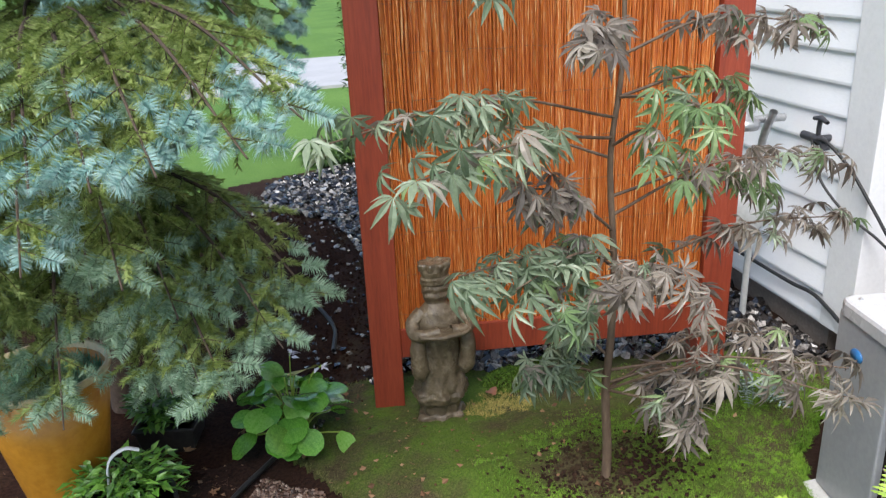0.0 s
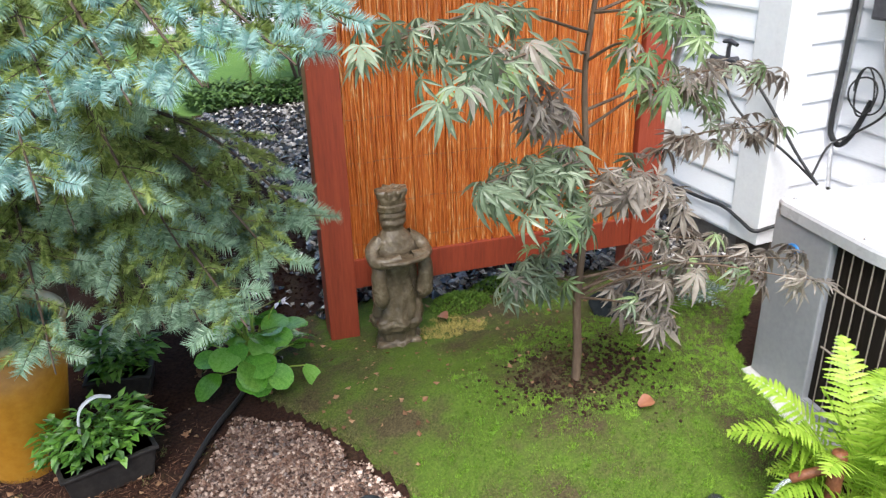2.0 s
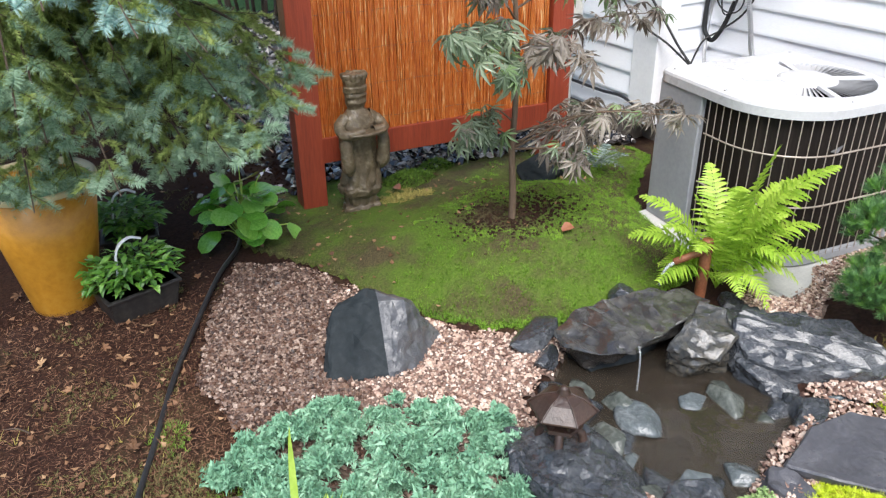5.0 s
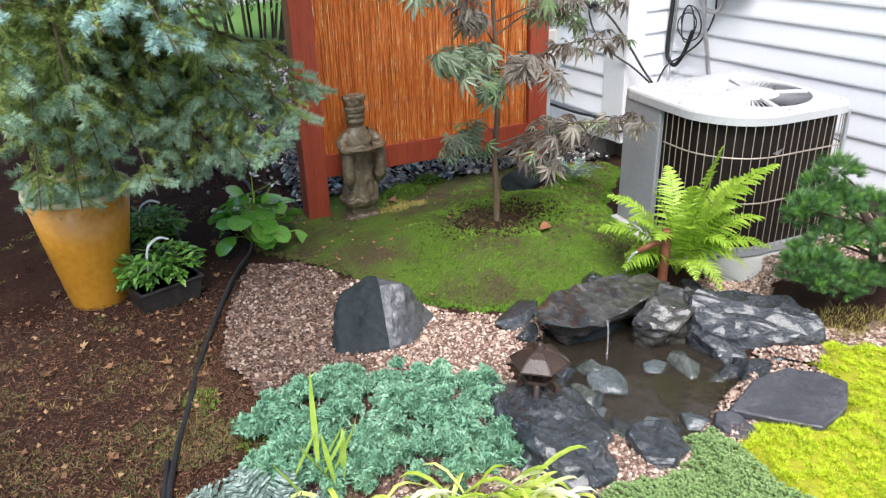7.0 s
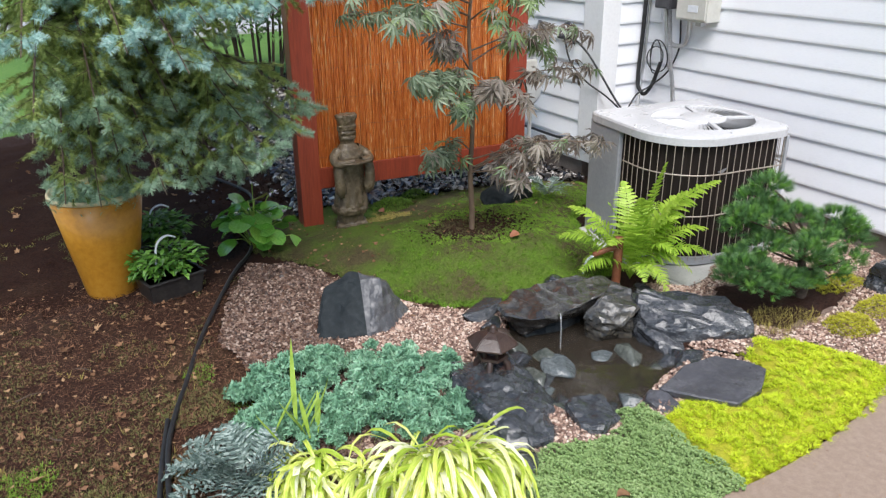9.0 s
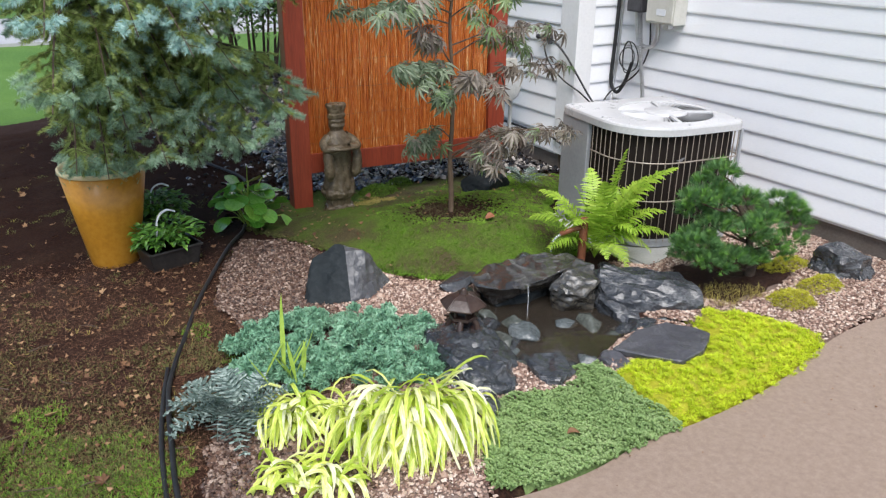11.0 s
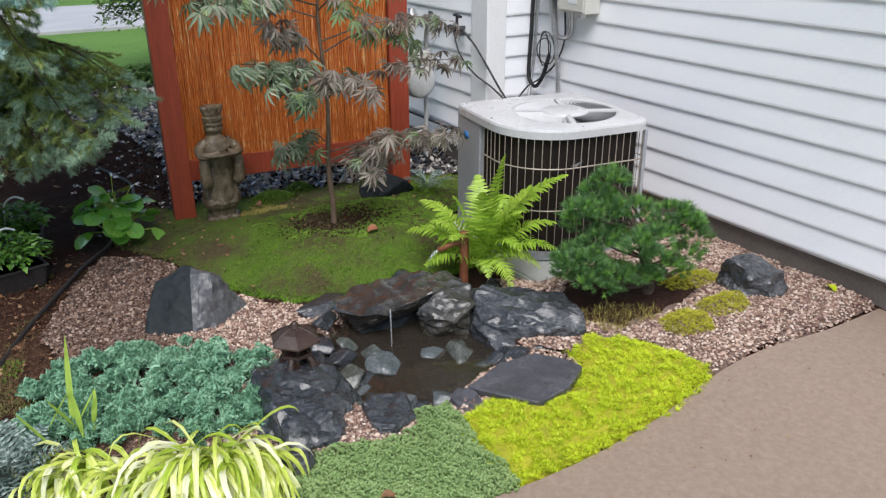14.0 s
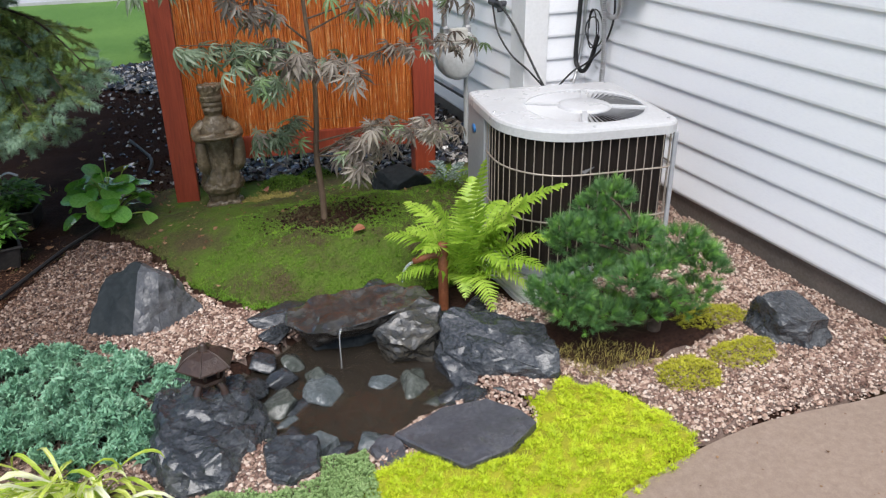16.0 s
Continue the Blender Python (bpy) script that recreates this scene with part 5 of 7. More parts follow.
    part("base_pan", slab_mesh(outline(0.004, 0.27), -0.014, 0.017, 0.004), M["ac_grey"], ac, "grey base pan")
    panel = part("service_panel", box(-h - 0.004, -h + 0.05, h - 0.24, h + 0.002, -0.02, top - 0.035, 0.006), M["ac_grey"], ac, "grey sheet metal service panel")
    part("back_panel", box(-h + 0.02, h, h - 0.03, h + 0.001, -0.02, top - 0.035, 0.006), M["ac_grey"], ac, "grey sheet metal back panel")
    part("corner_post", box(h - 0.016, h + 0.002, -h + 0.002, -h + 0.016, 0.012, top - 0.04, 0.008), M["ac_grey"], ac)
    V, F = lathe([(0.001, 0), (0.024, 0), (0.022, 0.004), (0.001, 0.005)], 24, 0.8, 1.1)
    bd = part_from("badge", V, F, M["blue"], panel, "small blue oval badge")
    bd.matrix_local = pose(-h - 0.005, h - 0.1, top - 0.13, 0, -90, 0)
    # guard wires along the coil
    line = np.array(outline(0.003, 0.26) + [outline(0.003, 0.26)[0]])
    seg = np.linalg.norm(np.diff(line, axis=0), axis=1)
    run = np.concatenate(([0], np.cumsum(seg)))

    def along(s):
        return np.array((np.interp(s % run[-1], run, line[:, 0]), np.interp(s % run[-1], run, line[:, 1])))
    guard = mesh_from("guard_wire", *tube([(0, 0, z) for z in (0.008, 0.3, top - 0.045)], 0.002, 6), M["grille"])
    # from the service panel round the front to the right side's rear
    length = seg[:13].sum() + (2 * h - 0.26 - 0.06) + 0.2 + 2 * h - 0.1
    s0 = -(2 * h - 0.26 - 0.03 - 0.24)
    count = int((length - s0) / 0.0355)
    for k in range(count):
        x, y = along(s0 + 0.012 + k * 0.0355)
        ob = new("guard_wire", guard)
        ob.parent = ac
        ob.location = (x, y, 0)
    for z in (0.22, 0.41):
        pts = [(*along(s), z) for s in np.linspace(s0, length, 90)]
        child("guard_hoop", *tube(pts, 0.0034, 6), M["grille"], ac)
    pad = part("equipment_pad", slab_mesh([(-0.4, 0.4), (-0.4, -0.4), (-0.18, -0.4), (-0.06, -0.34), (0.1, -0.31), (0.36, -0.29), (0.36, 0.4)], -0.05, 0.028, 0.01), M["slab"], None, "pale concrete pad under the air conditioner")
    tagged(pad, category="concrete pad")
    pad.matrix_world = pose(1.742, 1.309, 0, 0, 0, 3.5)


condenser()

# ---- meter, boxes, cables on the house ----
mbox = thing("meter_box", label="beige metal electrical box mounted on the siding", category="electrical box")
mbox.matrix_world = pose(WALL_X - 0.01, 1.865, 0.98)
part("case", box(-0.1, 0, -0.11, 0.11, 0, 0.34, 0.006), M["box_beige"], mbox)
part("cover", box(-0.108, -0.1, -0.1, 0.1, 0.012, 0.33, 0.003), M["box_beige"], mbox)
part("label_plate", box(-0.11, -0.1085, -0.05, 0.02, 0.05, 0.085), M["tag"], mbox, "small white sticker")
part("hub", box(-0.075, -0.035, -0.05, -0.01, -0.025, 0.002, 0.006), M["steel"], mbox)
dbox = thing("junction_box", label="dark grey junction box in the house corner", category="electrical box")
dbox.matrix_world = pose(WALL_X - 0.016, 2.08, 1.03, 0, 0, -90)
part("case", box(-0.06, 0.06, -0.09, 0, 0, 0.28, 0.006), M["box_dark"], dbox)
part("cover", box(-0.055, 0.055, -0.096, -0.09, 0.01, 0.27, 0.003), M["box_dark"], dbox)


def cable(name, keys, r, mat, label, n=60, seg=8, ridges=0.0, category="cable"):
    return thing(name, *tube(curve_points(keys, n), r, seg, ridges), M[mat], label, category, smooth=ridges == 0)


jy = JOG_Y - 0.035
cable("conduit", [(2.315, jy, 2.6), (2.315, jy, 1.4), (2.31, jy, 0.9), (2.3, jy, 0.62), (2.305, jy - 0.02, 0.55), (2.33, jy - 0.04, 0.53), (2.345, jy - 0.08, 0.6), (2.35, jy - 0.12, 0.72)], 0.0115, "rubber", "black insulated line running down the house corner")
cable("conduit", [(2.345, jy, 2.6), (2.345, jy, 1.4), (2.34, jy, 0.8), (2.325, jy, 0.6), (2.28, jy - 0.04, 0.5), (2.18, jy - 0.14, 0.4)], 0.009, "steel", "thin grey line beside the insulated one")
cable("conduit", [(2.33, 2.07, 1.03), (2.33, 2.05, 0.9), (2.32, 2.02, 0.76), (2.29, 1.96, 0.64), (2.25, 1.9, 0.54), (2.15, 1.75, 0.4)], 0.0115, "steel", "ribbed grey flexible conduit to the air conditioner", 140, 8, 0.2)
th = np.linspace(0, 5.2 * math.pi, 90)
cable("cable", [(2.345 - 0.0015 * a, 2.14 + (0.06 + 0.022 * math.sin(a * 0.37)) * math.cos(a), 0.745 + (0.085 + 0.02 * math.cos(a * 0.43)) * math.sin(a)) for a in th], 0.0036, "rubber", "coiled black cable hung on the wall", 240)
cable("cable", [(2.35, 2.0, 0.98), (2.35, 1.99, 0.82), (2.34, 2.05, 0.68), (2.32, 2.16, 0.58), (2.26, 2.2, 0.53), (2.1, 2.12, 0.45)], 0.005, "rubber", "loose black cable below the box")
cable("conduit", [(2.33, 1.92, 0.99), (2.34, 1.93, 0.88), (2.35, 1.99, 0.83), (2.34, 2.07, 0.86), (2.33, 2.1, 1.03)], 0.013, "steel", "short grey conduit elbow under the boxes")
lx = LEFT_X - 0.03
cable("cable", [(lx, 4.6, 0.22), (lx, 3.6, 0.22), (lx, 3.0, 0.225), (lx, 2.62, 0.225), (lx - 0.002, 2.46, 0.235), (lx - 0.012, 2.34, 0.215), (lx - 0.02, 2.25, 0.2), (lx + 0.05, 2.23, 0.21), (lx + 0.14, 2.2, 0.24)], 0.008, "rubber", "black cable along the foot of the siding")
cable("cable", [(1.94, 2.47, 0.86), (1.95, 2.42, 0.85), (1.97, 2.32, 0.78), (2.0, 2.22, 0.66), (2.03, 2.14, 0.55), (2.06, 2.05, 0.45)], 0.006, "rubber", "black cable from the faucet down behind the air conditioner")
cable("cable", [(1.94, 2.5, 0.85), (1.945, 2.44, 0.72), (1.97, 2.32, 0.62), (2.02, 2.2, 0.55), (2.08, 2.08, 0.45)], 0.005, "rubber", "thin black cable from the faucet")
tap = thing("faucet", label="dark outdoor faucet on the siding", category="faucet")
tap.matrix_world = pose(LEFT_X - 0.02, 2.5, 0.85)
part_from("pipe", *tube([(0.02, 0.0, 0), (-0.03, 0.0, 0), (-0.055, -0.01, -0.008)], 0.014, 10), M["box_dark"], tap)
part_from("body", *tube(curve_points([(-0.04, 0.09, 0.0), (-0.045, 0.0, 0.0), (-0.05, -0.04, -0.004), (-0.05, -0.055, -0.03)], 14), 0.016, 10), M["box_dark"], tap)
part_from("stem", *tube([(-0.045, 0.0, 0.0), (-0.045, 0.0, 0.05), (-0.05, -0.01, 0.075)], 0.009, 8), M["box_dark"], tap)
part_from("handle", *tube([(-0.05, 0.025, 0.075), (-0.05, -0.01, 0.082), (-0.05, -0.05, 0.07)], [0.008, 0.011, 0.008], 8), M["box_dark"], tap)

gas = thing("gas_meter", label="grey gas meter with pipes beside the house wall", category="gas meter")
gas.matrix_world = pose(1.82, 2.73, 0.43)
V, F = lathe([(0.001, -0.085), (0.07, -0.085), (0.092, -0.07), (0.096, -0.062), (0.096, -0.02), (0.1, -0.016), (0.1, 0.016), (0.096, 0.02), (0.096, 0.062), (0.092, 0.07), (0.07, 0.085), (0.001, 0.085)], 36)
part_from("body", V[:, [0, 2, 1]] * np.array((1.0, 0.95, 1.05)) + np.array((0.0, 0, 0.1)), F[:, ::-1], M["gas_grey"], gas, "pale grey drum of the meter")
part("neck", box(-0.085, 0.085, -0.05, 0.05, 0.16, 0.25, 0.015), M["gas_grey"], gas)
part("index_box", box(-0.05, 0.05, -0.075, -0.03, 0.2, 0.28, 0.008), M["box_beige"], gas, "small reading window")
for x in (-0.06, 0.07):
    V, F = lathe([(0.024, 0.24), (0.028, 0.25), (0.028, 0.275), (0.02, 0.285)], 6)
    part_from("union_nut", V + np.array((x, 0, 0)), F, M["steel"], gas, "bright union nut", False)
part_from("pipe", *tube(curve_points([(-0.06, 0, 0.2), (-0.06, 0, 0.36), (-0.04, 0, 0.44), (0.05, 0.0, 0.46), (0.16, 0, 0.46)], 24), 0.016, 10), M["steel"], gas, "galvanised gas pipe")
part_from("pipe", *tube(curve_points([(0.07, 0, 0.2), (0.07, 0, 0.34), (0.07, -0.02, 0.42), (0.07, -0.06, 0.5)], 20), 0.016, 10), M["steel"], gas, "galvanised gas pipe")
V, F = lathe([(0.001, -0.02), (0.06, -0.02), (0.066, -0.008), (0.066, 0.008), (0.05, 0.022), (0.026, 0.03), (0.02, 0.07), (0.001, 0.072)], 28)
part_from("regulator", V + np.array((-0.05, -0.04, 0.46)), F, M["steel"], gas, "round grey gas regulator")
part_from("riser", *tube([(0.08, 0.03, -0.42), (0.08, 0.03, -0.2), (0.075, 0.02, 0.02)], 0.014, 10), M["gas_grey"], gas)

# ---- lantern, spout ----
lan = thing("garden_lantern", label="small brown cast iron pagoda lantern on a wet boulder", category="lantern")
lan.matrix_world = pose(0.215, 0.69, 0.1, 0, 0, 15) @ Matrix.Scale(1.1, 4)
V, F = lathe([(0.001, 0.131), (0.022, 0.128), (0.046, 0.118), (0.064, 0.104), (0.077, 0.092), (0.078, 0.088), (0.07, 0.085), (0.03, 0.088), (0.001, 0.088)], 6)
part_from("roof", V, F, M["iron"], lan, smooth=False)
V, F = lathe([(0.014, 0.122), (0.016, 0.131), (0.01, 0.136), (0.011, 0.141), (0.006, 0.147), (0.001, 0.148)], 16)
part_from("finial", V, F, M["iron"], lan)
for k in range(6):
    a = radians(60 * k)
    part_from("rib", *tube([(0.012 * math.cos(a), 0.012 * math.sin(a), 0.13), (0.046 * math.cos(a), 0.046 * math.sin(a), 0.119), (0.065 * math.cos(a), 0.065 * math.sin(a), 0.105), (0.08 * math.cos(a), 0.08 * math.sin(a), 0.092)], 0.0024, 6), M["iron"], lan)
    b = radians(60 * k + 30)
    part("pillar", box(-0.004, 0.004, -0.004, 0.004, 0.05, 0.092, m=Matrix.Translation((0.036 * math.cos(a), 0.036 * math.sin(a), 0))), M["iron"], lan)
V, F = lathe([(0.001, 0.036), (0.044, 0.036), (0.05, 0.042), (0.048, 0.05), (0.001, 0.052)], 6)
part_from("floor_plate", V, F, M["iron"], lan, smooth=False)
V, F = lathe([(0.001, 0.052), (0.02, 0.052), (0.02, 0.09), (0.001, 0.09)], 6)
part_from("core", V, F, M["box_dark"], lan, smooth=False)
for k in range(4):
    a = radians(90 * k + 30)
    part_from("foot", *tube([(0.03 * math.cos(a), 0.03 * math.sin(a), 0.04), (0.048 * math.cos(a), 0.048 * math.sin(a), 0.02), (0.052 * math.cos(a), 0.052 * math.sin(a), -0.012)], [0.011, 0.01, 0.013], 8), M["iron"], lan)

spout = thing("water_spout", label="rusty pipe spout pouring water onto the slab", category="water spout")
spout.matrix_world = pose(1.09, 1.04, 0)
V, F = tube([(0, 0, -0.05), (0, 0, 0.1), (0, 0, 0.262), (0, 0, 0.268), (0, 0, 0.269)], [0.019, 0.019, 0.019, 0.017, 0.001], 16)
part_from("upright", V, F, M["rust"], spout)
part_from("nozzle", *tube([(0.0, 0.0, 0.225), (-0.05, 0.02, 0.212), (-0.1, 0.04, 0.195), (-0.102, 0.041, 0.194)], [0.012, 0.012, 0.012, 0.004], 12), M["rust"], spout)
part_from("water_jet", *tube(curve_points([(-0.098, 0.039, 0.193), (-0.12, 0.047, 0.18), (-0.135, 0.053, 0.15), (-0.14, 0.055, 0.11)], 14), np.linspace(0.006, 0.004, 14), 8), M["spray"], spout, "thin stream of clear water")
part_from("water_fall", *tube(curve_points([(-0.43, -0.16, 0.1), (-0.44, -0.178, 0.08), (-0.442, -0.184, 0.02), (-0.442, -0.184, -0.06)], 12), 0.0028, 8), M["spray"], spout, "thin fall of water from the slab's lip")

# ---- edging hose ----
cable("garden_hose", [(-0.06, 2.42, 0.03), (-0.12, 2.28, 0.022), (-0.25, 2.1, 0.022), (-0.42, 1.8, 0.022), (-0.55, 1.55, 0.022), (-0.66, 1.3, 0.022), (-0.75, 1.1, 0.022), (-0.82, 0.9, 0.024), (-0.88, 0.6, 0.022), (-0.92, 0.35, 0.022), (-0.93, 0.05, 0.022), (-0.95, -0.4, 0.022)],
      0.0088, "rubber", "black rubber hose edging the bed", 120, category="hose")
cable("garden_hose", [(-0.78, 1.08, 0.02), (-0.85, 0.85, 0.02), (-0.91, 0.6, 0.02), (-0.955, 0.3, 0.02), (-0.97, 0.0, 0.02), (-0.98, -0.4, 0.02)], 0.0078, "rubber", "second black hose beside the first", 80, category="hose")
cable("garden_hose", [(0.05, 3.6, 0.03), (0.15, 3.2, 0.03), (0.13, 2.95, 0.03)], 0.009, "rubber", "black hose lying on dark stones", 60, category="hose")

# ---- pots ----
pot = thing("planter", label="tall amber glazed planter under the spruce", category="planter")
pot.matrix_world = pose(-0.75, 2.24, 0)
V, F = lathe([(0.001, 0.0), (0.104, 0.0), (0.108, 0.01), (0.148, 0.23), (0.186, 0.455), (0.176, 0.455), (0.17, 0.42), (0.001, 0.4)], 48)
part_from("body", V, F, M["yellow_pot"], pot)
V, F = lathe([(0.184, 0.452), (0.191, 0.456), (0.191, 0.47), (0.187, 0.476), (0.178, 0.473), (0.174, 0.44)], 48)
part_from("rim", V, F, M["pot_rim"], pot, "paler worn rim")
q = rng.uniform(-0.17, 0.17, (420, 2))
q = q[np.hypot(q[:, 0], q[:, 1]) < 0.165]
V, F = stamp(*blade_tuft(6, 0.09, 0.006, 0.06, 12, 2), np.column_stack((q, np.full(len(q), 0.4))), turns(rng.uniform(0, 6.28, len(q))))
child("foliage", V, F, M["juniper"], pot, "low green foliage filling the pot", kind="stuff")


def leafy(n, radius, height, leaf_l, seed):
    """A small bushy plant: stems with pointed leaves, as vertices and triangles."""
    r = np.random.default_rng(seed)
    lf = (np.array([(0, 0, 0), (-0.22, 0.4, 0.06), (0, 0.45, 0.0), (0.22, 0.4, 0.06), (0, 1.0, -0.15)]), np.array([(0, 2, 1), (0, 3, 2), (1, 2, 4), (2, 3, 4)]))
    T, Y, P_ = [], [], []
    for k in range(n):
        a, rr, hh = r.uniform(0, 6.28), radius * r.uniform(0, 1) ** 0.6, r.uniform(0.25, 1)
        T.append((rr * math.cos(a), rr * math.sin(a), height * hh * (1 - 0.3 * rr / radius)))
        Y.append(a - 1.57 + r.normal(0, 0.7))
        P_.append(r.uniform(-0.5, 0.7))
    return stamp(*lf, T, turns(Y, P_, r.normal(0, 0.3, n)), leaf_l * r.uniform(0.7, 1.3, n))


def nursery_pot(x, y, w, d, yaw, seed):
    ob = thing("nursery_pot", label="black plastic nursery tray of leafy green seedlings", category="plant pot", group="nursery pots beside the planter")
    ob.matrix_world = pose(x, y, ground_z(x, y) + 0.005, 0, 0, yaw)
    bm = box(-w / 2, w / 2, -d / 2, d / 2, 0, 0.1, 0.008)
    for v in bm.verts:
        k = 0.86 + 0.14 * v.co.z / 0.1
        v.co.x *= k
        v.co.y *= k
    tray = part("tray", bm, M["black_pot"], ob)
    part("tray_rim", box(-w / 2 - 0.005, w / 2 + 0.005, -d / 2 - 0.005, d / 2 + 0.005, 0.09, 0.1, 0.003), M["black_pot"], tray)
    V, F = leafy(480, max(w, d) * 0.6, 0.15, 0.045, seed)
    V[:, 0] *= w / max(w, d)
    V[:, 1] *= d / max(w, d)
    child("foliage", V + np.array((0, 0, 0.085)), F, M["potted"], ob, "bushy fresh green leaves", kind="stuff")
    V, F = tube(curve_points([(-0.05, 0, 0.14), (-0.035, 0, 0.235), (0.01, 0, 0.265), (0.05, 0, 0.25)], 14), 0.004, 6)
    V[:, 1] *= 2.2
    part_from("plant_tag", V, F, M["tag"], ob, "arched white plastic plant tag")


nursery_pot(-0.54, 2.06, 0.25, 0.17, 12, 3)
nursery_pot(-0.47, 2.5, 0.2, 0.18, -10, 4)


def hosta():
    ob = thing("hosta", label="hosta with glossy rounded green leaves", category="hosta")
    ob.matrix_world = pose(-0.06, 2.36, ground_z(-0.06, 2.36))
    r = np.random.default_rng(5)
    U = np.linspace(0, 1, 9)
    Vs, Fs = [], []
    for i, t in enumerate(U):
        w = 0.49 * max(0.0, 1 - abs(2 * t ** 0.92 - 1) ** 2.2) ** 0.5 + (0.02 if t < 1 else 0)
        for s in (-1, -0.5, 0, 0.5, 1):
            Vs.append((s * w, t - (0.07 * abs(s) if t < 0.1 else 0), 0.1 * abs(s) ** 1.5 * w - 0.16 * t * t + 0.012 * math.sin(9 * t + 3 * s)))
    for i in range(8):
        for j in range(4):
            q = i * 5 + j
            Fs.append((q, q + 1, q + 6, q + 5))
    leaf = [mesh_from("leaf", np.array(Vs), np.array(Fs), M[m], True) for m in ("hosta", "hosta_old")]
    for k in range(46):
        a, el = k * 2.4 + r.normal(0, 0.2), r.uniform(0.15, 1.4)
        reach = 0.16 * math.cos(el) * r.uniform(0.6, 1.1) + 0.012
        up = 0.04 + 0.2 * math.sin(el) * r.uniform(0.75, 1.1)
        size = r.uniform(0.065, 0.11)
        tip = np.array((reach * math.cos(a), reach * math.sin(a), up))
        lf = new("leaf", leaf[1 if k in (3, 19) else 0])
        lf.parent = ob
        lf.matrix_local = Matrix.LocRotScale(tip, Euler((-0.35 + 0.3 * math.sin(el) + r.normal(0, 0.32), r.normal(0, 0.32), a - math.pi / 2 + r.normal(0, 0.4))), (size, size, size))
        child("stalk", *tube(curve_points([(0, 0, -0.02), tip * np.array((0.5, 0.5, 0.75)), tip], 8), 0.0028, 5), M["iris"], ob)
    for k in range(2):
        x = 0.02 + 0.1 * k
        stalk = child("flower_stalk", *tube(curve_points([(0, 0, 0), (x * 0.6, 0.02, 0.22), (x, 0.03, 0.33 - 0.06 * k)], 10), 0.002, 5), M["iris"], ob)
        V, F = stamp(*leafy(7, 0.012, 0.03, 0.03, 30 + k), [(x, 0.03, 0.31 - 0.06 * k)])
        child("bloom", V, F, M["flower"], stalk, "pale lilac-white bloom")


hosta()


# ---- ferns ----
def frond(length, width, pinnae, arch, lobed=True, seed=0):
    """A fern frond along +y, arching down, with a stem and many toothed leaflets; triangles."""
    r = np.random.default_rng(seed)
    ts = np.linspace(0.0, 1, 24)
    line = np.array([(0.02 * math.sin(3 * t), length * (t - 0.12 * arch * t ** 3), length * (0.55 * arch * t - 0.75 * arch * t * t)) for t in ts])

    def at(t):
        return np.array([np.interp(t, ts, line[:, k]) for k in range(3)])
    V, F = [], []
    q0 = 0
    for i, t in enumerate(ts):
        w = 0.0022 * (1 - 0.8 * t)
        p = line[i]
        V += [p + (-w, 0, 0), p + (w, 0, 0)]
        if i:
            F += [(q0, q0 + 1, q0 + 2), (q0 + 1, q0 + 3, q0 + 2)]
            q0 += 2
    for k in range(pinnae):
        t = 0.16 + 0.83 * k / pinnae + r.normal(0, 0.006)
        env = math.sin(math.pi * min(1, (t - 0.05) ** 0.58)) ** 0.75 + 0.07
        c = at(min(t, 0.995))
        for s in (-1, 1):
            l = width * env * r.uniform(0.82, 1.12)
            d = np.array((s * 0.92, 0.36 + r.normal(0, 0.08), -0.08 + r.normal(0, 0.09)))
            fwd = np.array((-s * 0.25, 1.0, -0.25 * t + r.normal(0, 0.1)))
            wd = 0.83 * length / pinnae * 0.26
            pairs = max(2, int(l / (0.016 if lobed else 0.022)))
            b = len(V)
            V += [c + fwd * 0.0012, c - fwd * 0.0012, c + d * l + np.array((0, 0, -0.25 * l))]
            F.append((b, b + 1, b + 2))
            for j in range(pairs):
                u = (j + 0.25) / (pairs + 0.3)
                m = c + d * l * u + np.array((0, 0, -0.25 * l * u * u))
                h = wd * 1.3 * (1 - 0.8 * u) * r.uniform(0.85, 1.15) + 0.002
                g = l / pairs * 0.58
                for e in (-1, 1):
                    w = fwd * e * 0.9 + d * 0.5
                    tip = m + w * h + np.array((0, 0, -0.2 * h))
                    q = len(V)
                    V += [m - d * g * 0.5, m + w * h * 0.55 - d * g * 0.9, tip, m + w * h * 0.6 + d * g * 0.9, m + d * g * 0.6]
                    F += [(q, q + 1, q + 2), (q, q + 2, q + 4), (q + 2, q + 3, q + 4)]
    return np.array(V), np.array(F)


def fern(name, at, fronds, mats, label, pinnae=22, lobed=True):
    ob = thing(name, label=label, category="fern")
    ob.matrix_world = pose(*at)
    for k, (yaw, lift, length, width, arch) in enumerate(fronds):
        f = child("frond", *frond(length, width, pinnae, arch, lobed, k), M[mats[k % len(mats)]], ob)
        f.matrix_local = pose(0, 0, 0, 0, 0, yaw) @ pose(0, 0.008, 0, lift, 0, 0)
    return ob


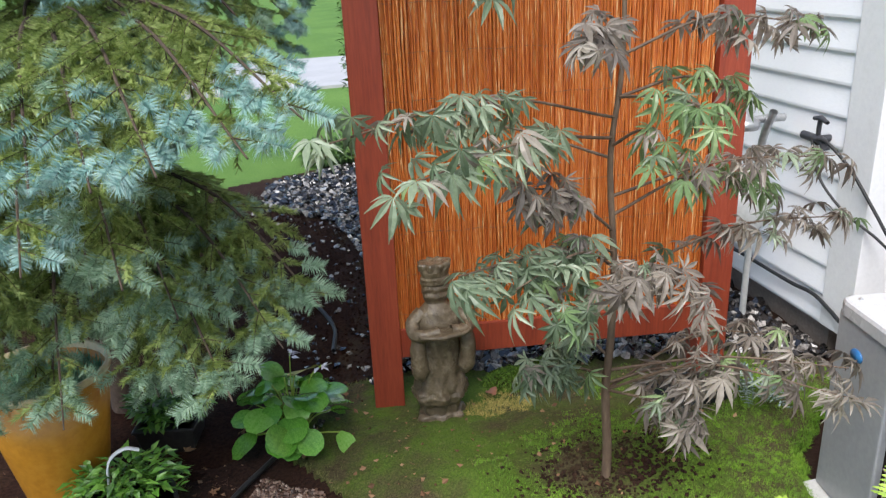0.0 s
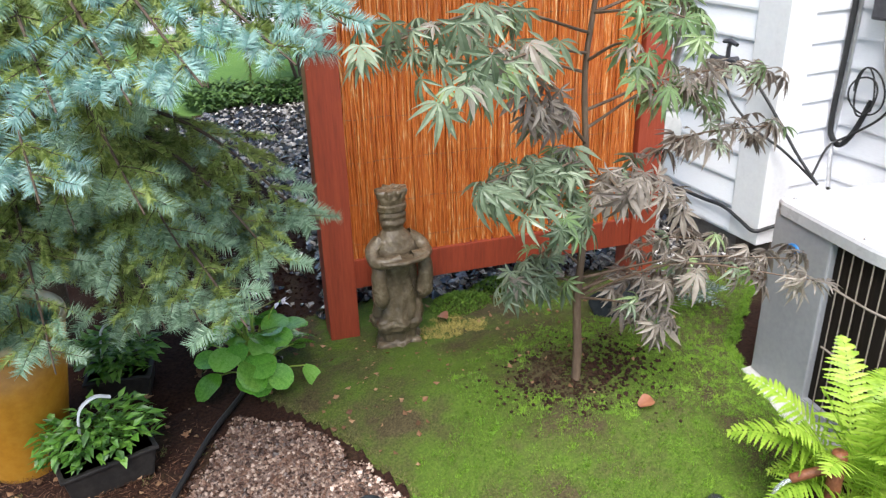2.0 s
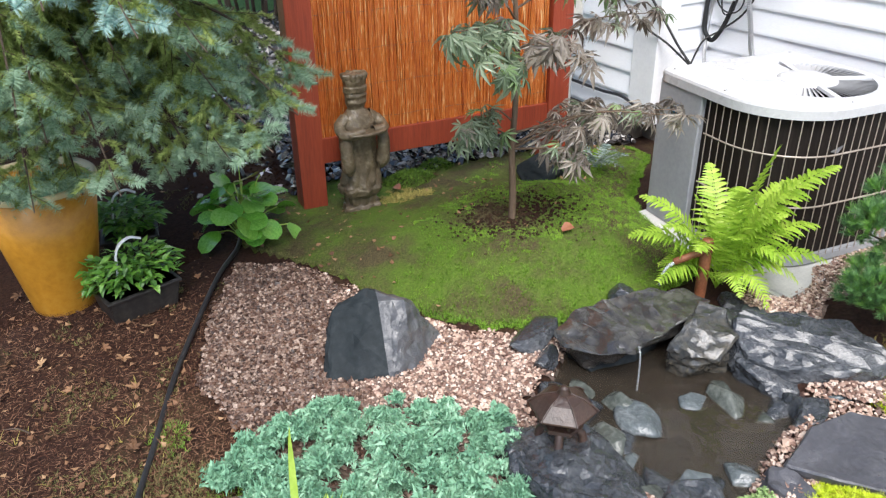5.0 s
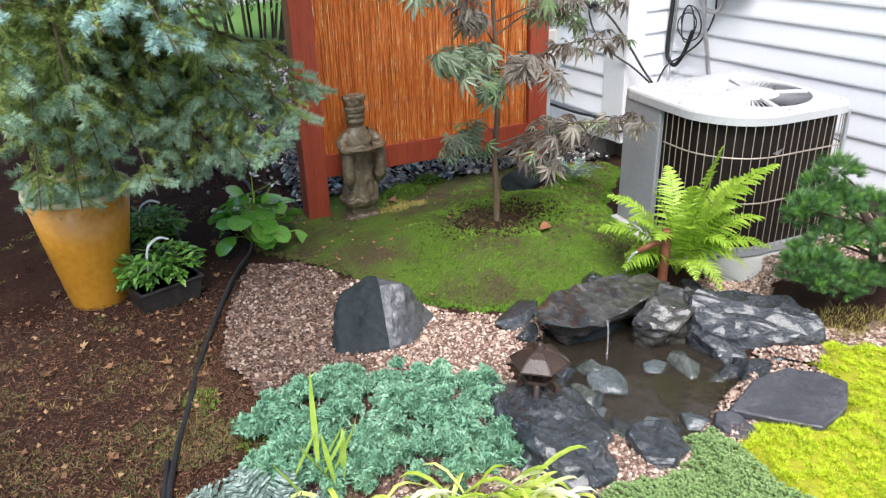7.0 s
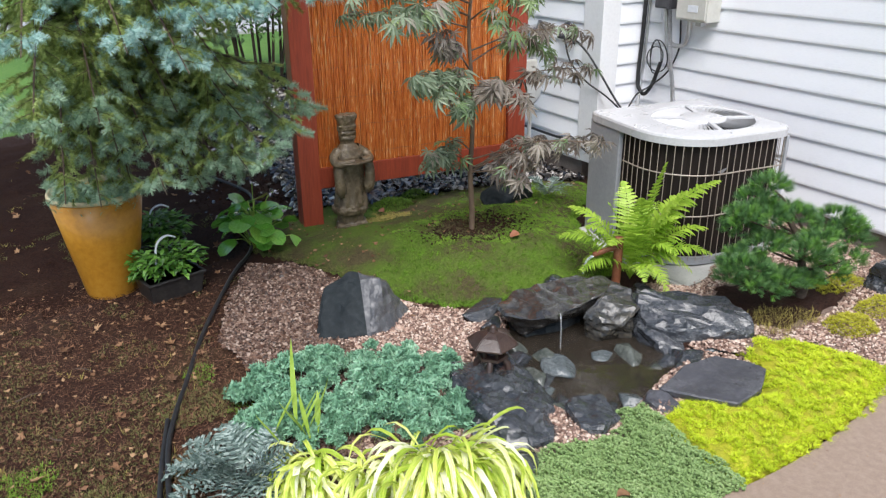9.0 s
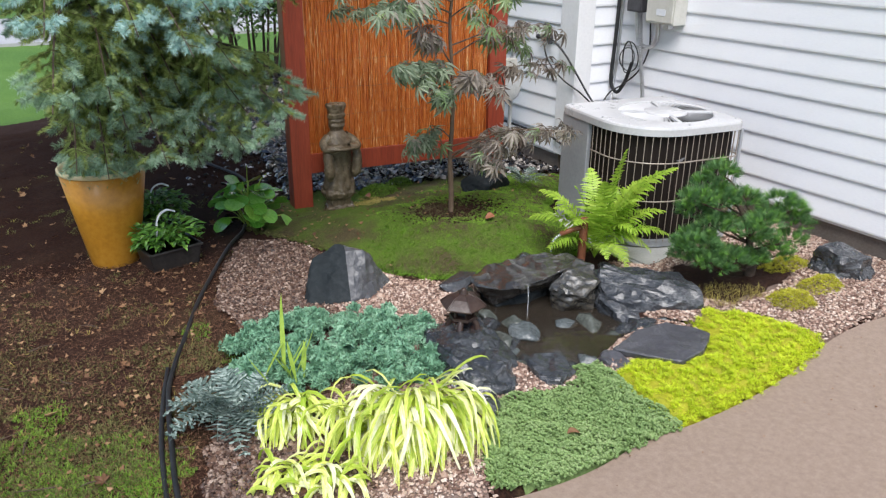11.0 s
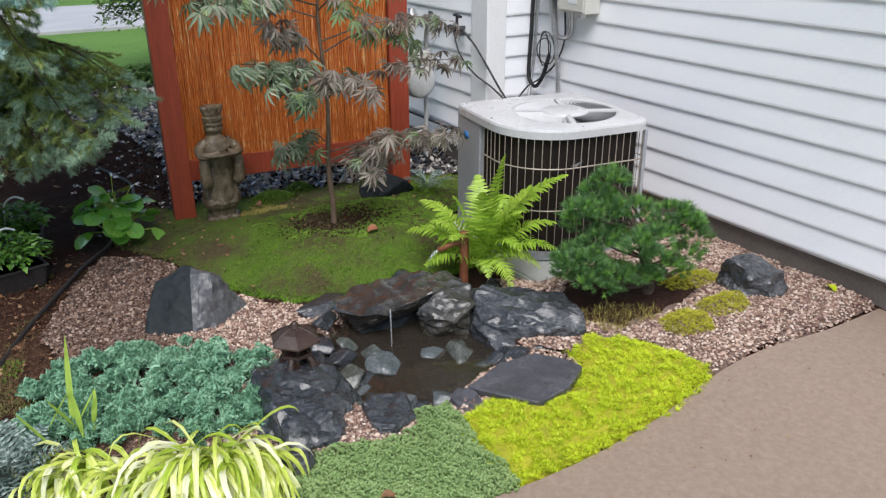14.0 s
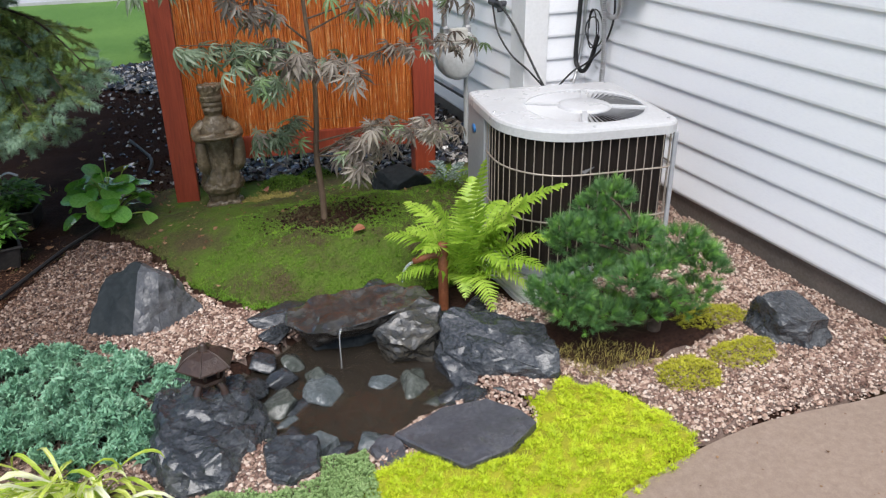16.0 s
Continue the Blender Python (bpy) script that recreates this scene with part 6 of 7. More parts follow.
def frond_to(tip, width, pinnae, arch, seed):
    """A fern frond from the origin to its tip, bowed up by arch; triangles."""
    r = np.random.default_rng(seed)
    tip = np.asarray(tip, float)
    mid = tip * np.array((0.42, 0.42, 0.55)) + np.array((0, 0, arch))
    ts = np.linspace(0, 1, 28)[:, None]
    line = 2 * ts * (1 - ts) * mid + ts * ts * tip
    tan = np.gradient(line, axis=0)
    tan /= np.linalg.norm(tan, axis=1)[:, None]
    out = np.array((tip[0], tip[1], 0)) / (np.hypot(tip[0], tip[1]) + 1e-6)
    side = np.cross(tan, np.array((0, 0, 0.8)) - 0.6 * out)
    side /= np.linalg.norm(side, axis=1)[:, None]
    face = np.cross(side, tan)
    length = np.linalg.norm(np.diff(line, axis=0), axis=1).sum()
    V, F = [], []
    for i in range(28):
        w = 0.0026 * (1 - 0.75 * i / 27)
        V += [line[i] - side[i] * w, line[i] + side[i] * w]
        if i:
            F += [(2 * i - 2, 2 * i - 1, 2 * i), (2 * i - 1, 2 * i + 1, 2 * i)]
    for k in range(pinnae):
        t = 0.17 + 0.82 * k / pinnae
        x = (t - 0.17) / 0.83
        env = min(1.0, 0.55 + 2.2 * x) * (1 - x) ** 0.8 + 0.05
        f = t * 27
        i = int(f)
        c, T_, S_, N_ = line[i] + (line[min(i + 1, 27)] - line[i]) * (f - i), tan[i], side[i], face[i]
        for e in (-1, 1):
            l = width * env * r.uniform(0.88, 1.1)
            d = e * 0.9 * S_ + (0.4 + r.normal(0, 0.07)) * T_ + (0.06 + r.normal(0, 0.08)) * N_
            d /= np.linalg.norm(d)
            fwd = np.cross(N_, d) * e
            wd = 0.83 * length / pinnae * 0.56
            b = len(V)
            # one toothed blade: a zigzag edge on either side of the midrib
            n = 6
            for j in range(n + 1):
                u = j / n
                m = c + d * l * u - np.array((0, 0, 0.22 * l * u * u)) + N_ * 0.002
                h = wd * (1 - 0.85 * u ** 1.6) * (0.8 if j == 0 else 1.0)
                lift = N_ * h * 0.12
                V += [m, m + fwd * h + lift + d * l * 0.05, m - fwd * h + lift + d * l * 0.05, m + d * l * 0.09 + fwd * h * 0.55, m + d * l * 0.09 - fwd * h * 0.55]
                if j < n:
                    q, z = b + 5 * j, b + 5 * j + 5
                    F += [(q, q + 1, q + 3), (q, q + 4, q + 2), (q, q + 3, z), (q, z, q + 4), (q + 3, z + 1, z), (q + 4, z, z + 2)]
    return np.array(V), np.array(F)


crown = np.array((1.18, 1.05, 0.05))
fern_plant = thing("fern", label="bright yellow-green fern with arching fronds behind the pond", category="fern")
fern_plant.location = tuple(crown)
for k, (x, y, z, w, arch) in enumerate(((1.203, 0.92, 0.613, 0.06, 0.05), (1.52, 0.907, 0.477, 0.095, 0.17), (1.472, 0.905, 0.272, 0.1, 0.15), (0.93, 1.25, 0.228, 0.1, 0.17), (1.208, 0.847, 0.053, 0.08, 0.2), (0.92, 1.08, 0.13, 0.095, 0.16), (1.34, 0.92, 0.46, 0.085, 0.1),
                                        (1.09, 0.93, 0.31, 0.07, 0.14), (1.36, 0.86, 0.1, 0.085, 0.2), (1.4, 1.18, 0.33, 0.09, 0.15), (1.04, 1.32, 0.33, 0.085, 0.14), (1.3, 1.26, 0.42, 0.085, 0.1), (1.4, 0.8, 0.2, 0.09, 0.16), (1.12, 0.9, 0.1, 0.06, 0.15), (1.24, 0.98, 0.42, 0.08, 0.08),
                                        (1.0, 1.0, 0.26, 0.08, 0.16), (1.3, 0.98, 0.3, 0.09, 0.16), (1.02, 1.18, 0.12, 0.08, 0.15), (1.46, 1.02, 0.4, 0.085, 0.16), (1.28, 0.9, 0.36, 0.085, 0.14), (1.14, 0.98, 0.45, 0.075, 0.08), (1.36, 1.02, 0.2, 0.09, 0.18), (1.26, 0.87, 0.2, 0.085, 0.2), (1.08, 1.12, 0.4, 0.08, 0.1), (0.98, 1.14, 0.3, 0.09, 0.14))):
    child("frond", *frond_to(np.array((x, y, z)) - crown, w * 1.32, 24, arch, k), M["fern"], fern_plant)
fern("painted_fern", (-0.66, 0.66, 0.03), [(a, l, s, 0.062, 1.0) for a, l, s in ((0, 40, 0.2), (35, 25, 0.24), (75, 30, 0.24), (110, 20, 0.26), (150, 28, 0.24), (185, 25, 0.22), (220, 30, 0.2), (260, 34, 0.2), (310, 40, 0.18), (20, 60, 0.18), (130, 55, 0.2), (240, 58, 0.18), (60, 10, 0.26), (170, 10, 0.24), (200, 48, 0.2), (95, 45, 0.22), (50, 35, 0.2), (128, 36, 0.21), (165, 40, 0.18), (205, 15, 0.2), (15, 48, 0.16), (90, 8, 0.24))],
     ["silver_fern"], "silvery blue-grey painted fern on gravel", 10)
fern("painted_fern", (1.5, 2.06, 0.09), [(a, l, s, 0.045, 1.0) for a, l, s in ((20, 40, 0.16), (80, 30, 0.17), (140, 30, 0.18), (190, 25, 0.18), (240, 30, 0.17), (300, 40, 0.15), (110, 55, 0.14), (220, 55, 0.14))],
     ["silver_fern"], "small silvery fern beside a boulder", 11)


# ---- golden grass and other blades ----
def long_blade(l, w, rise, fall, seg=7):
    """A strap leaf along +y that rises, arches over and hangs."""
    V, F = [], []
    for i in range(seg + 1):
        t = i / seg
        y, z = l * (0.92 * t - 0.25 * t ** 3), l * (rise * t - fall * t * t)
        ww = w * (0.4 + 0.6 * min(1, t / 0.3)) * (1 - max(0, (t - 0.5) / 0.505)) ** 0.8
        V += [(-ww / 2, y, z + 0.1 * ww), (0, y, z - 0.1 * ww), (ww / 2, y, z + 0.1 * ww)]
        if i:
            b = 3 * (i - 1)
            F += [(b, b + 1, b + 4, b + 3), (b + 1, b + 2, b + 5, b + 4)]
    return np.array(V), np.array(F)


def grass_clump(name, at, n, length, heading, fan, mat, label, rise=1.05, fall=1.6, width=0.019, seed=0):
    ob = thing(name, label=label, category="ornamental grass", group="golden grass clumps")
    ob.matrix_world = pose(*at)
    r = np.random.default_rng(seed)
    for k in range(n):
        s = r.uniform(0.6, 1.1)
        V, F = long_blade(length * s, width * r.uniform(0.7, 1.2), rise * r.uniform(0.65, 1.2), fall * r.uniform(0.85, 1.2))
        b = child("blade", V, F, M[mat], ob, smooth=True)
        b.matrix_local = pose(r.normal(0, 0.035), r.normal(0, 0.035), 0, 0, r.normal(0, 12), heading + r.normal(0, fan))
    return ob


GOLD = "arching golden-yellow hakone grass clump beside the patio"
for i, (x, y, n, l, hd, fan) in enumerate(((-0.15, 0.4, 260, 0.45, 160, 30), (-0.24, 0.35, 90, 0.4, 165, 34), (-0.2, 0.46, 60, 0.3, 150, 60), (-0.09, 0.35, 80, 0.3, 190, 34), (-0.31, 0.46, 45, 0.32, 128, 28), (-0.49, 0.58, 115, 0.27, 155, 48), (-0.6, 0.3, 52, 0.2, 160, 70), (-0.52, 0.23, 36, 0.19, 170, 60))):
    grass_clump("golden_grass", (x, y, ground_z(x, y) + 0.02), n, l, hd, fan, "hakone", GOLD, 1.42, 1.72, 0.0165, seed=i)
grass_clump("golden_grass", (-0.11, 0.39, 0.08), 8, 0.25, -128, 26, "hakone", "few long golden blades leaning over the boulder", 1.55, 0.9, 0.02, 11)
grass_clump("blade_plant", (-0.48, 0.72, 0.085), 10, 0.12, 90, 100, "iris", "upright young green strap leaves in the juniper", 2.3, 0.5, 0.016, 12)



for x, y, s, m in ((0.885, 1.53, 1.0, "red_leaf"), (0.66, 2.46, 1.0, "red_leaf"), (0.235, 0.03, 0.9, "dead_leaf"), (2.36, 0.18, 1.0, "yellow"), (-0.42, 0.86, 1.2, "red_leaf")):
    lf = thing("fallen_leaf", *long_blade(0.075 * s, 0.045 * s, 0.5, 0.55, 6), M[m], "curled fallen leaf lying on the ground cover", "leaf", smooth=True)
    lf.matrix_world = pose(x, y, ground_z(x, y) + 0.03, 8, 12, x * 300)


def aim(D, roll):
    """Rotations that take +y to the directions D."""
    D = D / np.linalg.norm(D, axis=1)[:, None]
    yaw = np.arctan2(-D[:, 0], D[:, 1])
    pitch = np.arcsin(np.clip(D[:, 2], -1, 1))
    return turns(yaw, pitch, roll)


# ---- juniper ----
def juniper():
    poly = np.array([(-0.61, 1.02), (-0.5, 1.12), (-0.36, 1.19), (-0.2, 1.17), (-0.08, 1.12), (-0.01, 1.02), (0.11, 0.92), (0.16, 0.84), (0.12, 0.68), (0.03, 0.52), (-0.2, 0.54), (-0.48, 0.68), (-0.6, 0.8)])
    ob = thing("juniper", label="low spreading blue-green juniper on gravel", category="juniper")
    r = np.random.default_rng(3)
    spike = (np.array([(-0.0022, 0, 0), (0.0022, 0, 0), (0, 0.003, 0.0085)]), np.array([(0, 1, 2)]))
    # a sprig: a short furry cone along +y
    n = 40
    u, a = r.uniform(0, 1, n), r.uniform(0, 6.28, n)
    rr = 0.0065 * np.sin(0.5 + u * 2.3)
    sprig = stamp(*spike, np.column_stack((rr * np.cos(a), 0.026 * u, rr * np.sin(a))), turns(r.normal(0, 0.9, n), -1.1 + r.normal(0, 0.5, n), r.uniform(0, 6.28, n)), r.uniform(0.7, 1.2, n))
    mid = np.array((-0.22, 0.86))
    for k in range(40):
        b = k * 2.399
        d = np.array((math.cos(b), math.sin(b)))
        far = max(t for t in np.linspace(0.05, 0.7, 40) if inside([mid + d * t], poly)[0] > -0.01) * r.uniform(0.7, 1.0)
        line = curve_points([(*mid, 0.0), (*(mid + d * far * 0.45), 0.035), (*(mid + d * far), 0.03)], 14)
        child("branch", *tube(line, np.linspace(0.007, 0.002, 14), 5), M["bark"], ob)
    # tufts of sprigs over the cushion, taller ones standing clear of the gaps between
    P = scatter(poly, 0.043, 0.8)
    lump = wave(P, 0.16, 77) + 0.7 * wave(P, 0.08, 78)
    P, lump = P[lump > -0.65], lump[lump > -0.65]
    t = np.clip((inside(P, poly) + 0.02) / 0.12, 0, 1)
    Z = land(P) + 0.02 + 0.05 * t * (2 - t) + 0.03 * lump + r.uniform(-0.02, 0.022, len(P))
    T, W, S = [], [], []
    for (x, y), z in zip(P, Z):
        lean = np.array((x - mid[0], y - mid[1], 0)) * 1.2
        s = r.uniform(0.9, 2.1)
        for k in range(15):
            b = k * 2.399
            w = np.array((math.cos(b), math.sin(b), 0.0)) * (1.0 - 0.06 * k) + 0.6 * lean + np.array((0, 0, 0.05 + 0.11 * k)) + r.normal(0, 0.12, 3)
            T.append((x, y, z - 0.006)), W.append(w), S.append(s * r.uniform(0.8, 1.15))
    V, F = stamp(*sprig, T, aim(np.array(W), r.uniform(0, 6.28, len(T))), S)
    child("foliage", V, F, M["juniper"], ob, "dense blue-green scale foliage", kind="stuff")


juniper()


# ---- needles ----
def shoot(n, length, needle_l, width, seed, flat=0.35, ahead=0.75):
    """A twig tip along +y set with needles, as triangles."""
    r = np.random.default_rng(seed)
    V, F = [], []
    for k in range(n):
        t = (k + 0.5) / n
        a = r.uniform(0, 6.28)
        d = np.array((math.cos(a), ahead + 0.5 * t, math.sin(a) * (1 - flat) + flat * 0.3))
        d /= np.linalg.norm(d)
        c = np.array((0, length * t, 0))
        s = np.cross(d, (0.3, 0.1, 1.0))
        s /= np.linalg.norm(s) + 1e-9
        l = needle_l * r.uniform(0.8, 1.1)
        V += [c - s * width / 2, c + s * width / 2, c + d * l]
        F.append((3 * k, 3 * k + 1, 3 * k + 2))
    return np.array(V), np.array(F)


def spruce():
    ob = thing("spruce", label="blue spruce with drooping needled branches", category="spruce")
    foot = np.array((-0.66, 2.78, 0.0))
    ob.location = tuple(foot)
    child("trunk", *tube([(0, 0, -0.1), (0.01, 0, 0.5), (0, 0.02, 1.6), (0, 0, 3.2), (0, 0, 5.4)], [0.065, 0.055, 0.05, 0.035, 0.008], 12), M["bark"], ob, "dark spruce trunk", True)
    r = np.random.default_rng(8)
    shoots = {0: ([], []), 1: ([], []), 2: ([], [])}
    wood = []
    tiers = (0.74, 0.9, 1.06, 1.24, 1.42, 1.6, 1.78, 2.0, 2.25)
    # long boughs over the bed: height on the trunk and tip
    boughs = [(1.44, 0.71, -1.42, 1.3), (1.42, 0.61, -1.46, 1.25), (1.42, 0.46, -1.45, 1.23), (1.4, 0.35, -1.43, 1.21), (1.4, 0.24, -1.38, 1.2), (1.3, 0.18, -1.33, 1.04), (1.36, 0.0, -1.32, 1.12), (1.36, -0.3, -1.36, 1.14), (1.4, -0.6, -1.2, 1.16), (1.46, 0.5, -1.12, 1.34), (0.96, 0.72, -1.05, 0.78), (0.9, 0.6, -0.92, 0.7),
              (0.78, 0.54, -0.74, 0.5), (0.84, 0.34, -1.0, 0.58), (0.84, 0.1, -1.06, 0.56), (0.84, -0.24, -1.0, 0.57), (0.94, 0.14, -0.9, 0.7), (1.12, -0.1, -1.18, 0.88), (1.12, -0.32, -1.42, 0.9), (1.1, 0.2, -0.96, 0.84), (1.3, 0.2, -1.2, 1.06), (0.8, -0.12, -0.95, 0.52), (0.86, 0.5, -1.22, 0.66), (0.84, 0.42, -1.06, 0.6), (0.92, 0.62, -1.12, 0.72), (0.74, 0.28, -0.86, 0.5), (0.76, 0.02, -0.84, 0.5), (0.74, -0.2, -0.78, 0.5), (1.2, 0.34, -1.3, 0.98), (1.04, 0.4, -1.1, 0.82), (1.0, -0.05, -1.1, 0.76),
              (1.55, 0.78, -0.2, 1.36), (1.62, 0.84, 0.15, 1.42), (1.5, 0.7, -0.5, 1.28), (1.42, 0.76, 0.3, 1.24), (1.6, 0.5, -0.7, 1.42), (1.7, 0.3, -0.9, 1.5)]

    def twig(p, d, length, tone, fork=True):
        """A hanging twig from p along d: needled shoots set end to end, side shoots, and a young tip of its own tone."""
        d = d / np.linalg.norm(d)
        steps = max(2, int(length / 0.034))
        at = np.array(p)
        line = [at]
        for j in range(steps):
            d = d + np.array((0, 0, -0.07)) + r.normal(0, 0.05, 3)
            d /= np.linalg.norm(d)
            code = tone if j == steps - 1 else 0
            shoots[code][0].append(at), shoots[code][1].append(d)
            if fork and j and j < steps - 1:
                sd = np.cross(d, (0, 0, 1.0))
                sd /= np.linalg.norm(sd) + 1e-6
                e = 1 if j % 2 else -1
                twig(at, d * 0.8 + sd * e * 0.8 + np.array((0, 0, -0.1)), 0.04 + 0.09 * (1 - j / steps) * r.uniform(0.6, 1.2), tone if r.random() < 0.55 else 0, False)
            at = at + d * length / steps
            line.append(at)
        if fork:
            wood.append(tube(np.array(line), np.linspace(0.0018, 0.0008, len(line)), 4))

    for k in range(98):
        z = tiers[k % 6] + r.normal(0, 0.03) if k < 64 else tiers[6 + k % 3] + r.normal(0, 0.04)
        a = k * 2.399 + r.normal(0, 0.2)
        if k < 64 and (k // 6) % 5 < 3:
            a = -1.55 + r.uniform(-0.75, 0.7)
        front = max(0, math.cos(a + math.pi / 2))
        L_ = (0.42 + 0.5 * front ** 2.2) * (1 - 0.3 * max(0, math.cos(a))) * (1 - 0.1 * max(0, z - 1.0)) * r.uniform(0.65, 1.05)
        end = np.array((L_ * math.cos(a), L_ * math.sin(a), z - 0.04 - L_ * r.uniform(0.12, 0.26)))
        if k < len(boughs):
            z, end = boughs[k][0], np.array(boughs[k][1:])
            a, L_ = math.atan2(end[1], end[0]), math.hypot(end[0], end[1])
        elif z < 1.5 and end[0] < -0.2 and end[1] < 0.1:
            continue
        keys = [(0, 0, z), (end[0] * 0.35, end[1] * 0.35, z + 0.05), (end[0] * 0.7, end[1] * 0.7, z + 0.02), end]
        line = curve_points(keys, 24)
        wood.append(tube(line, np.linspace(0.01, 0.002, 24), 5))
        heading = np.array((math.cos(a), math.sin(a), 0))
        across = np.array((-math.sin(a), math.cos(a), 0))
        young = 2 if z > 1.2 else 1
        for i, u in enumerate(np.arange(0.18, 0.99, 0.04 / max(L_, 0.5))):
            p = line[int(u * 23)]
            s = 1 if i % 2 else -1
            tone = young if u > 0.8 else 1 if u > 0.55 and r.random() < 0.35 else 0
            d = heading * 0.8 + across * s * r.uniform(0.6, 0.95) + np.array((0, 0, -r.uniform(0.05, 0.35)))
            twig(p, d, (0.24 * (1.02 - u) + 0.08) * r.uniform(0.7, 1.2), tone)
            if r.random() < 0.42 and u < 0.85:
                # strands that hang straight down under the bough
                twig(p, heading * 0.25 + across * r.normal(0, 0.25) + np.array((0, 0, -1)), r.uniform(0.1, 0.24), 1 if r.random() < 0.25 else 0)
        for j in range(5):
            twig(line[21], (end - line[19]) / np.linalg.norm(end - line[19]) + across * (j - 2) * 0.4 + r.normal(0, 0.1, 3), 0.085 * r.uniform(0.8, 1.1), young, False)
    child("branchwork", *joined(wood), M["bark"], ob, "brown spruce branches", kind="stuff")
    # coarse upper crown out of view, added wide to shade the soil below
    top, tdirs = [], []
    for k in range(84):
        z = 2.25 + 2.9 * k / 84
        a = k * 2.399
        L_ = 1.6 * (1 - (z - 2.25) / 3.2) + 0.12
        d = np.array((math.cos(a), math.sin(a), -0.18))
        for u in np.arange(0.12, 1.0, 0.09 / L_):
            for s in (-1, 0, 1):
                w = d + np.array((-math.sin(a), math.cos(a), 0)) * s * 0.9 + r.normal(0, 0.2, 3)
                for q in (0.04, 0.13):
                    top.append(np.array((0, 0, z)) + d * L_ * u + w * q), tdirs.append(w)
    old, tip = shoot(52, 0.046, 0.018, 0.0029, 1, 0.1, 0.65), shoot(120, 0.046, 0.025, 0.0024, 2, 0.0, 0.2)
    for code, mat, label in ((0, "spruce_green", "olive green inner needles and the unseen shading crown above"), (1, "spruce_pale", "grey-green needles on lower tips"), (2, "spruce_blue", "pale blue needles on young tips")):
        T, D = np.array(shoots[code][0]), np.array(shoots[code][1])
        ok = T[:, 2] > 0.47 + 0.05 * np.sin(T[:, 0] * 9)
        ok &= (T[:, 0] > -0.36) | (T[:, 2] > 0.98 + 0.06 * np.sin(T[:, 1] * 11)) | (T[:, 1] > 0.0)
        T, D = T[ok], D[ok]
        V, F = stamp(*(old if code == 0 else tip), T, aim(D, r.uniform(0, 6.28, len(T))), r.uniform(0.9, 1.25, len(T)))
        if code == 0:
            V, F = joined([(V, F), stamp(*old, top, aim(np.array(tdirs), r.uniform(0, 6.28, len(top))), r.uniform(2.2, 3.0, len(top)))])
        child("green_needles" if code == 0 else "tip_needles", V, F, M[mat], ob, label, kind="stuff")


spruce()


def pine():
    ob = thing("dwarf_pine", label="dwarf pine with cushions of dark green needles on gravel", category="pine")
    ob.location = (1.68, 0.58, 0.02)
    r = np.random.default_rng(4)
    # cushions: place from the trunk's foot, and size
    pads = [(-0.13, 0.12, 0.5, 0.085), (-0.3, 0.1, 0.41, 0.085), (-0.2, 0.06, 0.41, 0.1), (-0.1, 0.02, 0.4, 0.1), (-0.24, 0.14, 0.33, 0.09), (-0.4, 0.02, 0.25, 0.075), (-0.34, -0.02, 0.24, 0.085), (-0.3, 0.06, 0.25, 0.08), (-0.28, -0.1, 0.2, 0.075), (-0.36, -0.04, 0.19, 0.07),
            (-0.2, -0.1, 0.19, 0.065), (-0.2, -0.14, 0.32, 0.075), (-0.12, -0.12, 0.34, 0.07), (-0.06, -0.1, 0.36, 0.055), (0.01, -0.1, 0.41, 0.07), (0.04, -0.14, 0.38, 0.06), (0.09, -0.13, 0.31, 0.075), (0.03, -0.16, 0.25, 0.07), (-0.1, -0.16, 0.26, 0.065), (-0.17, 0.14, 0.44, 0.08), (-0.3, -0.06, 0.16, 0.07), (-0.2, 0.0, 0.17, 0.07), (-0.36, 0.05, 0.18, 0.065), (-0.24, 0.02, 0.3, 0.08), (-0.1, -0.08, 0.16, 0.07), (0.03, -0.12, 0.17, 0.065), (-0.16, 0.04, 0.3, 0.08)]
    child("trunk", *tube(curve_points([(0.0, 0, -0.08), (0.01, -0.01, 0.07), (-0.05, -0.03, 0.16), (-0.08, -0.02, 0.28), (-0.12, 0.08, 0.44)], 16), np.linspace(0.026, 0.009, 16), 9), M["bark"], ob, "gnarled brown pine trunk", True)
    tuft = shoot(46, 0.026, 0.03, 0.002, 6, 0.0, 1.0)
    T, D, new_ = [], [], []
    for x, y, z, s in pads:
        child("branch", *tube(curve_points([(-0.04, -0.02, min(0.3, max(0.06, z - 0.12))), (-0.02 + x * 0.55, y * 0.55, z - 0.07), (x, y, z - 0.02)], 8), np.linspace(0.007, 0.003, 8), 6), M["bark"], ob)
        for k in range(int(8200 * s * s) + 8):
            d = r.normal(size=3)
            d /= np.linalg.norm(d)
            d[2] = abs(d[2]) * 0.9 - 0.15
            T.append(np.array((x, y, z)) + d * s * np.array((0.88, 0.88, 0.5)) * r.uniform(0.6, 1.0) - (0, 0, 0.02))
            D.append(d + np.array((0, 0, 0.55)))
            new_.append(r.random() < (0.3 if z > 0.15 else 0.1))
    T, D, new_ = np.array(T), np.array(D), np.array(new_)
    for m, name in ((~new_, "pine"), (new_, "pine_new")):
        V, F = stamp(*tuft, T[m], aim(D[m], r.uniform(0, 6.28, m.sum())), r.uniform(0.75, 1.1, m.sum()))
        child("needles", V, F, M[name], ob, "dark green needle tufts" if name == "pine" else "lighter young needle tufts", kind="stuff")


pine()


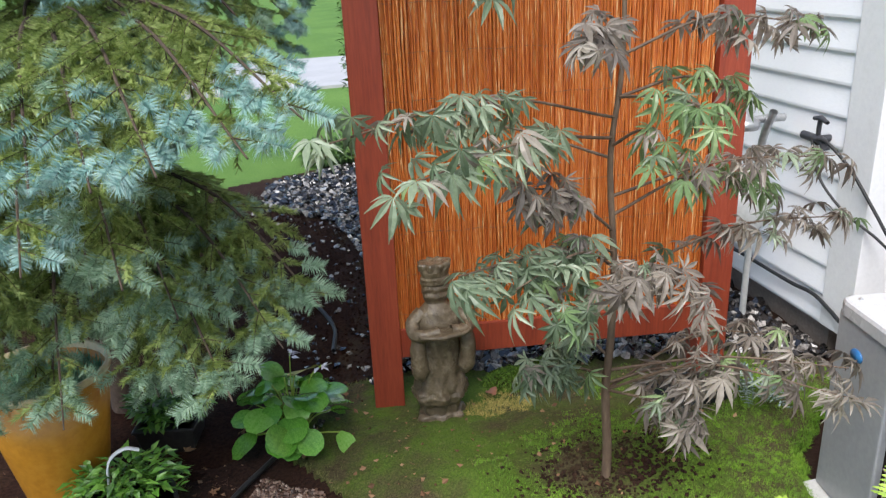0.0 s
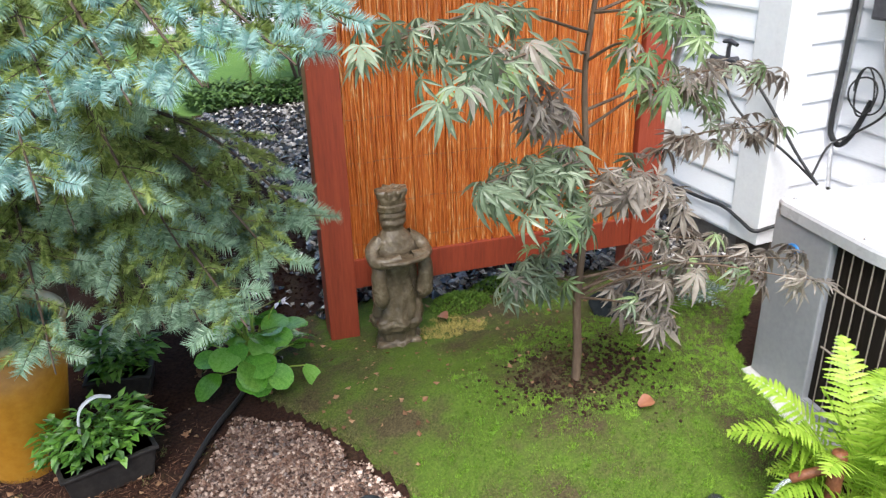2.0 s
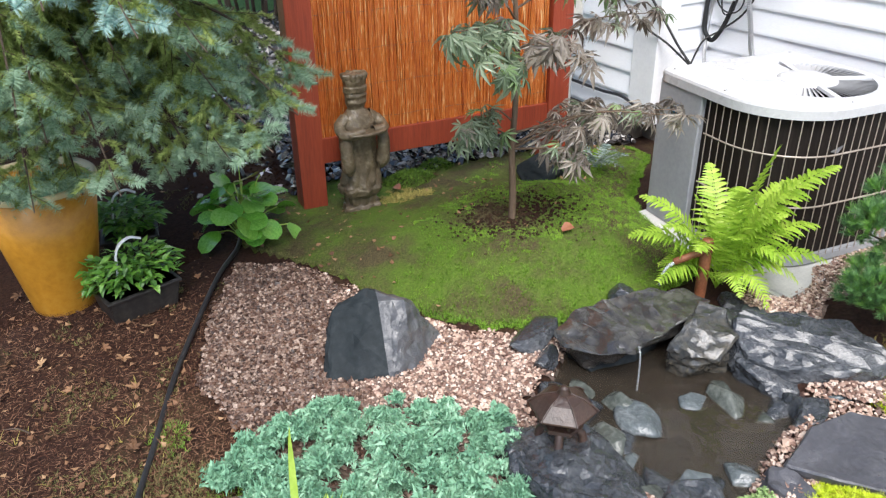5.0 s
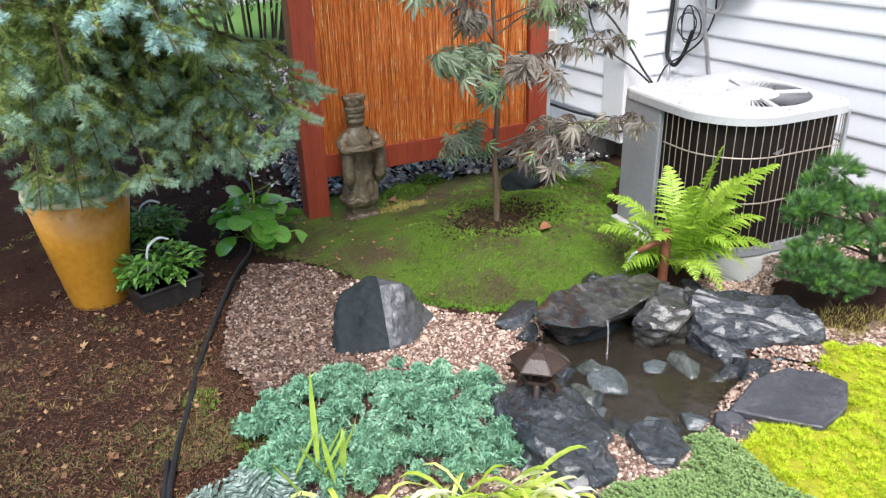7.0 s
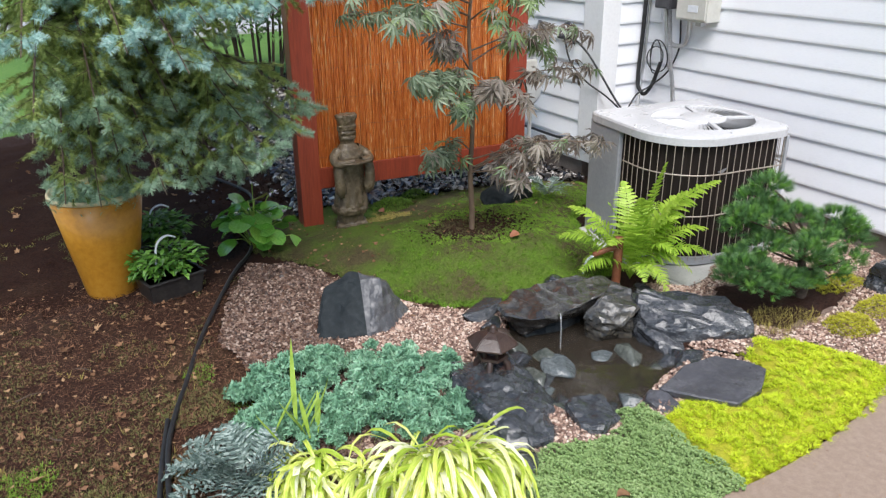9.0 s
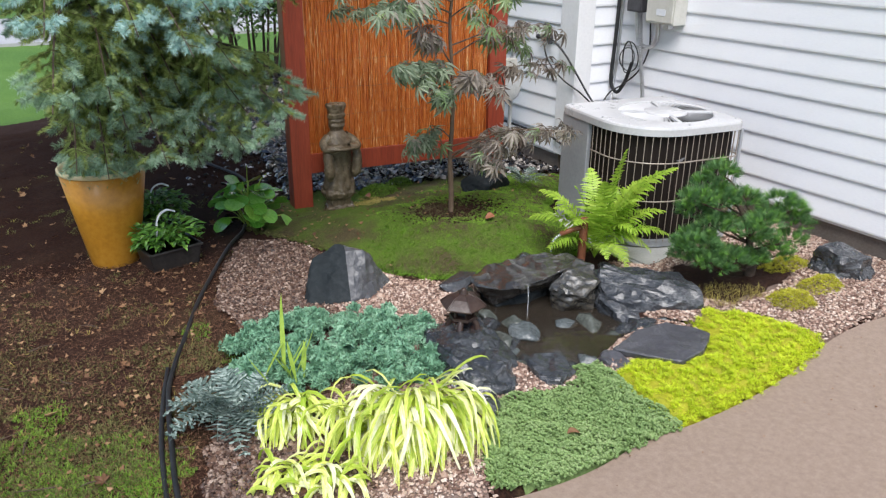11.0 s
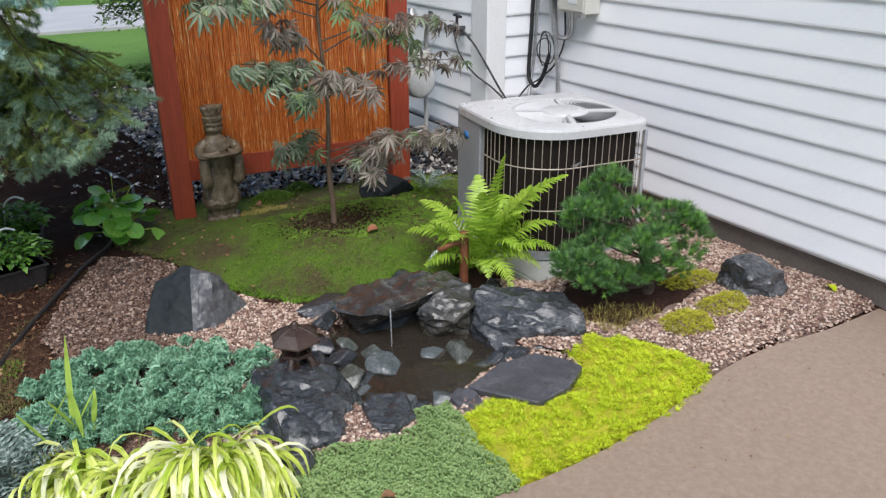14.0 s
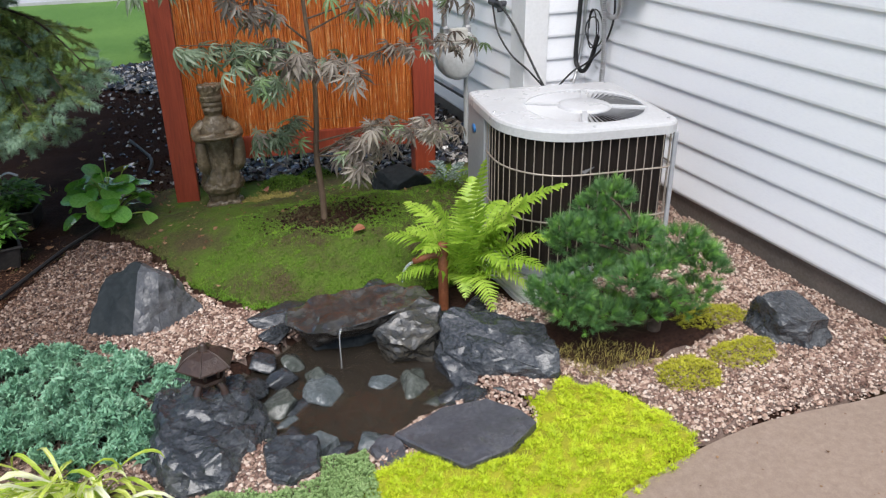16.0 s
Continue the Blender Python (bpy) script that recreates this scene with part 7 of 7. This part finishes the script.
# ---- japanese maple ----
def maple():
    ob = thing("japanese_maple", label="slender young maple with bronze and green lobed leaves", category="maple tree")
    base = np.array((0.81, 1.75, ground_z(0.81, 1.75)))
    ob.location = tuple(base)
    r = np.random.default_rng(21)
    trunk = curve_points([(0, 0, -0.06), (0.005, 0, 0.1), (-0.006, 0.0, 0.3), (0.006, 0.004, 0.45), (0.012, 0.01, 0.65), (-0.004, 0.02, 0.95), (0.02, 0.02, 1.2), (0.01, 0.02, 1.6)], 40)
    child("trunk", *tube(trunk, np.interp(np.linspace(0, 1, 40), [0, 0.06, 0.5, 1], [0.022, 0.0145, 0.01, 0.005]), 10), M["maple_bark"], ob, "thin brown maple trunk", True)
    leaves = {m: [mesh_from("leaf", *maple_leaf(7, 0.07, c, s, 0.235), M[m], False) for c, s in ((0.25, 1), (0.45, 2), (0.7, 3))] for m in ("maple_green", "maple_bronze", "maple_bright")}
    # branches: height on the trunk, the tip from the trunk's foot, leaves, tone
    list_ = [(0.68, (-0.5, -0.4, 0.92), 16, "maple_green"), (0.76, (-0.3, -0.2, 1.02), 13, "maple_bronze"), (0.66, (-0.36, -0.32, 0.84), 12, "maple_green"), (0.95, (-0.43, 0.3, 1.06), 14, "maple_green"), (1.0, (-0.6, -0.44, 1.12), 18, "maple_green"), (1.05, (-0.72, -0.4, 1.2), 14, "maple_green"),
             (0.66, (-0.14, -0.36, 0.82), 11, "maple_bronze"), (0.6, (0.1, -0.26, 0.72), 12, "maple_bronze"), (0.62, (0.72, 0.06, 0.76), 16, "maple_bronze"), (0.85, (0.64, 0.02, 0.95), 15, "maple_bronze"),
             (0.8, (0.5, 0.1, 0.88), 10, "maple_bright"), (0.34, (-0.24, 0.0, 0.46), 14, "maple_green"), (0.4, (-0.12, 0.1, 0.45), 8, "maple_green"), (0.3, (0.14, -0.2, 0.34), 14, "maple_bronze"), (0.32, (0.26, -0.1, 0.4), 12, "maple_bronze"),
             (0.3, (0.34, -0.5, 0.56), 13, "maple_bronze"), (0.3, (0.62, 0.14, 0.36), 12, "maple_bronze"), (1.1, (0.1, -0.3, 1.16), 9, "maple_bright"), (1.25, (-0.2, -0.3, 1.32), 12, "maple_bronze"), (1.2, (0.5, 0.0, 1.3), 14, "maple_bronze"),
             (1.1, (0.42, 0.1, 1.1), 9, "maple_bright"), (1.4, (-0.4, -0.2, 1.45), 12, "maple_green"), (0.98, (0.04, -0.2, 1.02), 7, "maple_bright"), (0.7, (-0.26, -0.2, 0.8), 12, "maple_bronze"), (0.62, (-0.26, -0.3, 0.72), 10, "maple_green"), (0.36, (0.5, -0.3, 0.5), 11, "maple_bronze"), (1.45, (0.1, -0.1, 1.6), 10, "maple_bronze")]
    for h, tip, n, tone in list_:
        n = int(n * 2.1)
        s = np.array([np.interp(h, trunk[:, 2], trunk[:, k]) for k in range(3)])
        tip = np.array(tip) - np.array((0, 0, base[2] * 0.5))
        mid = (s + tip) / 2 + np.array((0, 0, 0.05)) + r.normal(0, 0.015, 3)
        line = curve_points([s, mid, tip], 14)
        limb = child("branch", *tube(line, np.linspace(0.0046, 0.0016, 14), 6), M["maple_bark"], ob)
        for k in range(n):
            t = 0.35 + 0.65 * (k + r.random()) / n
            p = line[min(13, int(t * 13.9))] + r.normal(0, 0.02, 3)
            way = tip - s
            a = math.atan2(way[1], way[0]) - math.pi / 2 + r.normal(0, 0.9)
            m = tone if r.random() < 0.8 else r.choice(["maple_green", "maple_bronze", "maple_green", "maple_bronze", "maple_bright"])
            lf = new("leaf", leaves[m][r.integers(3)])
            lf.parent = limb
            sz = r.uniform(0.7, 1.15)
            off = np.array((-math.sin(a), math.cos(a), -0.15)) * 0.025
            lf.matrix_local = Matrix.LocRotScale(p + off, Euler((r.normal(-0.85, 0.4), r.normal(0, 0.35), a)), (sz, sz, sz))


maple()


# ---- far planting on the lawn side ----
def far_shrub(x, y, h, rad, seed, mat, label):
    ob = thing("shrub", label=label, category="shrub")
    ob.location = (x, y, -0.02)
    r = np.random.default_rng(seed)
    for k in range(int(5 + 9 * min(1, h))):
        a = k * 2.399
        reach = r.uniform(0.35, 1.0)
        e = (rad * reach * math.cos(a), rad * reach * math.sin(a), h * r.uniform(0.6, 0.95))
        child("stem", *tube(curve_points([(rad * 0.3 * math.cos(a), rad * 0.3 * math.sin(a), -0.05), (e[0] * 0.65 + r.normal(0, 0.04), e[1] * 0.65, e[2] * 0.5), e], 10), np.linspace(0.017, 0.005, 10), 7), M["bark"], ob, smooth=True)
    V, F = leafy(8500 if h > 1 else 1500, rad, h * 0.6, 0.065, seed)
    child("crown", V * np.array((1, 1, 1.25)) + np.array((0, 0, h * 0.1)), F, M[mat], ob, "uneven leafy crown", kind="stuff")


far_shrub(1.42, 6.6, 2.3, 0.8, 5, "shrub", "dark-stemmed leafy shrub at the lawn's edge")
far_shrub(0.5, 6.4, 0.22, 0.3, 6, "shrub", "low green shrub at the stone bed's edge")
far_shrub(0.95, 6.3, 0.2, 0.28, 7, "shrub", "low green shrub at the stone bed's edge")
